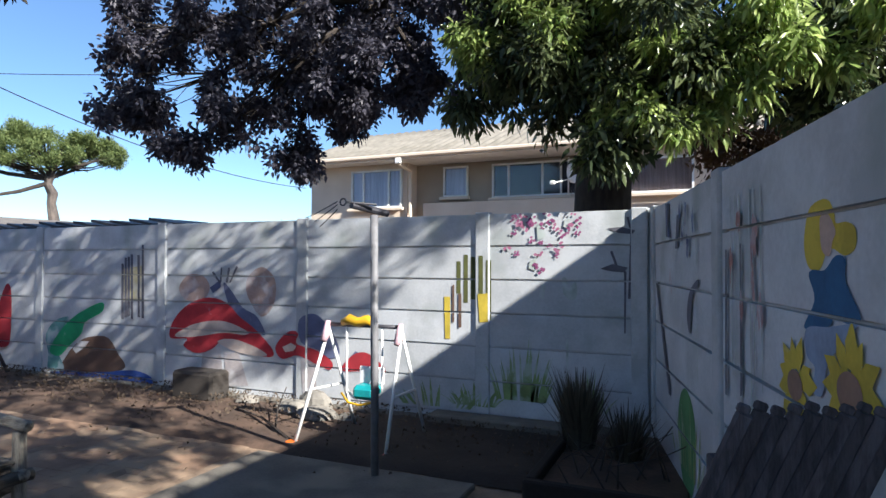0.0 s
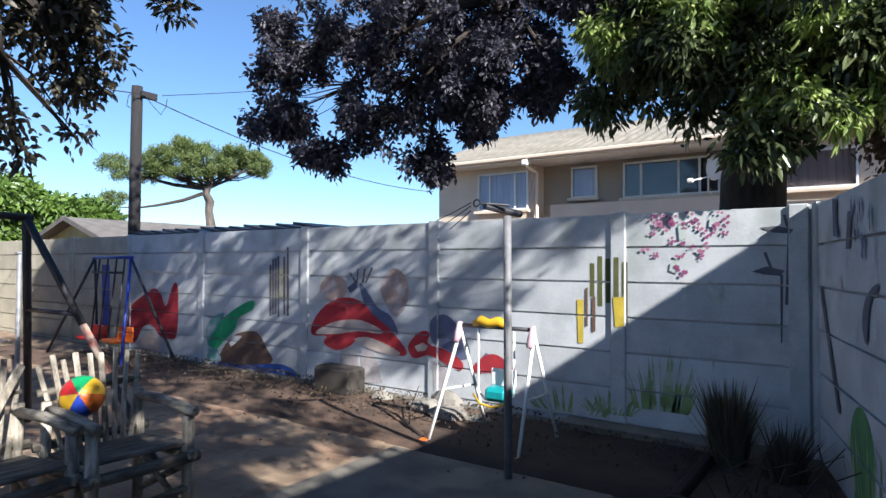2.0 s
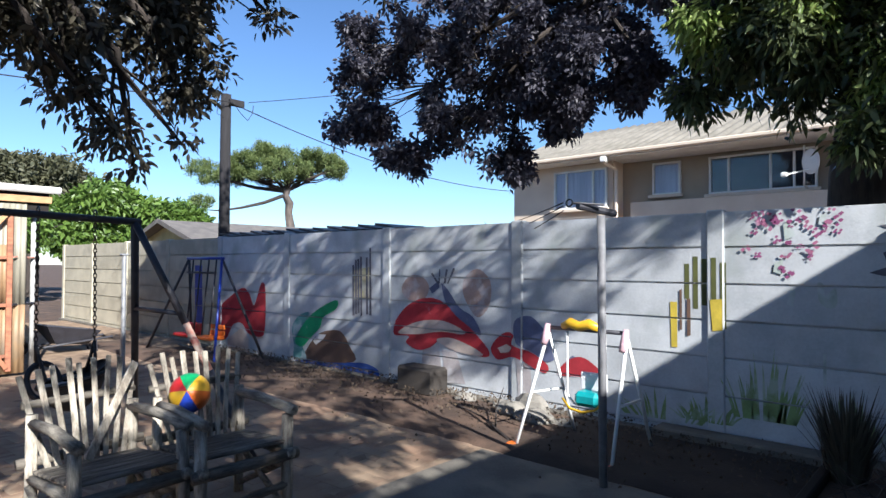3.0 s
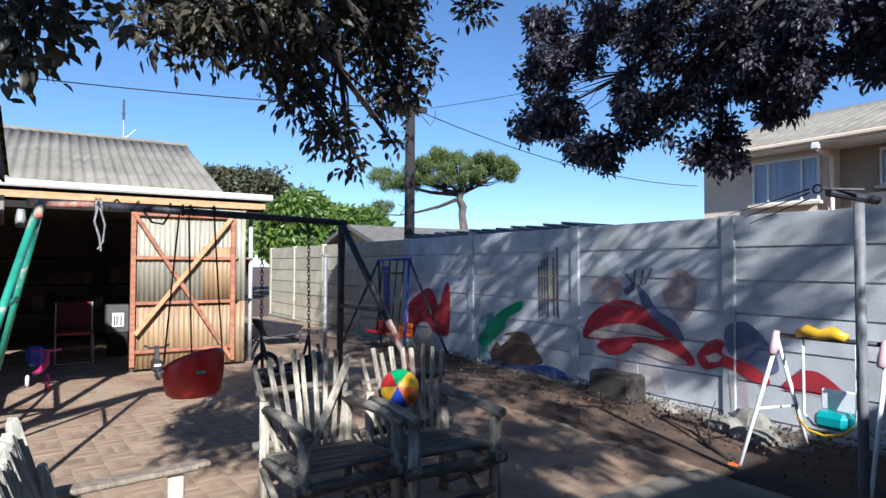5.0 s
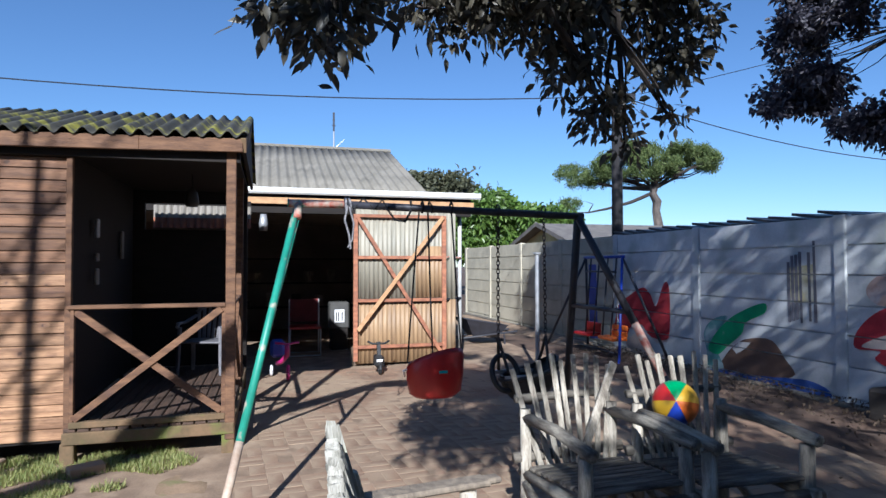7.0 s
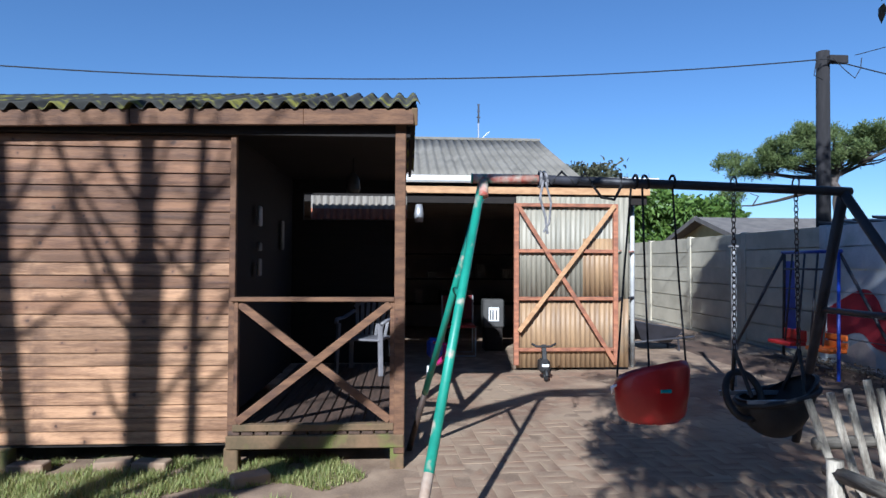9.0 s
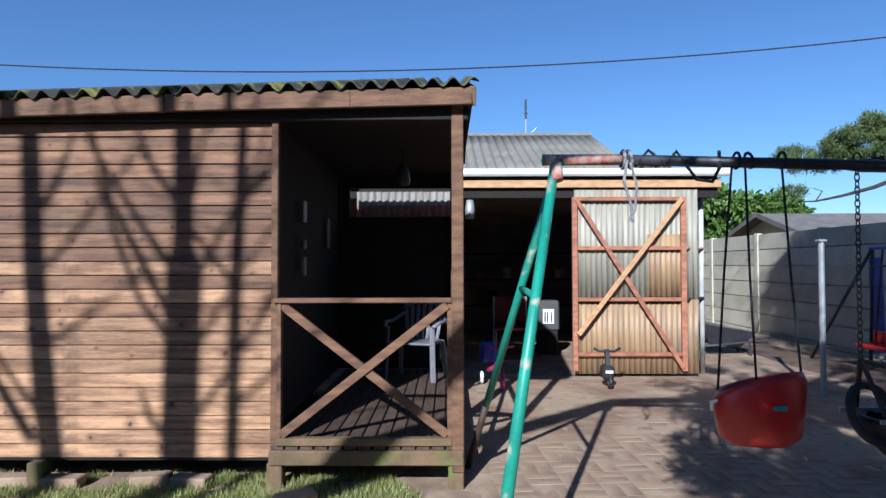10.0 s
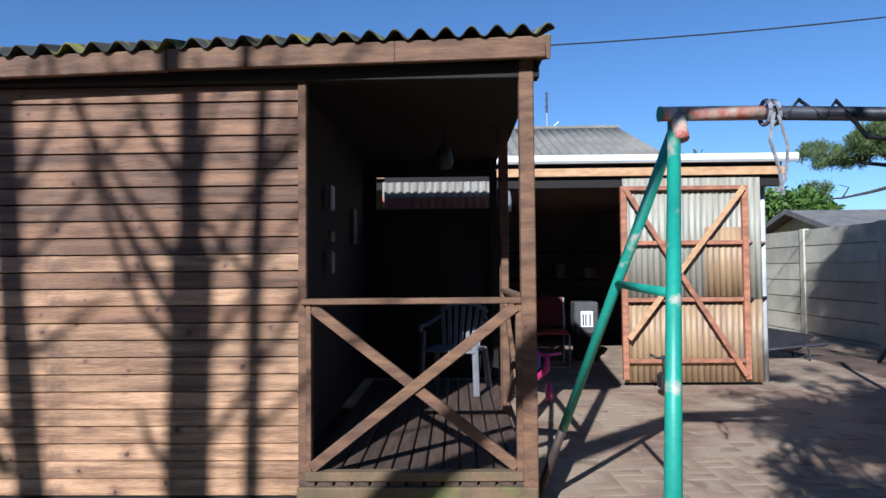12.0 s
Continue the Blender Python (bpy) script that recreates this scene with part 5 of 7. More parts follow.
GRASSY = {
    'moss': tufts(-1.32, 0.24, 0.22, 0.62, 44, 3) + tufts(-1.75, 0.16, 0.2, 0.26, 20, 13) + tufts(-0.75, 0.2, 0.14, 0.4, 18, 14) + tufts(-2.1, 0.12, 0.35, 0.3, 22, 4),
    'ink': [ [(-0.59, 1.71), (-0.48, 1.72), (-0.37, 1.69), (-0.39, 1.66), (-0.5, 1.67)], [(-0.65, 1.38), (-0.55, 1.42), (-0.43, 1.39), (-0.46, 1.35), (-0.57, 1.36)], [(-0.44, 1.8), (-0.42, 1.8), (-0.4, 1.7), (-0.42, 1.71)], [(-0.57, 1.52), (-0.55, 1.53), (-0.51, 1.41), (-0.53, 1.41)], [(-0.46, 1.36), (-0.44, 1.36), (-0.45, 0.86), (-0.46, 0.86)], [(-0.41, 1.66), (-0.4, 1.66), (-0.41, 1.14), (-0.43, 1.14)] ],
    'sage': [ [(-1.13, 1.26), (-1.1, 1.24), (-1.12, 1.12), (-1.16, 1.14)], [(-0.96, 1.3), (-0.92, 1.29), (-0.91, 1.21), (-0.85, 1.27), (-0.84, 1.15), (-0.89, 1.12), (-0.95, 1.17)], [(-1.24, 1.44), (-1.18, 1.48), (-1.19, 1.36), (-1.25, 1.38)], [(-0.93, 0.79), (-0.91, 0.79), (-0.91, 0.56), (-0.93, 0.56)], [(-1.18, 1.74), (-1.13, 1.77), (-1.1, 1.65), (-1.17, 1.62)], [(-0.94, 1.79), (-0.9, 1.81), (-0.91, 1.72), (-0.95, 1.73)] ],
}
FOX = {
    'red': [ [(-9.68, 0.18), (-9.55, 0.55), (-9.52, 0.73), (-9.23, 0.89), (-8.85, 1.04), (-8.65, 0.94), (-8.52, 0.78), (-8.33, 1.12), (-8.21, 1.04), (-8.21, 0.46), (-8.32, 0.31), (-8.67, 0.33), (-8.88, 0.48), (-9.15, 0.43), (-9.36, 0.19)] ],
    'cream': [ [(-8.67, 0.32), (-8.32, 0.36), (-8.26, 0.3), (-8.51, 0.24)], [(-9.32, 0.19), (-8.88, 0.41), (-8.67, 0.25), (-8.69, -0.2), (-9.21, -0.26)] ],
    'blue': [ [(-10.46, 1.39), (-10.2, 1.39), (-10.16, 0.12), (-10.43, 0.1)] ],
}
FIGURE = {
    'yellow': [ [(3.03, 1.42), (3.0, 1.49), (3.03, 1.58), (3.09, 1.61), (3.17, 1.61), (3.21, 1.57), (3.22, 1.54), (3.28, 1.54), (3.33, 1.52), (3.33, 1.47), (3.27, 1.45), (3.2, 1.47), (3.16, 1.46), (3.11, 1.41)] ],
    'skin': [ [(3.12, 1.56), (3.17, 1.57), (3.22, 1.52), (3.2, 1.49), (3.18, 1.45), (3.13, 1.47)] ],
    'denim': [ [(3.07, 1.41), (3.15, 1.41), (3.22, 1.45), (3.28, 1.44), (3.28, 1.38), (3.36, 1.29), (3.29, 1.27), (3.21, 1.28), (3.17, 1.25), (3.0, 1.23), (3.08, 1.32), (3.04, 1.39)] ],
    'pale blue': [ [(3.02, 1.23), (3.17, 1.25), (3.29, 1.27), (3.35, 1.28), (3.28, 1.22), (3.17, 1.15), (3.13, 1.05), (3.06, 1.05), (3.08, 1.12), (3.02, 1.15)] ],
}
def flower(s, z, r0, n, seed):
    """Pointed petals round a centre."""
    q = random.Random(seed)
    out = []
    for i in range(n):
        a = 6.283 * i / n + q.uniform(-0.1, 0.1)
        k, w = r0 * q.uniform(0.85, 1.1), 6.283 / n * 0.62
        c = [(s + k * f * math.cos(a + w * g), z + k * f * math.sin(a + w * g)) for f, g in ((0.3, -1), (0.68, -0.85), (1.0, 0), (0.68, 0.85), (0.3, 1))]
        out.append(c)
    return out


def hanging(points, seed):
    """Small drooping petals in a cluster at each point."""
    q = random.Random(seed)
    out = []
    for s, z in points:
        for _ in range(6):
            a, b, h = s + q.uniform(-0.025, 0.025), z + q.uniform(-0.05, 0.05), q.uniform(0.03, 0.06)
            w = q.uniform(0.008, 0.016)
            out.append([(a - w * 0.4, b + h), (a + w * 0.4, b + h), (a + w, b), (a, b - h * 0.5), (a - w, b)])
    return out


SUNFLOWERS = {
    'yellow': flower(2.93, 1.05, 0.155, 11, 2) + flower(3.30, 1.10, 0.175, 12, 3),
    'seed': [[(c + q * math.cos(a), z + q * 0.8 * math.sin(a)) for a in (0, 0.8, 1.6, 2.4, 3.1, 3.9, 4.7, 5.5)] for c, z, q in ((2.93, 1.04, 0.062), (3.30, 1.09, 0.072))],
}
CORNER_PLANTS = {
    'leafgreen': [ [(1.12, 0.12), (1.02, 0.30), (1.0, 0.48), (1.08, 0.62), (1.20, 0.68), (1.34, 0.66), (1.46, 0.55), (1.48, 0.35), (1.42, 0.15), (1.28, 0.05)] ],
    'moss': tufts(1.35, 0.2, 0.42, 0.5, 20, 5),
    'sage': [[(x, 1.72), (x + 0.012, 1.72), (x + 0.014 + d, b), (x + 0.004 + d, b)] for x, d, b in ((2.2, 0.02, 0.9), (2.27, -0.01, 0.75), (2.33, 0.01, 0.85), (2.46, 0.02, 0.8), (2.52, 0.0, 0.7), (2.6, 0.01, 0.95), (1.16, 0.02, 0.9), (0.95, 0.0, 1.0), (1.55, 0.01, 0.8))],
    'ink': [ [(1.31, 1.12), (1.37, 1.25), (1.51, 1.32), (1.62, 1.34), (1.57, 1.29), (1.46, 1.23), (1.39, 1.03)], [(0.63, 1.84), (0.76, 1.83), (0.75, 1.6), (0.65, 1.61)], [(1.03, 1.73), (1.13, 1.73), (1.06, 1.52), (0.97, 1.52)], [(0.21, 1.28), (0.29, 1.28), (0.8, 0.55), (0.72, 0.54)], [(2.14, 1.49), (2.17, 1.49), (2.15, 0.84), (2.12, 0.84)], [(2.36, 1.51), (2.38, 1.51), (2.38, 0.89), (2.35, 0.88)] ],
    'rust': hanging([(2.35, 1.58), (2.54, 1.46), (2.54, 1.34), (2.61, 1.24), (2.38, 1.24), (2.24, 1.4), (2.56, 1.55), (0.83, 1.29)], 6),
    'slate': hanging([(0.72, 1.73), (0.78, 1.6), (1.15, 1.72), (1.22, 1.6), (1.3, 1.7), (1.5, 1.66), (1.36, 1.5)], 8),
}

PX = posts_x
picture("toadstool_mural", "painted red toadstools with grey snails on the grey panel wall", {k: TOADSTOOLS[k] for k in ("tan", "stem", "slate", "red", "cream", "ink")}, PX, on_north)
picture("fish_mural", "painted green fish with a brown rock and blue water", {k: FISH[k] for k in ("water", "brown", "teal", "green", "pale")}, PX, on_north)
picture("reed_mural", "painted dark reeds over an ochre patch", {k: REEDS[k] for k in ("ochre", "ink")}, PX, on_north, 0.002)
picture("bamboo_mural", "painted olive and yellow bamboo stems", BAMBOO, PX, on_north)
picture("blossom_mural", "faded painted purple blossoms, leaves and grass tufts", dict(GRASSY, plum=petals(DOTS[::2] + [(x + 0.06, z - 0.05) for x, z in DOTS[::3]], 1),
        pink=petals(DOTS[1::2], 2)), PX, on_north)
picture("fox_mural", "painted red animal with a pointed tail and pale legs", {k: FOX[k] for k in ("blue", "cream", "red")}, PX, on_north)
ES = [0.07, 1.99, 3.94, 5.89]
picture("figure_mural", "faded painted figure with yellow hair and a blue top", FIGURE, ES, on_east)
picture("sunflower_mural", "painted yellow sunflowers on the panel wall", SUNFLOWERS, ES, on_east, 0.004)
picture("plant_mural", "faded painted green bush and dark plant stems", CORNER_PLANTS, ES, on_east)

# ---- log chairs ----
def log_chair(at, turn, label, seed, group=""):
    """Faces local +x; rough round timber with a fan of back slats."""
    rd = random.Random(seed)
    c = thing("log_chair", (0, 0, 0), label, "chair", group)
    W, H = 0.25, 0.60
    j = lambda s=0.008: rd.uniform(-s, s)
    for y in (-W, W):
        part("leg", Bag().tube([(-0.30 + j(), y + j(), 0), (-0.30 + j(), y + j(), 0.35), (-0.30, y, H + 0.06)], [0.034, 0.030, 0.028], 8, True, 0.15, seed), GREY, c, smooth=True)
        part("leg", Bag().tube([(0.27 + j(), y + j(), 0), (0.27 + j(), y + j(), 0.3), (0.27, y, H - 0.02)], [0.032, 0.034, 0.031], 8, True, 0.15, seed + 1), GREY, c, smooth=True)
        part("arm", Bag().tube([(-0.34, y + j(), H + 0.015), (0.0, y + j(), H + 0.03), (0.33, y + j(), H + 0.01)], [0.025, 0.029, 0.030], 8, True, 0.07, seed + 2), GREYLONG, c, smooth=True)
        part("side_rail", Bag().tube([(-0.34, y, 0.34), (0.32, y, 0.37)], [0.026, 0.03], 8, True, 0.07, seed), GREYLONG, c, smooth=True)
        part("brace", Bag().tube([(-0.28, y, 0.06), (0.25, y + j(), 0.31)], [0.018, 0.021], 6, True, 0.2, seed), GREYLONG, c, smooth=True)
        part("brace", Bag().tube([(0.25, y - 0.02, 0.08), (-0.26, y - 0.02, 0.31)], [0.018, 0.020], 6, True, 0.2, seed), GREYLONG, c, smooth=True)
    part("front_rail", Bag().tube([(0.29, -W - 0.05, 0.35), (0.29, W + 0.05, 0.36)], 0.032, 8, True, 0.07, seed), GREYCROSS_SHADED, c, smooth=True)
    part("stretcher", Bag().tube([(0.26, -W, 0.13), (0.27, W, 0.19)], 0.022, 8, True, 0.2, seed), GREYCROSS_SHADED, c, smooth=True)
    part("back_rail", Bag().tube([(-0.31, -W - 0.06, 0.42), (-0.31, W + 0.06, 0.43)], 0.027, 8, True, 0.07, seed), GREYCROSS_SHADED, c, smooth=True)
    part("back_rail", Bag().tube([(-0.36, -W - 0.03, 0.70), (-0.36, W + 0.03, 0.71)], 0.022, 8, True, 0.07, seed), GREYCROSS_SHADED, c, smooth=True)
    for i in range(9):
        x = -0.22 + i * 0.06
        part("seat_slat", Bag().bar((x, -W - 0.01, 0.385 + 0.006 * i), (x, W + 0.01, 0.385 + 0.006 * i), 0.045, 0.02, 0.006), GREYCROSS_SHADED, c)
    for i in range(9):
        f = i / 8 - 0.5
        top = 0.855 + 0.04 * math.cos(f * 2.6) + rd.uniform(-0.025, 0.025)
        a, b = Vector((-0.255, f * 0.36, 0.37)), Vector((-0.385, f * 0.56 + rd.uniform(-0.012, 0.012), top))
        m = a.lerp(b, 0.5) + Vector((0, rd.uniform(-0.006, 0.006), 0))
        w = 0.031 + rd.uniform(-0.004, 0.004)
        part("back_slat", Bag().bar(a, m, w, 0.014, 0.004, (1, 0, 0.25)).bar(m - (m - a) * 0.02, b, w * 0.96, 0.0136, 0.004, (1, 0, 0.25)), GREY, c)
    c.location, c.rotation_euler = at, (0, 0, radians(turn))
    return c


chB = log_chair((-3.38, 2.04, 0), 2, "weathered grey log armchair with a loose slat across its fan back", 11, "log chairs")
part("loose_slat", Bag().bar((-3.50, 1.99, 0.42), (-3.66, 2.29, 0.87), 0.045, 0.018, 0.005, (1, 0, 0)), GREY, chB)
log_chair((-3.30, 2.62, 0), -3, "weathered grey log armchair with a fan back in dappled shade", 12, "log chairs")
bench = thing("worn_log_chair", (-2.75, 0.95, 0), "weathered grey log chair with a jagged worn plank back", "chair", "log chairs")
rd = random.Random(8)
PALEGREY = mat("pale_weathered_wood", (0.44, 0.42, 0.37), (0.22, 0.21, 0.175), 0.9, 7, (7, 7, 1), 1.0, 45, vary=0.12, c=(0.30, 0.31, 0.22), cs=7, cover=0.38)
for i in range(8):
    x = -2.53 + i * 0.056
    t = 0.945 - 0.006 * i - (0.0, 0.014, 0.006, 0.016, 0.0, 0.014, 0.005, 0.014)[i]
    lo, hi = Vector((-2.50 + i * 0.050, 0.875, 0.36)), Vector((x, 0.705 - 0.004 * i, t - 0.03))
    b = Bag()
    w, q = 0.0265, 0.022
    d = Vector((1, 0, 0))
    nn = Vector((0, 0.97, 0.24))
    n = 7
    top = [t + rd.uniform(-0.028, 0.012) for _ in range(n)]
    vs, fs = [], []
    for k in range(n):
        f = k / (n - 1) * 2 - 1
        for side in (-1, 1):
            vs.append(lo + d * f * w * 0.9 + nn * side * q)
            vs.append(lo.lerp(hi, 0.5) + d * (f * w * rd.uniform(0.95, 1.03)) + nn * side * (q + rd.uniform(-0.003, 0.003)))
            e = hi + d * f * w + nn * side * q * rd.uniform(0.5, 0.95)
            e.z = top[k] + rd.uniform(-0.008, 0.008)
            vs.append(e)
    for k in range(n - 1):
        a, c = k * 6, k * 6 + 6
        fs += [(a, c, c + 1, a + 1), (a + 1, c + 1, c + 2, a + 2), (a + 3, a + 4, c + 4, c + 3), (a + 4, a + 5, c + 5, c + 4), (a + 2, c + 2, c + 5, a + 5), (a, a + 3, c + 3, c)]
    for a in (0, (n - 1) * 6):
        fs += [(a, a + 1, a + 4, a + 3), (a + 1, a + 2, a + 5, a + 4)]
    part("back_slat", b.add(vs, fs), PALEGREY, bench)
part("back_slat", Bag().bar((-2.58, 0.885, 0.36), (-2.63, 0.775, 0.78), 0.07, 0.03, 0.008, (0, 1, 0.2)), PALEGREY, bench)
TANWOOD = mat("tan_weathered_wood", (0.27, 0.22, 0.165), (0.16, 0.13, 0.10), 0.9, 6, (5, 5, 1), 0.7, 40)
part("arm", Bag().bar((-2.79, 0.76, 0.63), (-2.87, 1.28, 0.625), 0.085, 0.022, 0.008).bar((-2.867, 1.26, 0.625), (-2.88, 1.33, 0.625), 0.055, 0.0218, 0.008), TANWOOD, bench)
part("arm", Bag().bar((-2.14, 0.76, 0.61), (-2.10, 1.25, 0.60), 0.12, 0.022, 0.005), PALEGREY, bench)
for x, y, h in ((-2.84, 1.2, 0.615), (-2.12, 1.18, 0.59), (-2.80, 0.86, 0.615), (-2.13, 0.84, 0.59)):
    part("leg", Bag().tube([(x, y, 0), (x, y, h * 0.5), (x, y, h - 0.01)], [0.036, 0.032, 0.031], 8, True, 0.15, 4), GREY, bench, smooth=True)
for k in range(5):
    y = 0.86 + k * 0.075
    part("seat_slat", Bag().bar((-2.84, y, 0.37), (-2.1, y, 0.37), 0.055, 0.02, 0.005), GREY, bench)
part("rail", Bag().tube([(-2.9, 1.2, 0.34), (-2.06, 1.18, 0.33)], 0.028, 8), GREY, bench, smooth=True)
part("rail", Bag().tube([(-2.86, 0.85, 0.33), (-2.06, 0.83, 0.33)], 0.028, 8), GREY, bench, smooth=True)

ball = thing("beach_ball", (-3.46, 2.50, 0.69), "inflated beach ball with red, yellow, blue, green and orange panels", "ball")
cols = [YELLOW, LIMEGREEN, REDPLASTIC, YELLOW, BLUE, ORANGE]
tilt = Matrix.Translation((-3.46, 2.50, 0.69)) @ Vector((0.80, -0.55, 0.30)).to_track_quat("Z", "Y").to_matrix().to_4x4()
for i in range(6):
    b = Bag()
    vs, fs = [], []
    for r in range(13):
        t = math.pi * r / 12
        for k in range(5):
            a = 2 * math.pi * (i + k / 4) / 6
            rr = 0.113 * (1 - 0.010 * (k in (0, 4)))
            vs.append(tilt @ Vector((rr * math.sin(t) * math.cos(a), rr * math.sin(t) * math.sin(a), rr * math.cos(t))))
    for r in range(12):
        for k in range(4):
            fs.append((r * 5 + k, (r + 1) * 5 + k, (r + 1) * 5 + k + 1, r * 5 + k + 1))
    part("panel", b.add(vs, fs), cols[i], ball, smooth=True)

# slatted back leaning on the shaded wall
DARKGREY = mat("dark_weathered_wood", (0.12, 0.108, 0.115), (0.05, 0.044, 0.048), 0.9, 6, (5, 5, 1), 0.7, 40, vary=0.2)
sb = thing("slatted_bench", (0.2, 2.5, 0), "dark weathered timber bench with a slatted back in the shade", "bench")
for i in range(10):
    t = Vector((0.225 + i * 0.036, 2.435 + i * 0.014, 1.107 + 0.006 * math.sin(i * 2.1)))
    q = t + Vector((-0.43, 0.0, -1.04))
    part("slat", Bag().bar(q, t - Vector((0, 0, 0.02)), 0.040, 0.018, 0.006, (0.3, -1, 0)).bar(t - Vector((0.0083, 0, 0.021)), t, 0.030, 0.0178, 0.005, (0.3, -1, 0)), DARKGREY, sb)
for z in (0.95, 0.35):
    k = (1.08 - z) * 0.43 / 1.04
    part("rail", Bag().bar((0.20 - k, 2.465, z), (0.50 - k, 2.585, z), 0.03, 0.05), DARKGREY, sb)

# ---- things hanging from the swing frame ----
def chain(a, b, name, parent, link=0.042, wire=0.0035):
    a, b = Vector(a), Vector(b)
    n = max(2, int((b - a).length / (link * 0.72)))
    g = Bag()
    for i in range(n):
        c = a.lerp(b, (i + 0.5) / n)
        m = (b - a).to_track_quat("Z", "Y").to_matrix().to_4x4() @ Matrix.Rotation((i % 2) * math.pi / 2, 4, "Z") @ Matrix.Rotation(math.pi / 2, 4, "X")
        pts = [m @ Vector((0.5 * link * 0.55 * math.cos(q), 0.5 * link * math.sin(q), 0)) + c for q in [2 * math.pi * k / 8 for k in range(9)]]
        g.tube(pts, wire, 4, False)
    part(name, g, CHAIN, parent)


rs = thing("red_baby_swing", (AXL, 1.65, 0.42), "moulded red plastic baby swing seat on black ropes", "swing seat")
sh = Bag()
n = 20
prof = [(0.0, 0.0), (0.12, 0.01), (0.15, 0.04), (0.165, 0.14), (0.168, 0.24), (0.155, 0.275), (0.14, 0.265), (0.145, 0.16), (0.13, 0.07), (0.08, 0.045), (0.0, 0.035)]
vs, fs = [], []
for i in range(n):
    a = 2 * math.pi * i / n
    for r, z in prof:
        back = 0.065 * max(0, math.cos(a)) if z > 0.2 else 0
        vs.append((AXL + 0.85 * r * math.cos(a) + 0.02 * z, 1.65 + 1.22 * r * math.sin(a), 0.47 + z * (1 + 0.15 * math.sin(a)) + back))
k = len(prof)
for i in range(n):
    for j in range(k - 1):
        fs.append((i * k + j, ((i + 1) % n) * k + j, ((i + 1) % n) * k + j + 1, i * k + j + 1))
part("seat", sh.add(vs, fs), REDPLASTIC, rs, smooth=True)
part("foot_rest", Bag().tube([(AXL - 0.02, 1.44, 0.62), (AXL, 1.43, 0.66), (AXL + 0.02, 1.46, 0.68)], [0.007, 0.010, 0.007], 8), WHITEPLASTIC, rs, smooth=True)
part("badge", Bag().box(AXL + 0.139, AXL + 0.146, 1.64, 1.70, 0.655, 0.675, bevel=0.003), TEAL, rs)
for y0, y1 in ((1.45, 1.54), (1.63, 1.60), (1.84, 1.77)):
    part("rope", Bag().tube([(AXL + 0.02, y0, 0.72), (AXL, (y0 + y1) / 2, 1.25), (AXL, y1, 1.78)], 0.006, 6), ROPE, rs)
for y, e in ((1.56, 0.0), (1.62, 0.3), (1.77, 0.0)):
    part("rope_wrap", Bag().ring((AXL, y, 1.785), 0.037, 0.007, 14, 6, Matrix.Rotation(math.pi / 2 + e, 4, "X")), ROPE, rs)

ts = thing("black_baby_swing", (AXL, 2.3, 0.4), "black rubber baby swing seat hung on rusty chains", "swing seat")
bw = Bag()
vs, fs = [], []
NS, NR = 24, 9
for side, k in ((0, 1.0), (1, 0.90)):
    for i in range(NR):
        t = 0.12 + 1.42 * i / (NR - 1)
        for j in range(NS):
            a = 2 * math.pi * j / NS
            lift = 0.13 * max(0.0, math.sin(a)) * math.sin(t) ** 3
            vs.append((AXL + 0.155 * k * math.sin(t) * math.cos(a), 2.36 + 0.225 * k * math.sin(t) * math.sin(a), 0.60 - 0.225 * k * math.cos(t) + lift))
for side in (0, 1):
    o = side * NR * NS
    for i in range(NR - 1):
        for j in range(NS):
            q = (o + i * NS + j, o + i * NS + (j + 1) % NS, o + (i + 1) * NS + (j + 1) % NS, o + (i + 1) * NS + j)
            fs.append(q if side else q[::-1])
    fs.append(tuple(o + j for j in (range(NS) if not side else range(NS - 1, -1, -1))))
for j in range(NS):
    a, c = (NR - 1) * NS + j, (NR - 1) * NS + (j + 1) % NS
    fs.append((a, c, NR * NS + c, NR * NS + a))
part("shell", bw.add(vs, fs), BLACK, ts, smooth=True)
part("front_loop", Bag().ring((AXL, 2.17, 0.61), 0.098, 0.020, 22, 8, Matrix.Rotation(radians(65), 4, "Y") @ Matrix.Diagonal((1.35, 1, 1, 1))), BLACK, ts, smooth=True)
part("rim", Bag().ring((AXL, 2.36, 0.61), 0.23, 0.016, 26, 8, Matrix.Rotation(radians(12), 4, "X") @ Matrix.Diagonal((0.68, 1, 1, 1))), BLACK, ts, smooth=True)
part("side_strap", Bag().tube([(AXL + 0.1, 2.16, 0.62), (AXL + 0.05, 2.14, 0.74), (AXL, 2.12, 0.86)], 0.012, 6).tube([(AXL - 0.1, 2.16, 0.62), (AXL - 0.05, 2.14, 0.74), (AXL, 2.12, 0.86)], 0.012, 6), BLACK, ts)
part("side_strap", Bag().tube([(AXL + 0.1, 2.46, 0.62), (AXL + 0.05, 2.48, 0.74), (AXL, 2.49, 0.86)], 0.012, 6).tube([(AXL - 0.1, 2.46, 0.62), (AXL - 0.05, 2.48, 0.74), (AXL, 2.49, 0.86)], 0.012, 6), BLACK, ts)
part("belt", Bag().box(AXL - 0.135, AXL - 0.12, 2.1, 2.5, 0.585, 0.61), GALV, ts)
part("belt", Bag().box(AXL + 0.118, AXL + 0.13, 2.12, 2.34, 0.59, 0.61), GALV, ts)
chain((AXL, 2.12, 1.75), (AXL, 2.12, 0.86), "chain", ts)
chain((AXL, 2.48, 1.75), (AXL, 2.49, 0.86), "chain", ts)
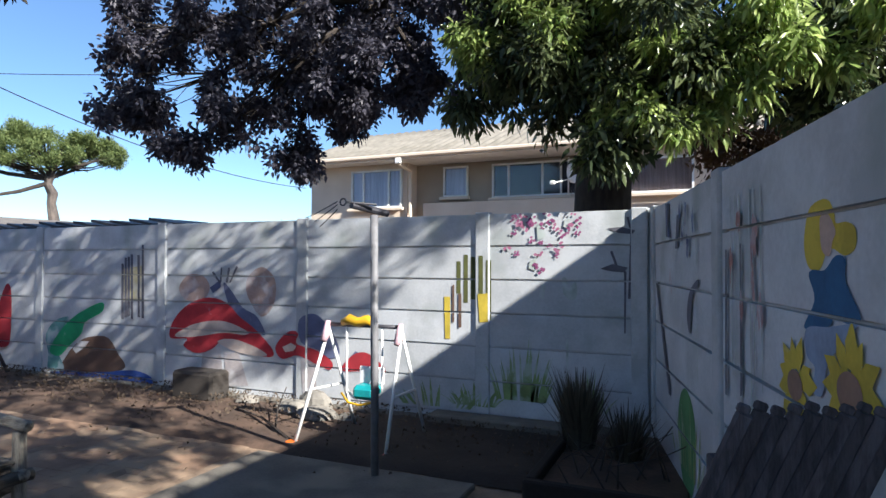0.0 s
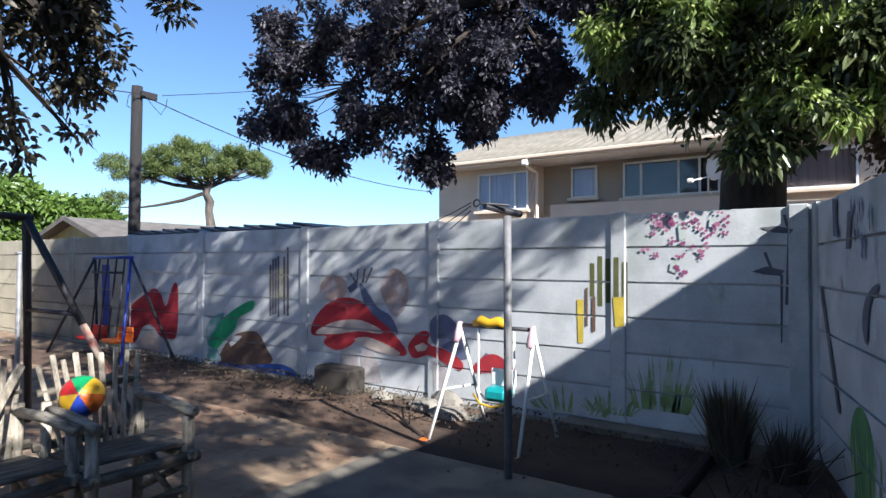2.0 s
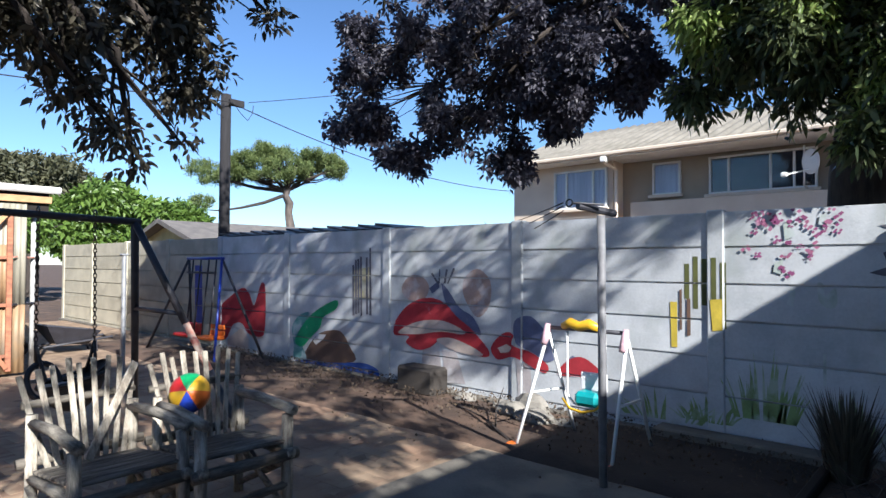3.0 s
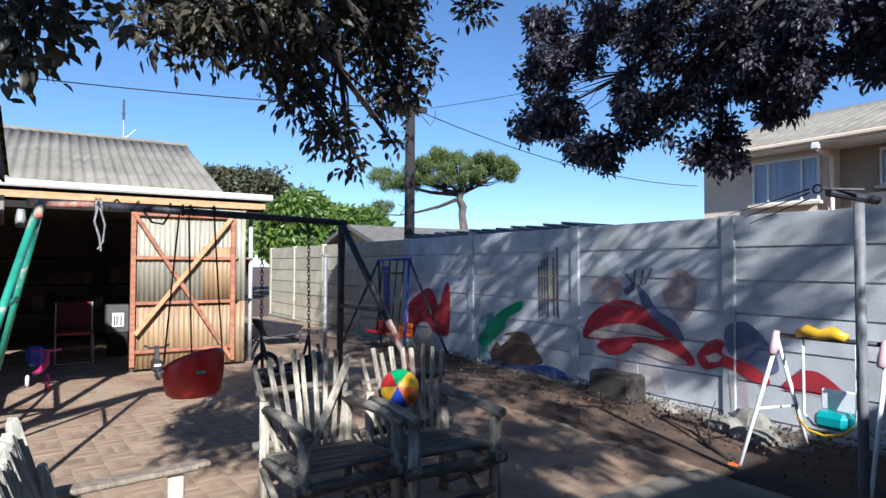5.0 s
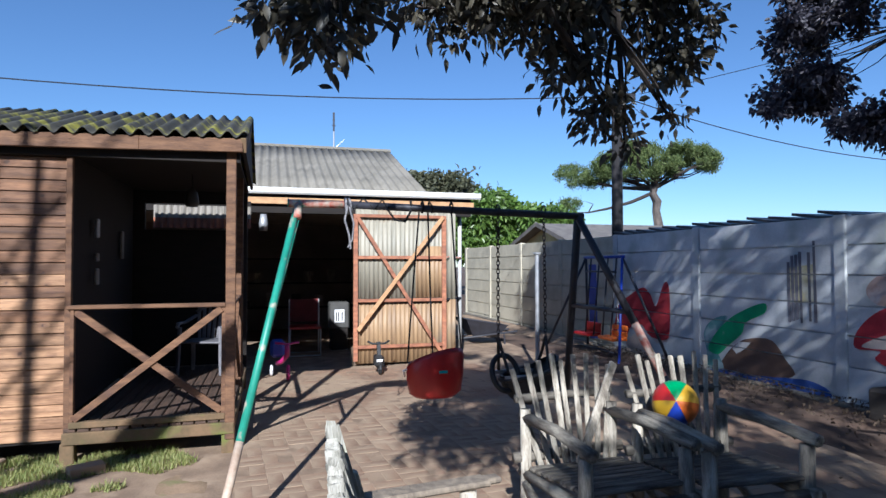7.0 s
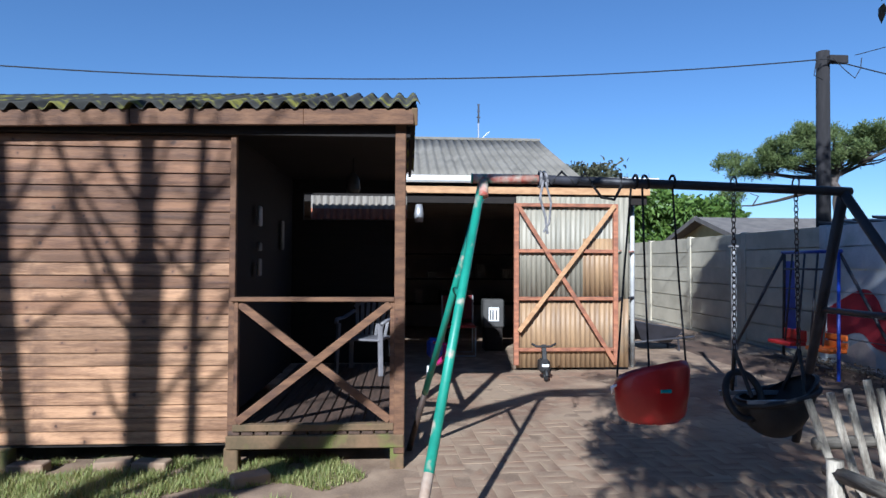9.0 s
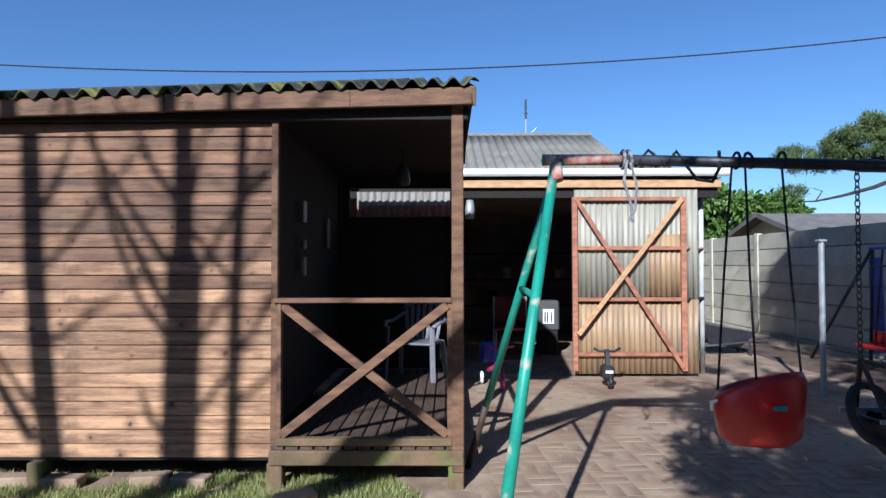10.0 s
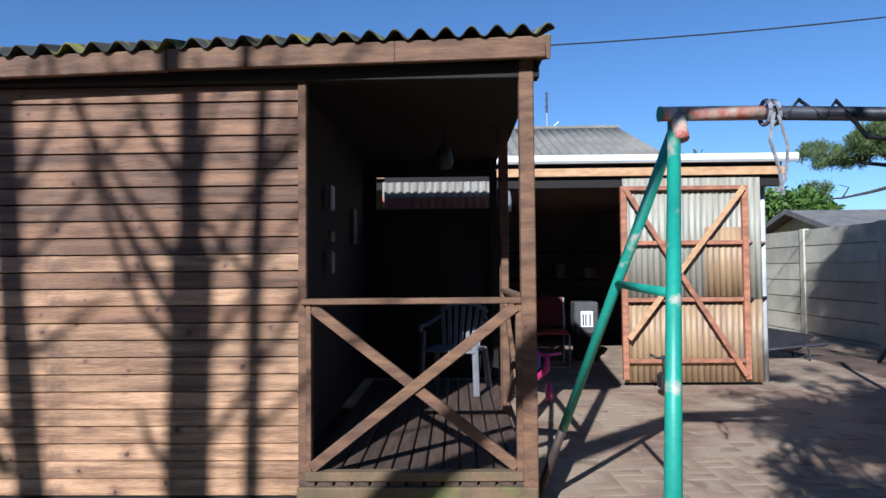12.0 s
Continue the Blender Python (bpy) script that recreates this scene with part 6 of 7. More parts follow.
for y in (2.12, 2.48):
    part("hook", Bag().ring((AXL, y, 1.79), 0.03, 0.005, 12, 6, Matrix.Rotation(math.pi / 2, 4, "X")), DARKMETAL, ts)
gr = thing("grey_rope", (AXL, 1.02, 1.6), "frayed grey rope knotted round the beam with hanging ends", "rope")
part("rope", Bag().ring((AXL, 1.03, 1.79), 0.042, 0.008, 14, 6, Matrix.Rotation(math.pi / 2, 4, "X")).ring((AXL, 1.06, 1.79), 0.042, 0.008, 14, 6, Matrix.Rotation(math.pi / 2 + 0.2, 4, "X"))
     .tube([(AXL + 0.04, 1.04, 1.78), (AXL + 0.05, 1.02, 1.68), (AXL + 0.05, 1.05, 1.58), (AXL + 0.05, 1.06, 1.49)], 0.007, 6).tube([(AXL + 0.05, 1.05, 1.77), (AXL + 0.05, 1.08, 1.66), (AXL + 0.05, 1.07, 1.55), (AXL + 0.05, 1.04, 1.50)], 0.006, 6), GREYROPE, gr)
part("rope", Bag().tube([(AXL + 0.03, 1.08, 1.76), (AXL, 1.15, 1.835), (AXL + 0.03, 1.22, 1.76), (AXL, 1.28, 1.83), (AXL + 0.035, 1.31, 1.76), (AXL + 0.04, 1.36, 1.69), (AXL + 0.04, 1.43, 1.68), (AXL + 0.03, 1.47, 1.75), (AXL, 1.48, 1.83)], 0.008, 6), ROPE, gr, "dark rope looped under the beam")

# ---- small children's swing by the wall ----
ks = thing("toddler_swing", (-2.35, 5.1, 0), "white tubular toddler swing with a yellow canopy and teal seat", "toy swing")
for x in (-2.66, -2.0):
    part("leg", Bag().tube([(x, 5.05, 0.90), (x - 0.14 * (x < -2.3), 4.80, 0.02)], 0.014, 8), WHITE, ks, smooth=True)
    part("leg", Bag().tube([(x, 5.05, 0.90), (x + 0.03, 5.42, 0.02)], 0.014, 8), WHITE, ks, smooth=True)
    part("joint", Bag().tube([(x, 5.04, 0.96), (x - 0.01, 5.03, 0.86), (x - 0.015, 5.0, 0.80)], [0.02, 0.035, 0.026], 8), mat("faded_pink_plastic", (0.62, 0.42, 0.46), (0.5, 0.32, 0.36), 0.6, 20), ks, smooth=True)
part("foot_bar", Bag().tube([(-2.80, 4.80, 0.02), (-2.0, 4.80, 0.02)], 0.014, 8), WHITE, ks, smooth=True)
part("side_bar", Bag().tube([(-2.74, 4.93, 0.42), (-2.64, 5.27, 0.42)], 0.010, 8), WHITE, ks, smooth=True)
part("side_bar", Bag().tube([(-2.0, 4.93, 0.42), (-1.98, 5.27, 0.42)], 0.010, 8), WHITE, ks, smooth=True)
part("foot_cap", Bag().box(-2.87, -2.79, 4.76, 4.84, 0, 0.04, bevel=0.008), ORANGE, ks)
part("foot_cap", Bag().box(-2.02, -1.90, 4.76, 4.84, 0, 0.04, bevel=0.008), REDPLASTIC, ks)
part("top_bar", Bag().tube([(-2.66, 5.05, 0.93), (-2.0, 5.05, 0.93)], 0.016, 8), DARKMETAL, ks, smooth=True)
cnp = Bag()
cnp.tube([(-2.53, 5.05, 0.945), (-2.46, 5.05, 0.975), (-2.38, 5.04, 0.955), (-2.30, 5.05, 0.975), (-2.22, 5.05, 0.95)], [0.028, 0.042, 0.036, 0.042, 0.028], 10, True, 0.1)
part("canopy", cnp, YELLOW, ks, "crumpled yellow cloth", smooth=True)
for x in (-2.49, -2.17):
    part("hanger", Bag().tube([(x, 5.05, 0.92), (x, 5.05, 0.42), (x + 0.06 * (1 if x < -2.3 else -1), 5.05, 0.36), (x + 0.10 * (1 if x < -2.3 else -1), 5.05, 0.35)], 0.009, 8), WHITE, ks, smooth=True)
part("seat", Bag().box(-2.40, -2.20, 4.97, 5.13, 0.36, 0.47, bevel=0.03), TEAL, ks)
part("seat_back", Bag().box(-2.41, -2.19, 5.11, 5.135, 0.46, 0.60, bevel=0.012), WHITEPLASTIC, ks)
part("foot_loop", Bag().tube([(-2.5, 4.99, 0.40), (-2.42, 4.96, 0.34), (-2.32, 4.96, 0.325), (-2.22, 4.97, 0.35), (-2.17, 5.0, 0.40)], 0.009, 8), YELLOW, ks, smooth=True)

# ---- climbing frame swing by the far wall ----
cf = thing("garden_glider", (-9.1, 5.5, 0), "small dark blue metal glider swing with red and orange seats", "toy swing")
for x0, x1 in ((-9.7, -10.45), (-8.65, -8.2)):
    part("leg", Bag().tube([(x0, 5.5, 1.5), (x1, 5.15, 0)], 0.02, 8), BLUE if x0 > -9 else DARKMETAL, cf, smooth=True)
    part("leg", Bag().tube([(x0, 5.5, 1.5), (x1 + 0.25, 5.8, 0)], 0.02, 8), DARKMETAL, cf, smooth=True)
part("top_bar", Bag().tube([(-9.75, 5.5, 1.5), (-8.6, 5.5, 1.5)], 0.022, 8), BLUE, cf, smooth=True)
part("top_bar", Bag().tube([(-9.55, 5.4, 1.28), (-8.65, 5.4, 1.28)], 0.014, 8), DARKMETAL, cf, smooth=True)
for x in (-9.45, -9.2, -8.95, -8.72):
    part("hanger", Bag().tube([(x, 5.45, 1.48), (x - 0.02, 5.35, 0.3)], 0.013, 8), DARKMETAL, cf, smooth=True)
part("seat", Bag().box(-9.7, -9.25, 5.25, 5.5, 0.28, 0.33, bevel=0.01).box(-9.7, -9.25, 5.48, 5.51, 0.33, 0.48, bevel=0.01), REDPLASTIC, cf)
part("seat", Bag().box(-8.85, -8.45, 5.2, 5.45, 0.30, 0.35, bevel=0.01).box(-8.85, -8.45, 5.43, 5.46, 0.35, 0.42, bevel=0.008).box(-8.85, -8.45, 5.43, 5.46, 0.44, 0.51, bevel=0.008), ORANGE, cf)
part("floor_bar", Bag().tube([(-9.7, 5.35, 0.12), (-8.5, 5.3, 0.12)], 0.015, 8), DARKMETAL, cf, smooth=True)

# ---- dark sheet roof behind the mural wall ----
lr = thing("lean_to_roof", (-7.4, 6.4, 1.9), "dark overlapping corrugated sheets just above the garden wall", "roof")
for i in range(13):
    x = -9.86 + i * 0.330
    z = 1.875
    hi, lo = z + 0.075 + 0.008 * math.sin(i * 2.3), z + 0.012
    q = Bag().add([(x, 6.10, hi), (x + 0.39, 6.10, lo), (x + 0.39, 7.0, lo), (x, 7.0, hi), (x, 6.10, hi - 0.03), (x + 0.39, 6.10, lo - 0.03), (x + 0.39, 7.0, lo - 0.03), (x, 7.0, hi - 0.03)],
                  [(0, 1, 2, 3), (7, 6, 5, 4), (0, 4, 5, 1), (1, 5, 6, 2), (2, 6, 7, 3), (3, 7, 4, 0)])
    part("sheet", q, DARKMETAL, lr)
part("beam", Bag().box(-9.5, -5.1, 6.15, 6.21, 1.78, 1.866, bevel=0.004), DARKWOOD_SHADED, lr)

# ---- wires ----
def wire(a, b, sag, r, name, label):
    a, b = Vector(a), Vector(b)
    pts = [a.lerp(b, i / 24) - Vector((0, 0, sag * 4 * (i / 24) * (1 - i / 24))) for i in range(25)]
    return single(name, Bag().tube(pts, r, 5), ROPE, label, "cable")


PT = (-9.7, 6.15, 4.2)
wire(PT, (-9.72, -9.5, 4.2), 0.45, 0.009, "overhead_cable", "black overhead telephone cable sagging above the cabin")
wire(PT, (-9.85, 14.6, 3.45), 0.30, 0.009, "overhead_cable", "black overhead telephone cable running to the flats")
wire((-9.64, 6.5, 4.24), (2.0, 14.0, 6.4), 0.45, 0.006, "overhead_cable", "thin overhead cable running from the pole into the tree")
tpl = Bag().tube([(-9.66, 6.2, 4.2), (-9.6, 6.32, 4.02), (-9.58, 6.45, 3.9), (-9.6, 6.55, 4.05), (-9.62, 6.58, 4.2)], 0.006, 5)
tpl.tube([(-9.7, 6.1, 4.25), (-9.66, 5.95, 4.12), (-9.66, 5.92, 3.95), (-9.68, 6.06, 3.9)], 0.006, 5)
part("looped_cable", tpl, ROPE, tp)
for k, (z, q) in enumerate(((1.81, 3.35), (1.79, 3.15), (1.76, 2.95))):
    wire((-1.98, 4.12, z), (-11.8, 16.0 + k * 0.5, q - 0.6), 0.12, 0.004, "washing_line", "thin washing line stretched over the wall")

# ---- pine ----
pine = thing("umbrella_pine", (-25.4, 17.9, 0), "umbrella pine with a flat spreading crown on a bare leaning trunk", "tree")
FK, ACROSS, INTO = Vector((-27.07, 19.01, 5.26)), Vector((0.58, 0.815, 0)), Vector((-0.815, 0.58, 0))
UPW = Vector((0, 0, 1))
part("trunk", Bag().tube([FK + ACROSS * 0.30 - UPW * 5.4, FK + ACROSS * 0.28 - UPW * 2.2, FK + ACROSS * 0.12 - UPW * 1.2, FK + ACROSS * 0.16 - UPW * 0.75, FK - ACROSS * 0.02 - UPW * 0.35, FK + ACROSS * 0.02],
     [0.30, 0.24, 0.20, 0.205, 0.17, 0.19], 10, True, 0.22, 2), PINEBARK, pine)
PINE = []
rp = random.Random(4)
for i in range(150):
    u = rp.uniform(-1, 1)
    top = 2.0 - 0.35 * abs(u) ** 3 - (0.75 * (u - 0.55) if u > 0.55 else 0) + 0.12 * math.sin(9 * u)
    low = 0.35 + 0.45 * max(0, u + 0.2)
    z = low + (top - low) * rp.random() ** 0.75
    PINE.append((*(FK + ACROSS * (0.15 + 2.75 * u) + INTO * rp.uniform(-1.7, 1.7) * (1 - 0.5 * abs(u)) + UPW * z), rp.uniform(0.12, 0.25)))
for i in range(18):
    PINE.append((*(FK + ACROSS * rp.uniform(-4.6, -2.4) + INTO * rp.uniform(-0.8, 0.8) + UPW * rp.uniform(0.35, 1.15)), rp.uniform(0.16, 0.30)))
for i in range(9):
    PINE.append((*(FK + ACROSS * rp.uniform(-4.7, -2.9) + INTO * rp.uniform(-0.4, 0.4) + UPW * rp.uniform(-1.1, -0.45)), rp.uniform(0.10, 0.20)))
limbs = Bag()
for a, z1, z2, q in ((-3.4, 0.05, 0.5, 0.09), (-2.0, 0.25, 0.6, 0.09), (-1.2, 0.5, 1.1, 0.08), (0.5, 0.5, 1.3, 0.10), (1.3, 0.35, 1.0, 0.08), (2.2, 0.4, 1.2, 0.06), (-0.2, 0.7, 1.6, 0.07)):
    limbs.tube([FK - UPW * 0.1, FK + ACROSS * a * 0.45 + UPW * z1 + INTO * 0.15, FK + ACROSS * a * 0.75 + UPW * (z1 + z2) * 0.5, FK + ACROSS * a + UPW * z2], [q * 1.3, q, q * 0.75, q * 0.4], 7, True, 0.15, 3)
for q in PINE[:150:4]:
    c = Vector(q[:3])
    m = FK.lerp(c, 0.6) + UPW * rp.uniform(-0.15, 0.1)
    limbs.tube([FK.lerp(c, 0.3) + UPW * 0.1, m, c], [0.05, 0.035, 0.012], 5)
limbs.tube([FK + ACROSS * 0.05 - UPW * 0.25, FK - ACROSS * 1.1 - UPW * 0.72, FK - ACROSS * 2.2 - UPW * 1.0, FK - ACROSS * 3.2 - UPW * 1.18, FK - ACROSS * 4.0 - UPW * 1.15], [0.10, 0.085, 0.065, 0.04, 0.02], 7)
limbs.tube([FK - ACROSS * 3.2 - UPW * 1.18, FK - ACROSS * 2.95 - UPW * 0.75, FK - ACROSS * 3.3 - UPW * 0.6], [0.035, 0.03, 0.015], 5)
part("limb", limbs, BARK, pine)
leaves("crown", PINE, 64000, 0.13, NEEDLE, pine, 12, 0.16, -0.7, 0.2, 12)

# ---- bungalow behind ----
bg = thing("bungalow", (-22, 12, 0), "cream bungalow with a tiled gable roof beyond the wall", "house")
part("wall", Bag().box(-24.4, -18.9, 10.0, 17.5, 0, 2.0).add([(-24.4, 10.0, 2.0), (-18.9, 10.0, 2.0), (-21.6, 10.0, 2.78), (-24.4, 10.2, 2.0), (-18.9, 10.2, 2.0), (-21.6, 10.2, 2.78)], [(0, 1, 2), (3, 5, 4), (0, 2, 5, 3), (1, 4, 5, 2)]), WALLYELLOW, bg)
part("roof", Bag().add([(-18.5, 9.6, 1.95), (-18.5, 17.8, 1.95), (-21.6, 17.8, 2.9), (-21.6, 9.6, 2.9), (-24.8, 9.6, 1.95), (-24.8, 17.8, 1.95),
     (-18.5, 9.6, 1.87), (-18.5, 17.8, 1.87), (-21.6, 17.8, 2.82), (-21.6, 9.6, 2.82), (-24.8, 9.6, 1.87), (-24.8, 17.8, 1.87)],
     [(0, 1, 2, 3), (3, 2, 5, 4), (6, 9, 8, 7), (9, 10, 11, 8), (0, 3, 9, 6), (3, 4, 10, 9), (0, 6, 7, 1), (4, 5, 11, 10), (1, 7, 8, 2), (2, 8, 11, 5)]), TILE, bg)
part("barge_board", Bag().bar((-18.4, 9.57, 1.88), (-21.6, 9.57, 2.86), 0.04, 0.16), TILE, bg)
part("barge_board", Bag().bar((-21.6, 9.565, 2.86), (-24.9, 9.565, 1.88), 0.04, 0.16), TILE, bg)


for q in bg.children:
    q.location += Vector((-0.35, 0.68, 0.06))


def bushy(name, label, base, lobes, count, size, material, seed, trunk=0.12, flat=0.4):
    t = thing(name, base, label, "tree")
    top = (base[0], base[1], min(q[2] for q in lobes))
    part("trunk", Bag().tube([base, Vector(base).lerp(Vector(top), 0.6), top], [trunk, trunk * 0.8, trunk * 0.6], 8), BARK, t)
    part("limb", branches(lobes, top, seed, 0.02, 2), BARK, t)
    leaves("crown", lobes, count, size, material, t, seed, 0.14, 0.3, flat)
    return t


rm = random.Random(31)
MAN = [(-17.0 + rm.uniform(-0.6, 0.6), 5.9 + 0.62 * i + rm.uniform(-0.1, 0.1), (2.55, 2.95, 3.05, 2.75, 2.65, 2.45)[i] + rm.uniform(-0.12, 0.12), rm.uniform(0.42, 0.6)) for i in range(6) for _ in range(2)]
MAN += [(-17.2, 6.1 + 0.55 * i, 2.0, 0.55) for i in range(6)]
MAN = [(-0.48 + (x + 0.48) * 1.55, 0.78 + (y - 0.78) * 1.55, 1.42 + (z - 1.42) * 1.55, r * 1.5) for x, y, z, r in MAN]
bushy("broadleaf_tree", "bushy green broad-leaved tree behind the garden wall", (-26.4, 11.0, 0), MAN, 34000, 0.24, LEAF_FAR, 41)
FAR = [(-30 + rm.uniform(-1, 1), 6.9 + 0.75 * i, 4.3 + 0.9 * math.sin(0.6 + i * 0.5) + rm.uniform(-0.2, 0.2), rm.uniform(0.8, 1.1)) for i in range(6) for _ in range(2)]
bushy("olive_tree", "grey-green tree crown beyond the garage", (-30, 8.5, 0), FAR, 14000, 0.22, LEAF_OLIVE, 42, 0.3)
LEFT = [(-30, 11.5, 2.8, 1.0), (-31, 12.6, 2.6, 0.9), (-24, 6.6, 2.6, 0.9)]
bushy("yellow_green_tree", "yellow-green bush beyond the garage", (-30.5, 12, 0), LEFT, 8000, 0.2, LEAF_FAR, 43)
bushy("purple_shrub", "sparse reddish brown shrub in front of the flats", (0.9, 8.6, 0), [(0.5, 8.4, 2.6, 0.4), (1.0, 8.7, 2.9, 0.4), (0.2, 8.6, 2.9, 0.3), (1.4, 8.5, 2.6, 0.35)], 2600, 0.08, LEAF_BROWN, 44, 0.05)
bushy("green_shrub", "light green shrub behind the wall corner", (2.2, 9.2, 0), [(1.7, 9.0, 3.0, 0.45), (2.3, 9.3, 3.3, 0.5), (2.6, 9.0, 2.7, 0.5)], 6000, 0.09, LEAF_LIGHT, 45, 0.06)
for k in range(9):
    x, y = -60 + rm.uniform(-6, 6), -30 + k * 14
    bushy("distant_tree", "distant tree low on the horizon", (x, y, 0), [(x, y, 2.2, 1.6), (x + 1, y + 2, 2.0, 1.4), (x, y - 2, 1.8, 1.3)], 1500, 0.5, LEAF_OLIVE, 50 + k, 0.3)


# ---- plants, stones and clutter by the walls ----
def blades(name, label, cx, cy, n, h, spread, material, seed, w=0.012, kind="plant"):
    r = random.Random(seed)
    b = Bag()
    for i in range(n):
        a, q = r.uniform(0, 6.28), r.random() ** 0.5 * spread
        x, y = cx + q * 0.35 * math.cos(a), cy + q * 0.35 * math.sin(a)
        hh = h * r.uniform(0.55, 1.1)
        lean = q * r.uniform(0.4, 1.0)
        d = Vector((math.cos(a), math.sin(a), 0))
        s = Vector((-d.y, d.x, 0)) * w * 0.5
        p0, p1, p2 = Vector((x, y, 0)), Vector((x, y, hh * 0.6)) + d * lean * 0.35, Vector((x, y, hh)) + d * lean
        b.add([p0 - s, p0 + s, p1 + s * 0.8, p1 - s * 0.8, p2], [(0, 1, 2, 3), (3, 2, 4)])
    return single(name, b, material, label, kind)


blades("spiky_plant", "dark green clump of long strap leaves in the shaded corner", -0.70, 5.35, 420, 0.62, 0.24, LEAF_DARK, 61, 0.022)
blades("spiky_plant", "dark green clump of long strap leaves in the shaded corner", -0.36, 5.2, 220, 0.42, 0.24, LEAF_DARK, 62, 0.02)
pot = thing("planter_box", (-0.35, 4.55, 0), "low dark timber planter with dry stems", "planter")
part("box", Bag().box(-0.85, 0.05, 4.35, 4.41, 0, 0.16, bevel=0.01).box(-0.85, -0.79, 4.41, 5.5, 0, 0.16, bevel=0.01), DARKWOOD_SHADED, pot)
part("soil", Bag().box(-0.79, 0.05, 4.41, 5.8, 0, 0.10, bevel=0.01), SOIL, pot)
st = Bag()
for i in range(14):
    x, y = rnd.uniform(-0.6, -0.05), rnd.uniform(4.5, 4.9)
    st.tube([(x, y, 0.08), (x + rnd.uniform(-0.12, 0.12), y - 0.05, 0.25), (x + rnd.uniform(-0.25, 0.25), y - rnd.uniform(0, 0.2), rnd.uniform(0.3, 0.5))], [0.006, 0.005, 0.003], 4)
part("stem", st, BARK, pot)["kind"] = "stuff"
for i, (x, y, sx, sy, sz) in enumerate(((-3.42, 5.6, 0.16, 0.14, 0.10), (-3.10, 5.52, 0.22, 0.16, 0.09), (-3.28, 5.75, 0.2, 0.1, 0.15), (-2.83, 5.6, 0.12, 0.1, 0.05), (-3.62, 5.75, 0.1, 0.1, 0.07), (-4.1, 5.75, 0.14, 0.1, 0.07))):
    single("stone", Bag().ball((x, y, sz * 0.5), 1.0, 9, 6, (sx, sy, sz * 0.9), 0.16, i), STONE, "rough grey flat stone at the foot of the wall", "stone", "stones by the wall")
single("stone_block", Bag().box(-5.0, -4.45, 5.62, 5.9, 0, 0.30, bevel=0.03), mat("dark_block", (0.050, 0.042, 0.036), (0.028, 0.024, 0.021), 0.9, 4, bump=0.5), "dark rough block against the wall", "block")
single("fallen_branch", Bag().tube([(-2.9, 4.85, 0.03), (-3.15, 5.0, 0.05), (-3.45, 5.2, 0.06), (-3.75, 5.25, 0.1)], [0.012, 0.012, 0.01, 0.006], 6).tube([(-3.15, 5.0, 0.05), (-3.4, 5.35, 0.12), (-3.5, 5.6, 0.25)], [0.009, 0.007, 0.004], 5), BARK, "thin dark fallen branch on the soil", "branch")
single("wall_kerb", Bag().box(-2.1, -0.5, 5.72, 5.93, 0, 0.11, bevel=0.015), SLAB, "low concrete kerb along the wall", "kerb")
wb = thing("wheelbarrow", (-11.0, 4.15, 0), "dark upturned wheelbarrow on the paving before the far wall", "wheelbarrow")
tray = Bag()
rim = [(-0.28, -0.42), (0.28, -0.36), (0.24, 0.42), (-0.24, 0.40)]
base = [(-0.14, -0.22), (0.14, -0.20), (0.13, 0.26), (-0.13, 0.25)]
tray.add([(-11.0 + x, 4.15 + y, 0.40 - 0.16 * y) for x, y in rim] + [(-11.0 + x, 4.15 + y, 0.14 - 0.10 * y) for x, y in base]
         + [(-11.0 + 0.94 * x, 4.15 + 0.94 * y, 0.402 - 0.16 * y) for x, y in rim] + [(-11.0 + x, 4.15 + y, 0.17 - 0.10 * y) for x, y in base],
         [(i, (i + 1) % 4, 4 + (i + 1) % 4, 4 + i) for i in range(4)] + [(7, 6, 5, 4)] + [(8 + (i + 1) % 4, 8 + i, 12 + i, 12 + (i + 1) % 4) for i in range(4)] + [(12, 13, 14, 15)]
         + [((i + 1) % 4, i, 8 + i, 8 + (i + 1) % 4) for i in range(4)])
part("tray", tray, DARKMETAL, wb)
for x in (-11.2, -10.8):
    part("handle", Bag().tube([(x, 4.75, 0.22), (x, 4.1, 0.16), (x * 0.5 - 5.5, 3.55, 0.10)], 0.018, 6), DARKMETAL, wb)
    part("leg", Bag().tube([(x, 4.5, 0.2), (x, 4.52, 0.0)], 0.016, 6), DARKMETAL, wb)
part("wheel", Bag().ring((-11.0, 3.5, 0.13), 0.10, 0.03, 18, 8, Matrix.Rotation(math.pi / 2, 4, "Y")), BLACK, wb, smooth=True)
gb = thing("leaf_debris", (-10, 5.2, 0), "low heap of pale gravel at the foot of the far wall", "debris")
part("heap", sheet(-14.5, -10.2, 5.3, 5.95, 0.05, 0.1, 0.03), SAND, gb, smooth=True)

# litter and twigs under the trees
lit = Bag()
for i in range(3600):
    x, y = rnd.uniform(-9.5, -0.6), 5.95 - abs(rnd.gauss(0, 0.55))
    z = 0.075 if y > 4.6 else 0.012
    a, q = rnd.uniform(0, 6.28), rnd.uniform(0.008, 0.02)
    c, s_ = math.cos(a) * q, math.sin(a) * q
    lit.add([(x - c, y - s_, z + rnd.uniform(0, 0.03)), (x + s_ * 0.4, y - c * 0.4, z + rnd.uniform(0, 0.04)), (x + c, y + s_, z + rnd.uniform(0, 0.03)), (x - s_ * 0.4, y + c * 0.4, z + 0.01)], [(0, 1, 2, 3)])
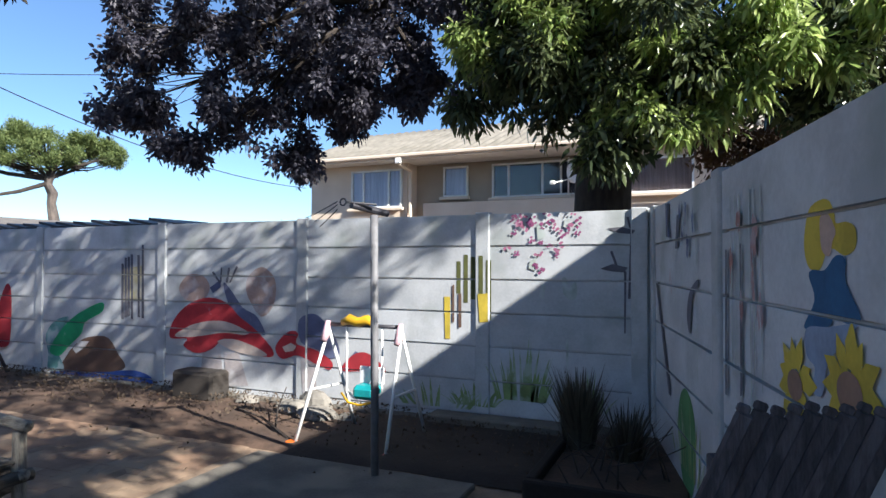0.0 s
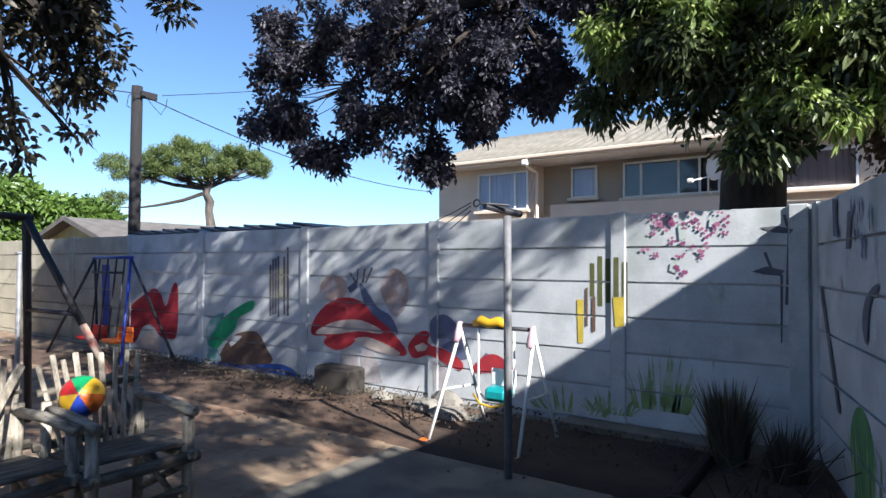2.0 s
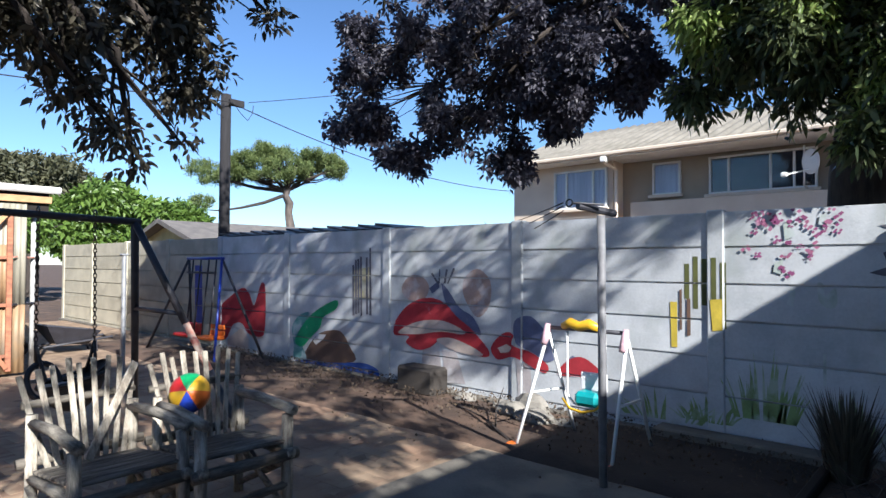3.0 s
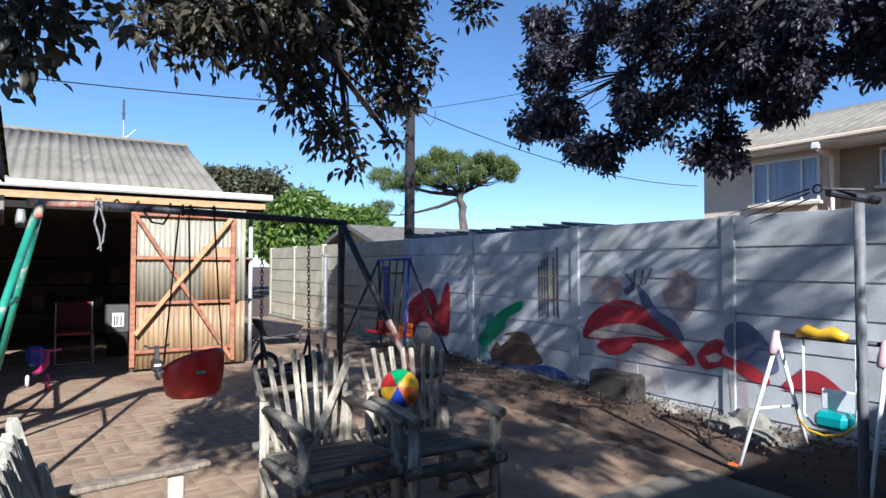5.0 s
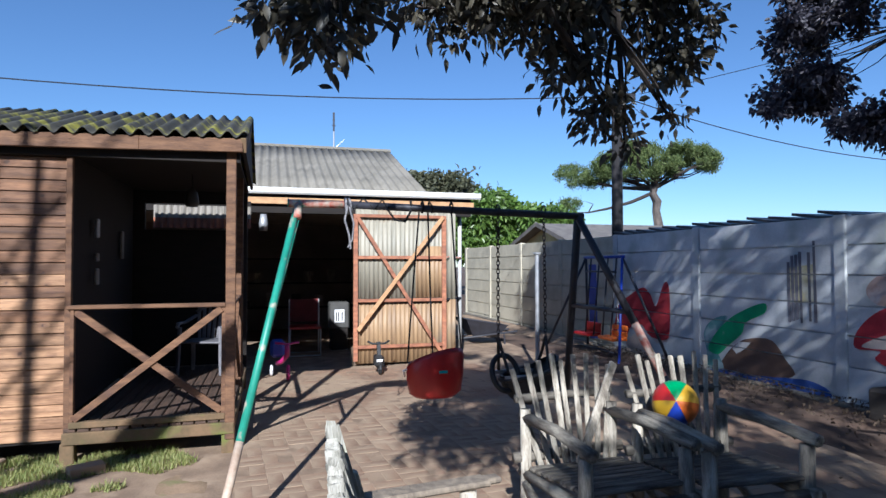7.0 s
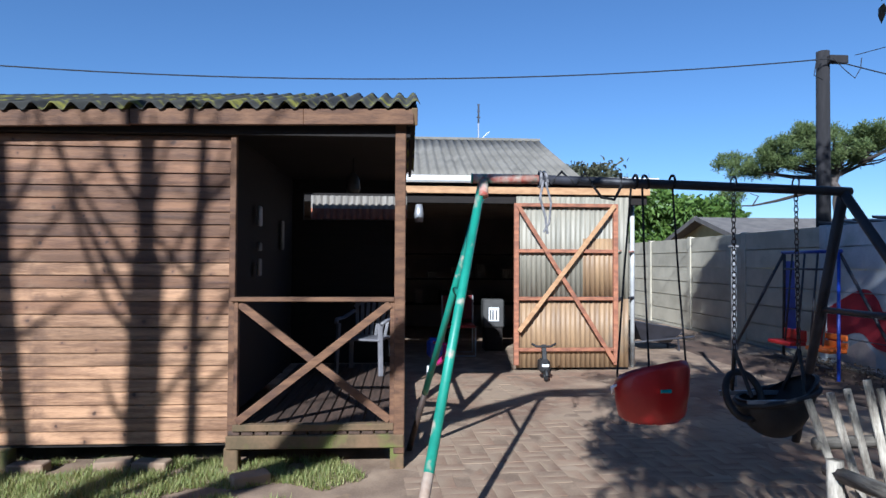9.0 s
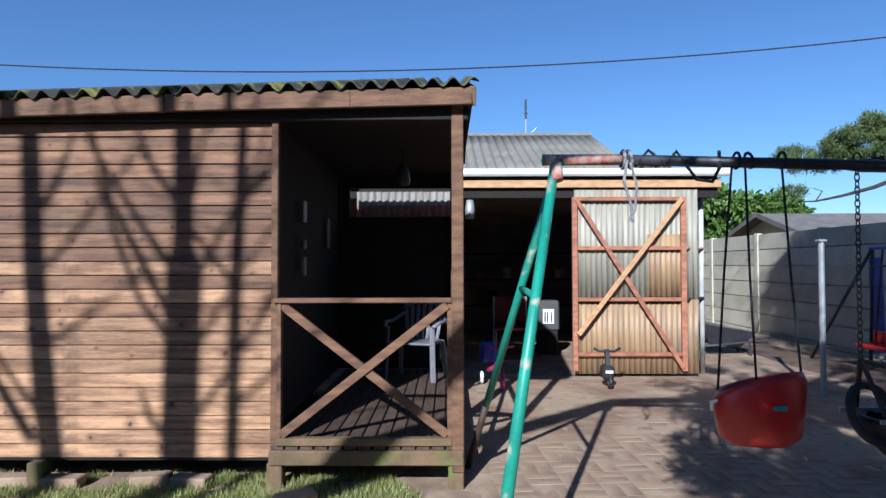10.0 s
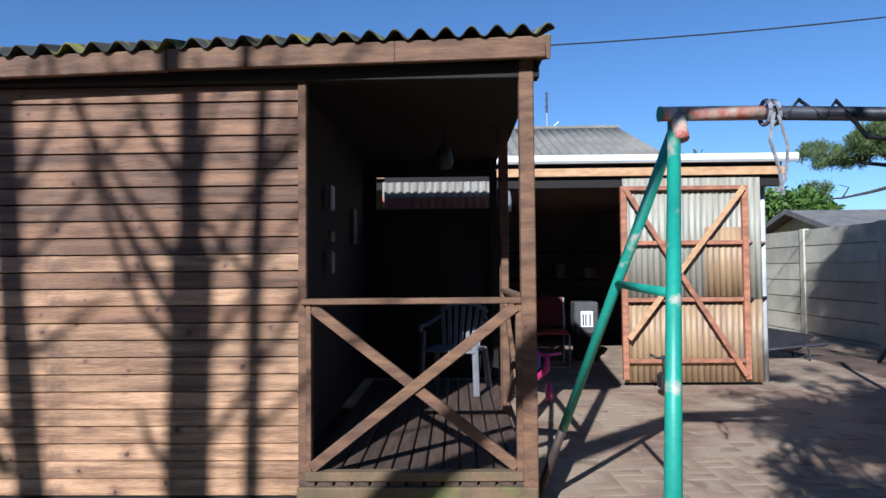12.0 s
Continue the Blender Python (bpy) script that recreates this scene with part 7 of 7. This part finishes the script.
tagged(part("leaf_litter", lit, leafmat("dry_leaf", (0.05, 0.033, 0.02), (0.10, 0.07, 0.045), 0.8, 0.1)), "brown dry leaf litter", "leaves", "", "stuff")

# ---- grass by the cabin ----
gs = Bag()
rg = random.Random(77)
n = 0
while n < 52000:
    x, y = rg.uniform(-5.85, -3.9), rg.uniform(-3.8, 0.25)
    edge = 0.05 - 0.25 * (x + 5.6) + 0.22 * noise.noise(Vector((x * 2, y * 2, 1)))
    if y > edge or noise.noise(Vector((x * 3, y * 3, 5))) < -0.2 + 0.5 * max(0, y + 1.0 - 0.2):
        n += 0.2
        continue
    a, h = rg.uniform(0, 6.28), rg.uniform(0.015, 0.055)
    dx, dy = math.cos(a), math.sin(a)
    w = 0.0038
    gs.add([(x - dy * w, y + dx * w, 0.004), (x + dy * w, y - dx * w, 0.004), (x + dx * h * 0.6, y + dy * h * 0.6, h + 0.004)], [(0, 1, 2)])
    n += 1
tagged(part("grass", gs, GRASSM), "patchy short green grass", "grass", "", "stuff")
earth = Bag()
earth = sheet(-5.9, -3.4, -4.4, 0.22, -0.004, 0.05, 0.012)
setting("earth_patch", earth, mat("bare_earth", (0.33, 0.225, 0.14), (0.22, 0.15, 0.09), 0.95, 5, bump=0.7, c=(0.16, 0.17, 0.06), cs=4, cover=0.46), "bare earth with patchy grass", smooth=True)
for i, (x, y, a) in enumerate(((-5.68, -2.35, 0.1), (-5.66, -2.05, 0.0), (-5.7, -1.55, 0.2), (-5.67, -1.3, -0.1), (-5.4, -0.62, 0.5))):
    m = Matrix.Translation((x, y, 0.03)) @ Matrix.Rotation(a, 4, "Z")
    single("brick", Bag().box(-0.055, 0.055, -0.11, 0.11, -0.035, 0.035, m, 0.008), PAVER, "loose red-brown brick under the cabin edge", "brick", "bricks under the cabin")

# ---- porch contents ----
# White plastic greyed down: porch shade sits in its base colour.
SHADED_PLASTIC = mat("shaded_plastic", (0.19, 0.185, 0.20), (0.13, 0.128, 0.14), 0.5, 4, bump=0.03)


def plastic_chair(at, turn):
    c = thing("plastic_chair", (0, 0, 0), "white moulded plastic garden chair, greyed for the porch's shade", "chair", "plastic chairs on the porch")
    W = 0.22
    for sx in (-1, 1):
        part("leg", Bag().bar((0.20, sx * W, 0.0), (0.18, sx * W * 0.92, 0.60), 0.045, 0.03, 0.006), SHADED_PLASTIC, c)
        part("leg", Bag().bar((-0.24, sx * W, 0.0), (-0.18, sx * W * 0.9, 0.42), 0.045, 0.03, 0.006), SHADED_PLASTIC, c)
        part("arm", Bag().tube([(0.2, sx * W, 0.60), (0.10, sx * (W + 0.03), 0.64), (-0.1, sx * (W + 0.03), 0.64), (-0.25, sx * W * 0.85, 0.72)], 0.02, 8), SHADED_PLASTIC, c, smooth=True)
    part("seat", Bag().box(-0.2, 0.22, -0.21, 0.21, 0.40, 0.425, bevel=0.01), SHADED_PLASTIC, c)
    for i in range(7):
        y = -0.165 + i * 0.055
        part("back_slat", Bag().bar((-0.2, y * 0.85, 0.42), (-0.30, y * 1.1, 0.82), 0.032, 0.012, 0.003, (1, 0, 0.2)), SHADED_PLASTIC, c)
    part("top_rail", Bag().tube([(-0.28, -0.2, 0.76), (-0.305, -0.12, 0.83), (-0.31, 0, 0.85), (-0.305, 0.12, 0.83), (-0.28, 0.2, 0.76)], 0.02, 8), SHADED_PLASTIC, c, smooth=True)
    c.location, c.rotation_euler = at, (0, 0, radians(turn))
    return c


plastic_chair((-7.72, -0.09, 0.252), -18).scale = (0.84, 1.05, 0.82)
hb = thing("hanging_lantern", (-6.9, -0.15, 2.0), "dark lantern hanging under the porch roof", "lantern")
part("body", Bag().tube([(-6.9, -0.15, 1.93), (-6.9, -0.15, 1.97), (-6.9, -0.15, 2.06), (-6.9, -0.15, 2.1)], [0.05, 0.065, 0.05, 0.02], 10), mat("lantern_metal", (0.05, 0.045, 0.04), None, 0.5), hb, smooth=True)
part("cord", Bag().tube([(-6.9, -0.15, 2.1), (-6.9, -0.15, 2.33)], 0.005, 5), ROPE, hb)
for i, (x, y, z, h) in enumerate(((-6.6, -0.86, 1.62, 0.16), (-6.6, -0.86, 1.42, 0.07), (-6.6, -0.86, 1.22, 0.14), (-7.6, -0.88, 1.45, 0.28))):
    single("wall_hook_item", Bag().box(x - 0.04, x + 0.04, y - 0.012, y + 0.012, z, z + h, bevel=0.008), STONE if i else GALV, "small pale object hung on the dark porch wall", "ornament", "objects on the porch wall")

# ---- garage contents and toys before it ----
sc = thing("black_scooter", (-8.6, 1.9, 0), "small black ride-on scooter with pale decals", "toy scooter")
part("body", Bag().box(-8.68, -8.5, 1.84, 1.96, 0.08, 0.24, bevel=0.03), BLACK, sc)
part("fork", Bag().bar((-8.52, 1.9, 0.1), (-8.6, 1.9, 0.40), 0.05, 0.04), BLACK, sc)
part("handlebar", Bag().tube([(-8.6, 1.76, 0.41), (-8.58, 1.82, 0.38), (-8.58, 1.98, 0.38), (-8.6, 2.04, 0.41)], 0.014, 8), BLACK, sc, smooth=True)
part("wheel", Bag().ring((-8.48, 1.9, 0.07), 0.05, 0.022, 16, 8, Matrix.Rotation(math.pi / 2, 4, "X")), BLACK, sc, smooth=True)
part("decal", Bag().box(-8.497, -8.49, 1.86, 1.94, 0.16, 0.19, bevel=0.002), WHITEPLASTIC, sc)
pk = thing("pink_tricycle", (-8.6, 0.72, 0), "small pink and blue child's tricycle", "tricycle")
part("frame", Bag().tube([(-8.75, 0.65, 0.16), (-8.6, 0.70, 0.2), (-8.45, 0.76, 0.3), (-8.45, 0.76, 0.42)], 0.03, 8), PINKPLASTIC, pk, smooth=True)
part("wheel", Bag().ring((-8.40, 0.77, 0.10), 0.075, 0.022, 18, 8, Matrix.Rotation(math.pi / 2, 4, "X")), PINKPLASTIC, pk, smooth=True)
part("wheel", Bag().ring((-8.78, 0.58, 0.07), 0.05, 0.02, 16, 8, Matrix.Rotation(math.pi / 2, 4, "X")), WHITEPLASTIC, pk, smooth=True)
part("seat", Bag().box(-8.85, -8.66, 0.56, 0.74, 0.24, 0.46, bevel=0.04), BLUE, pk)
part("handlebar", Bag().tube([(-8.46, 0.62, 0.45), (-8.45, 0.76, 0.43), (-8.46, 0.9, 0.45)], 0.014, 8), PINKPLASTIC, pk, smooth=True)
rc = thing("red_folding_chair", (-10.4, 1.05, 0), "red folding camp chair with a metal frame", "chair")
part("seat", Bag().box(-10.6, -10.2, 0.85, 1.3, 0.42, 0.46, bevel=0.01), REDPLASTIC, rc)
part("back", Bag().box(-10.64, -10.60, 0.85, 1.3, 0.5, 0.86, bevel=0.01), mat("dark_red_cloth", (0.16, 0.02, 0.02), None, 0.8), rc)
part("frame", Bag().tube([(-10.2, 0.85, 0.42), (-10.2, 0.85, 0.03), (-10.2, 1.3, 0.03), (-10.2, 1.3, 0.42)], 0.012, 6).tube([(-10.6, 0.85, 0.86), (-10.6, 0.85, 0.03), (-10.6, 1.3, 0.03), (-10.6, 1.3, 0.86)], 0.012, 6), GALV, rc)
wbx = thing("white_cabinet", (-11.0, 1.65, 0), "small white appliance with black vertical bars on a low stand", "appliance")
part("body", Bag().box(-11.2, -10.9, 1.5, 1.82, 0.35, 0.78, bevel=0.02), mat("grey_appliance", (0.07, 0.068, 0.065), None, 0.6), wbx)
part("panel", Bag().box(-10.898, -10.89, 1.58, 1.74, 0.45, 0.66, bevel=0.003), WHITEPLASTIC, wbx, "white panel")
for y in (1.61, 1.645, 1.70):
    part("bar", Bag().box(-10.889, -10.882, y - 0.009, y + 0.009, 0.47, 0.62, bevel=0.002), BLACK, wbx)
part("stand", Bag().box(-11.18, -10.92, 1.52, 1.8, 0.0, 0.35, bevel=0.01), DARKWOOD_SHADED, wbx)
lm = thing("garage_shelf", (-13.8, 0.8, 0), "dim cluttered shelf at the back of the garage", "shelf")
for z in (0.5, 1.0, 1.5):
    part("board", Bag().box(-14.2, -13.8, -0.6, 2.6, z, z + 0.03), DARKWOOD_SHADED, lm)
for i in range(12):
    y, z = -0.5 + i * 0.25, (0.53, 1.03)[i % 2]
    single("storage_box", Bag().box(-14.15, -13.85, y, y + rnd.uniform(0.12, 0.2), z + 0.001, z + rnd.uniform(0.12, 0.3), bevel=0.01), (HOUSEWALL, STONE, DARKWOOD_SHADED, GREY)[i % 4], "dusty storage box on the garage shelf", "box", "boxes on the garage shelf")
sl = thing("wall_lamp", (-9.25, 0.45, 1.95), "small grey lamp by the garage opening", "lamp")
part("body", Bag().tube([(-9.2, 0.47, 1.84), (-9.2, 0.47, 1.94), (-9.2, 0.47, 2.06)], [0.05, 0.06, 0.04], 10), GALV, sl, smooth=True)

# ---- paving bricks ----
rb = random.Random(9)
PL, PW = 0.205, 0.103
pm = [mesh_of("paver", Bag().box(-PL / 2 + 0.0018, PL / 2 - 0.0018, -PW / 2 + 0.0018, PW / 2 - 0.0018, -0.03, 0.0, None, 0.0012), PAVER)]
cells = []
X0, Y0 = -9.3, 0.25
for i in range(31):
    for j in range(21):
        bx, by = X0 + i * PL, Y0 + j * PL
        if bx < -9.15 and by < 0:
            continue
        for k in (0, 1):
            if (i + j) % 2:
                cells.append((bx + PL / 2, by + PW * (k + 0.5), 0))
            else:
                cells.append((bx + PW * (k + 0.5), by + PL / 2, 1))
rot = radians(4)
out = []
for x, y, r in cells:
    dx, dy = x + 6.2, y - 2.3
    X, Y = -6.2 + dx * math.cos(rot) - dy * math.sin(rot), 2.3 + dx * math.sin(rot) + dy * math.cos(rot)
    if (X > -2.95 and Y > 2.0) or Y > 4.75 or (X < -5.6 and Y < 0.4) or (X < -9.3):
        continue
    out.append((X, Y, r))
near = sorted(out, key=lambda q: (q[0] + 5.2) ** 2 * 0.6 + (q[1] - 1.6) ** 2)
rest = Bag()
for n, (x, y, r) in enumerate(near):
    z = 0.0010 + rb.uniform(-0.0014, 0.0016)
    e = (rb.uniform(-0.008, 0.008), rb.uniform(-0.008, 0.008), rot + r * math.pi / 2 + rb.uniform(-0.03, 0.03))
    if n < 300:
        ob = new("paver", pm[0])
        ob.parent, ob.location, ob.rotation_euler = pavement, (x, y, z), e
    else:
        m = Matrix.Translation((x, y, z)) @ Euler(e).to_matrix().to_4x4()
        me = pm[0]
        rest.add([m @ v.co for v in me.vertices], [tuple(p.vertices) for p in me.polygons])
rp2 = part("paving", rest, mat("clay_paver_field", (0.285, 0.182, 0.117), (0.185, 0.115, 0.076), 0.95, 3, bump=0.7, fine=60, c=(0.32, 0.232, 0.155), cs=1.3, cover=0.57), pavement)
rp2["kind"] = "stuff"
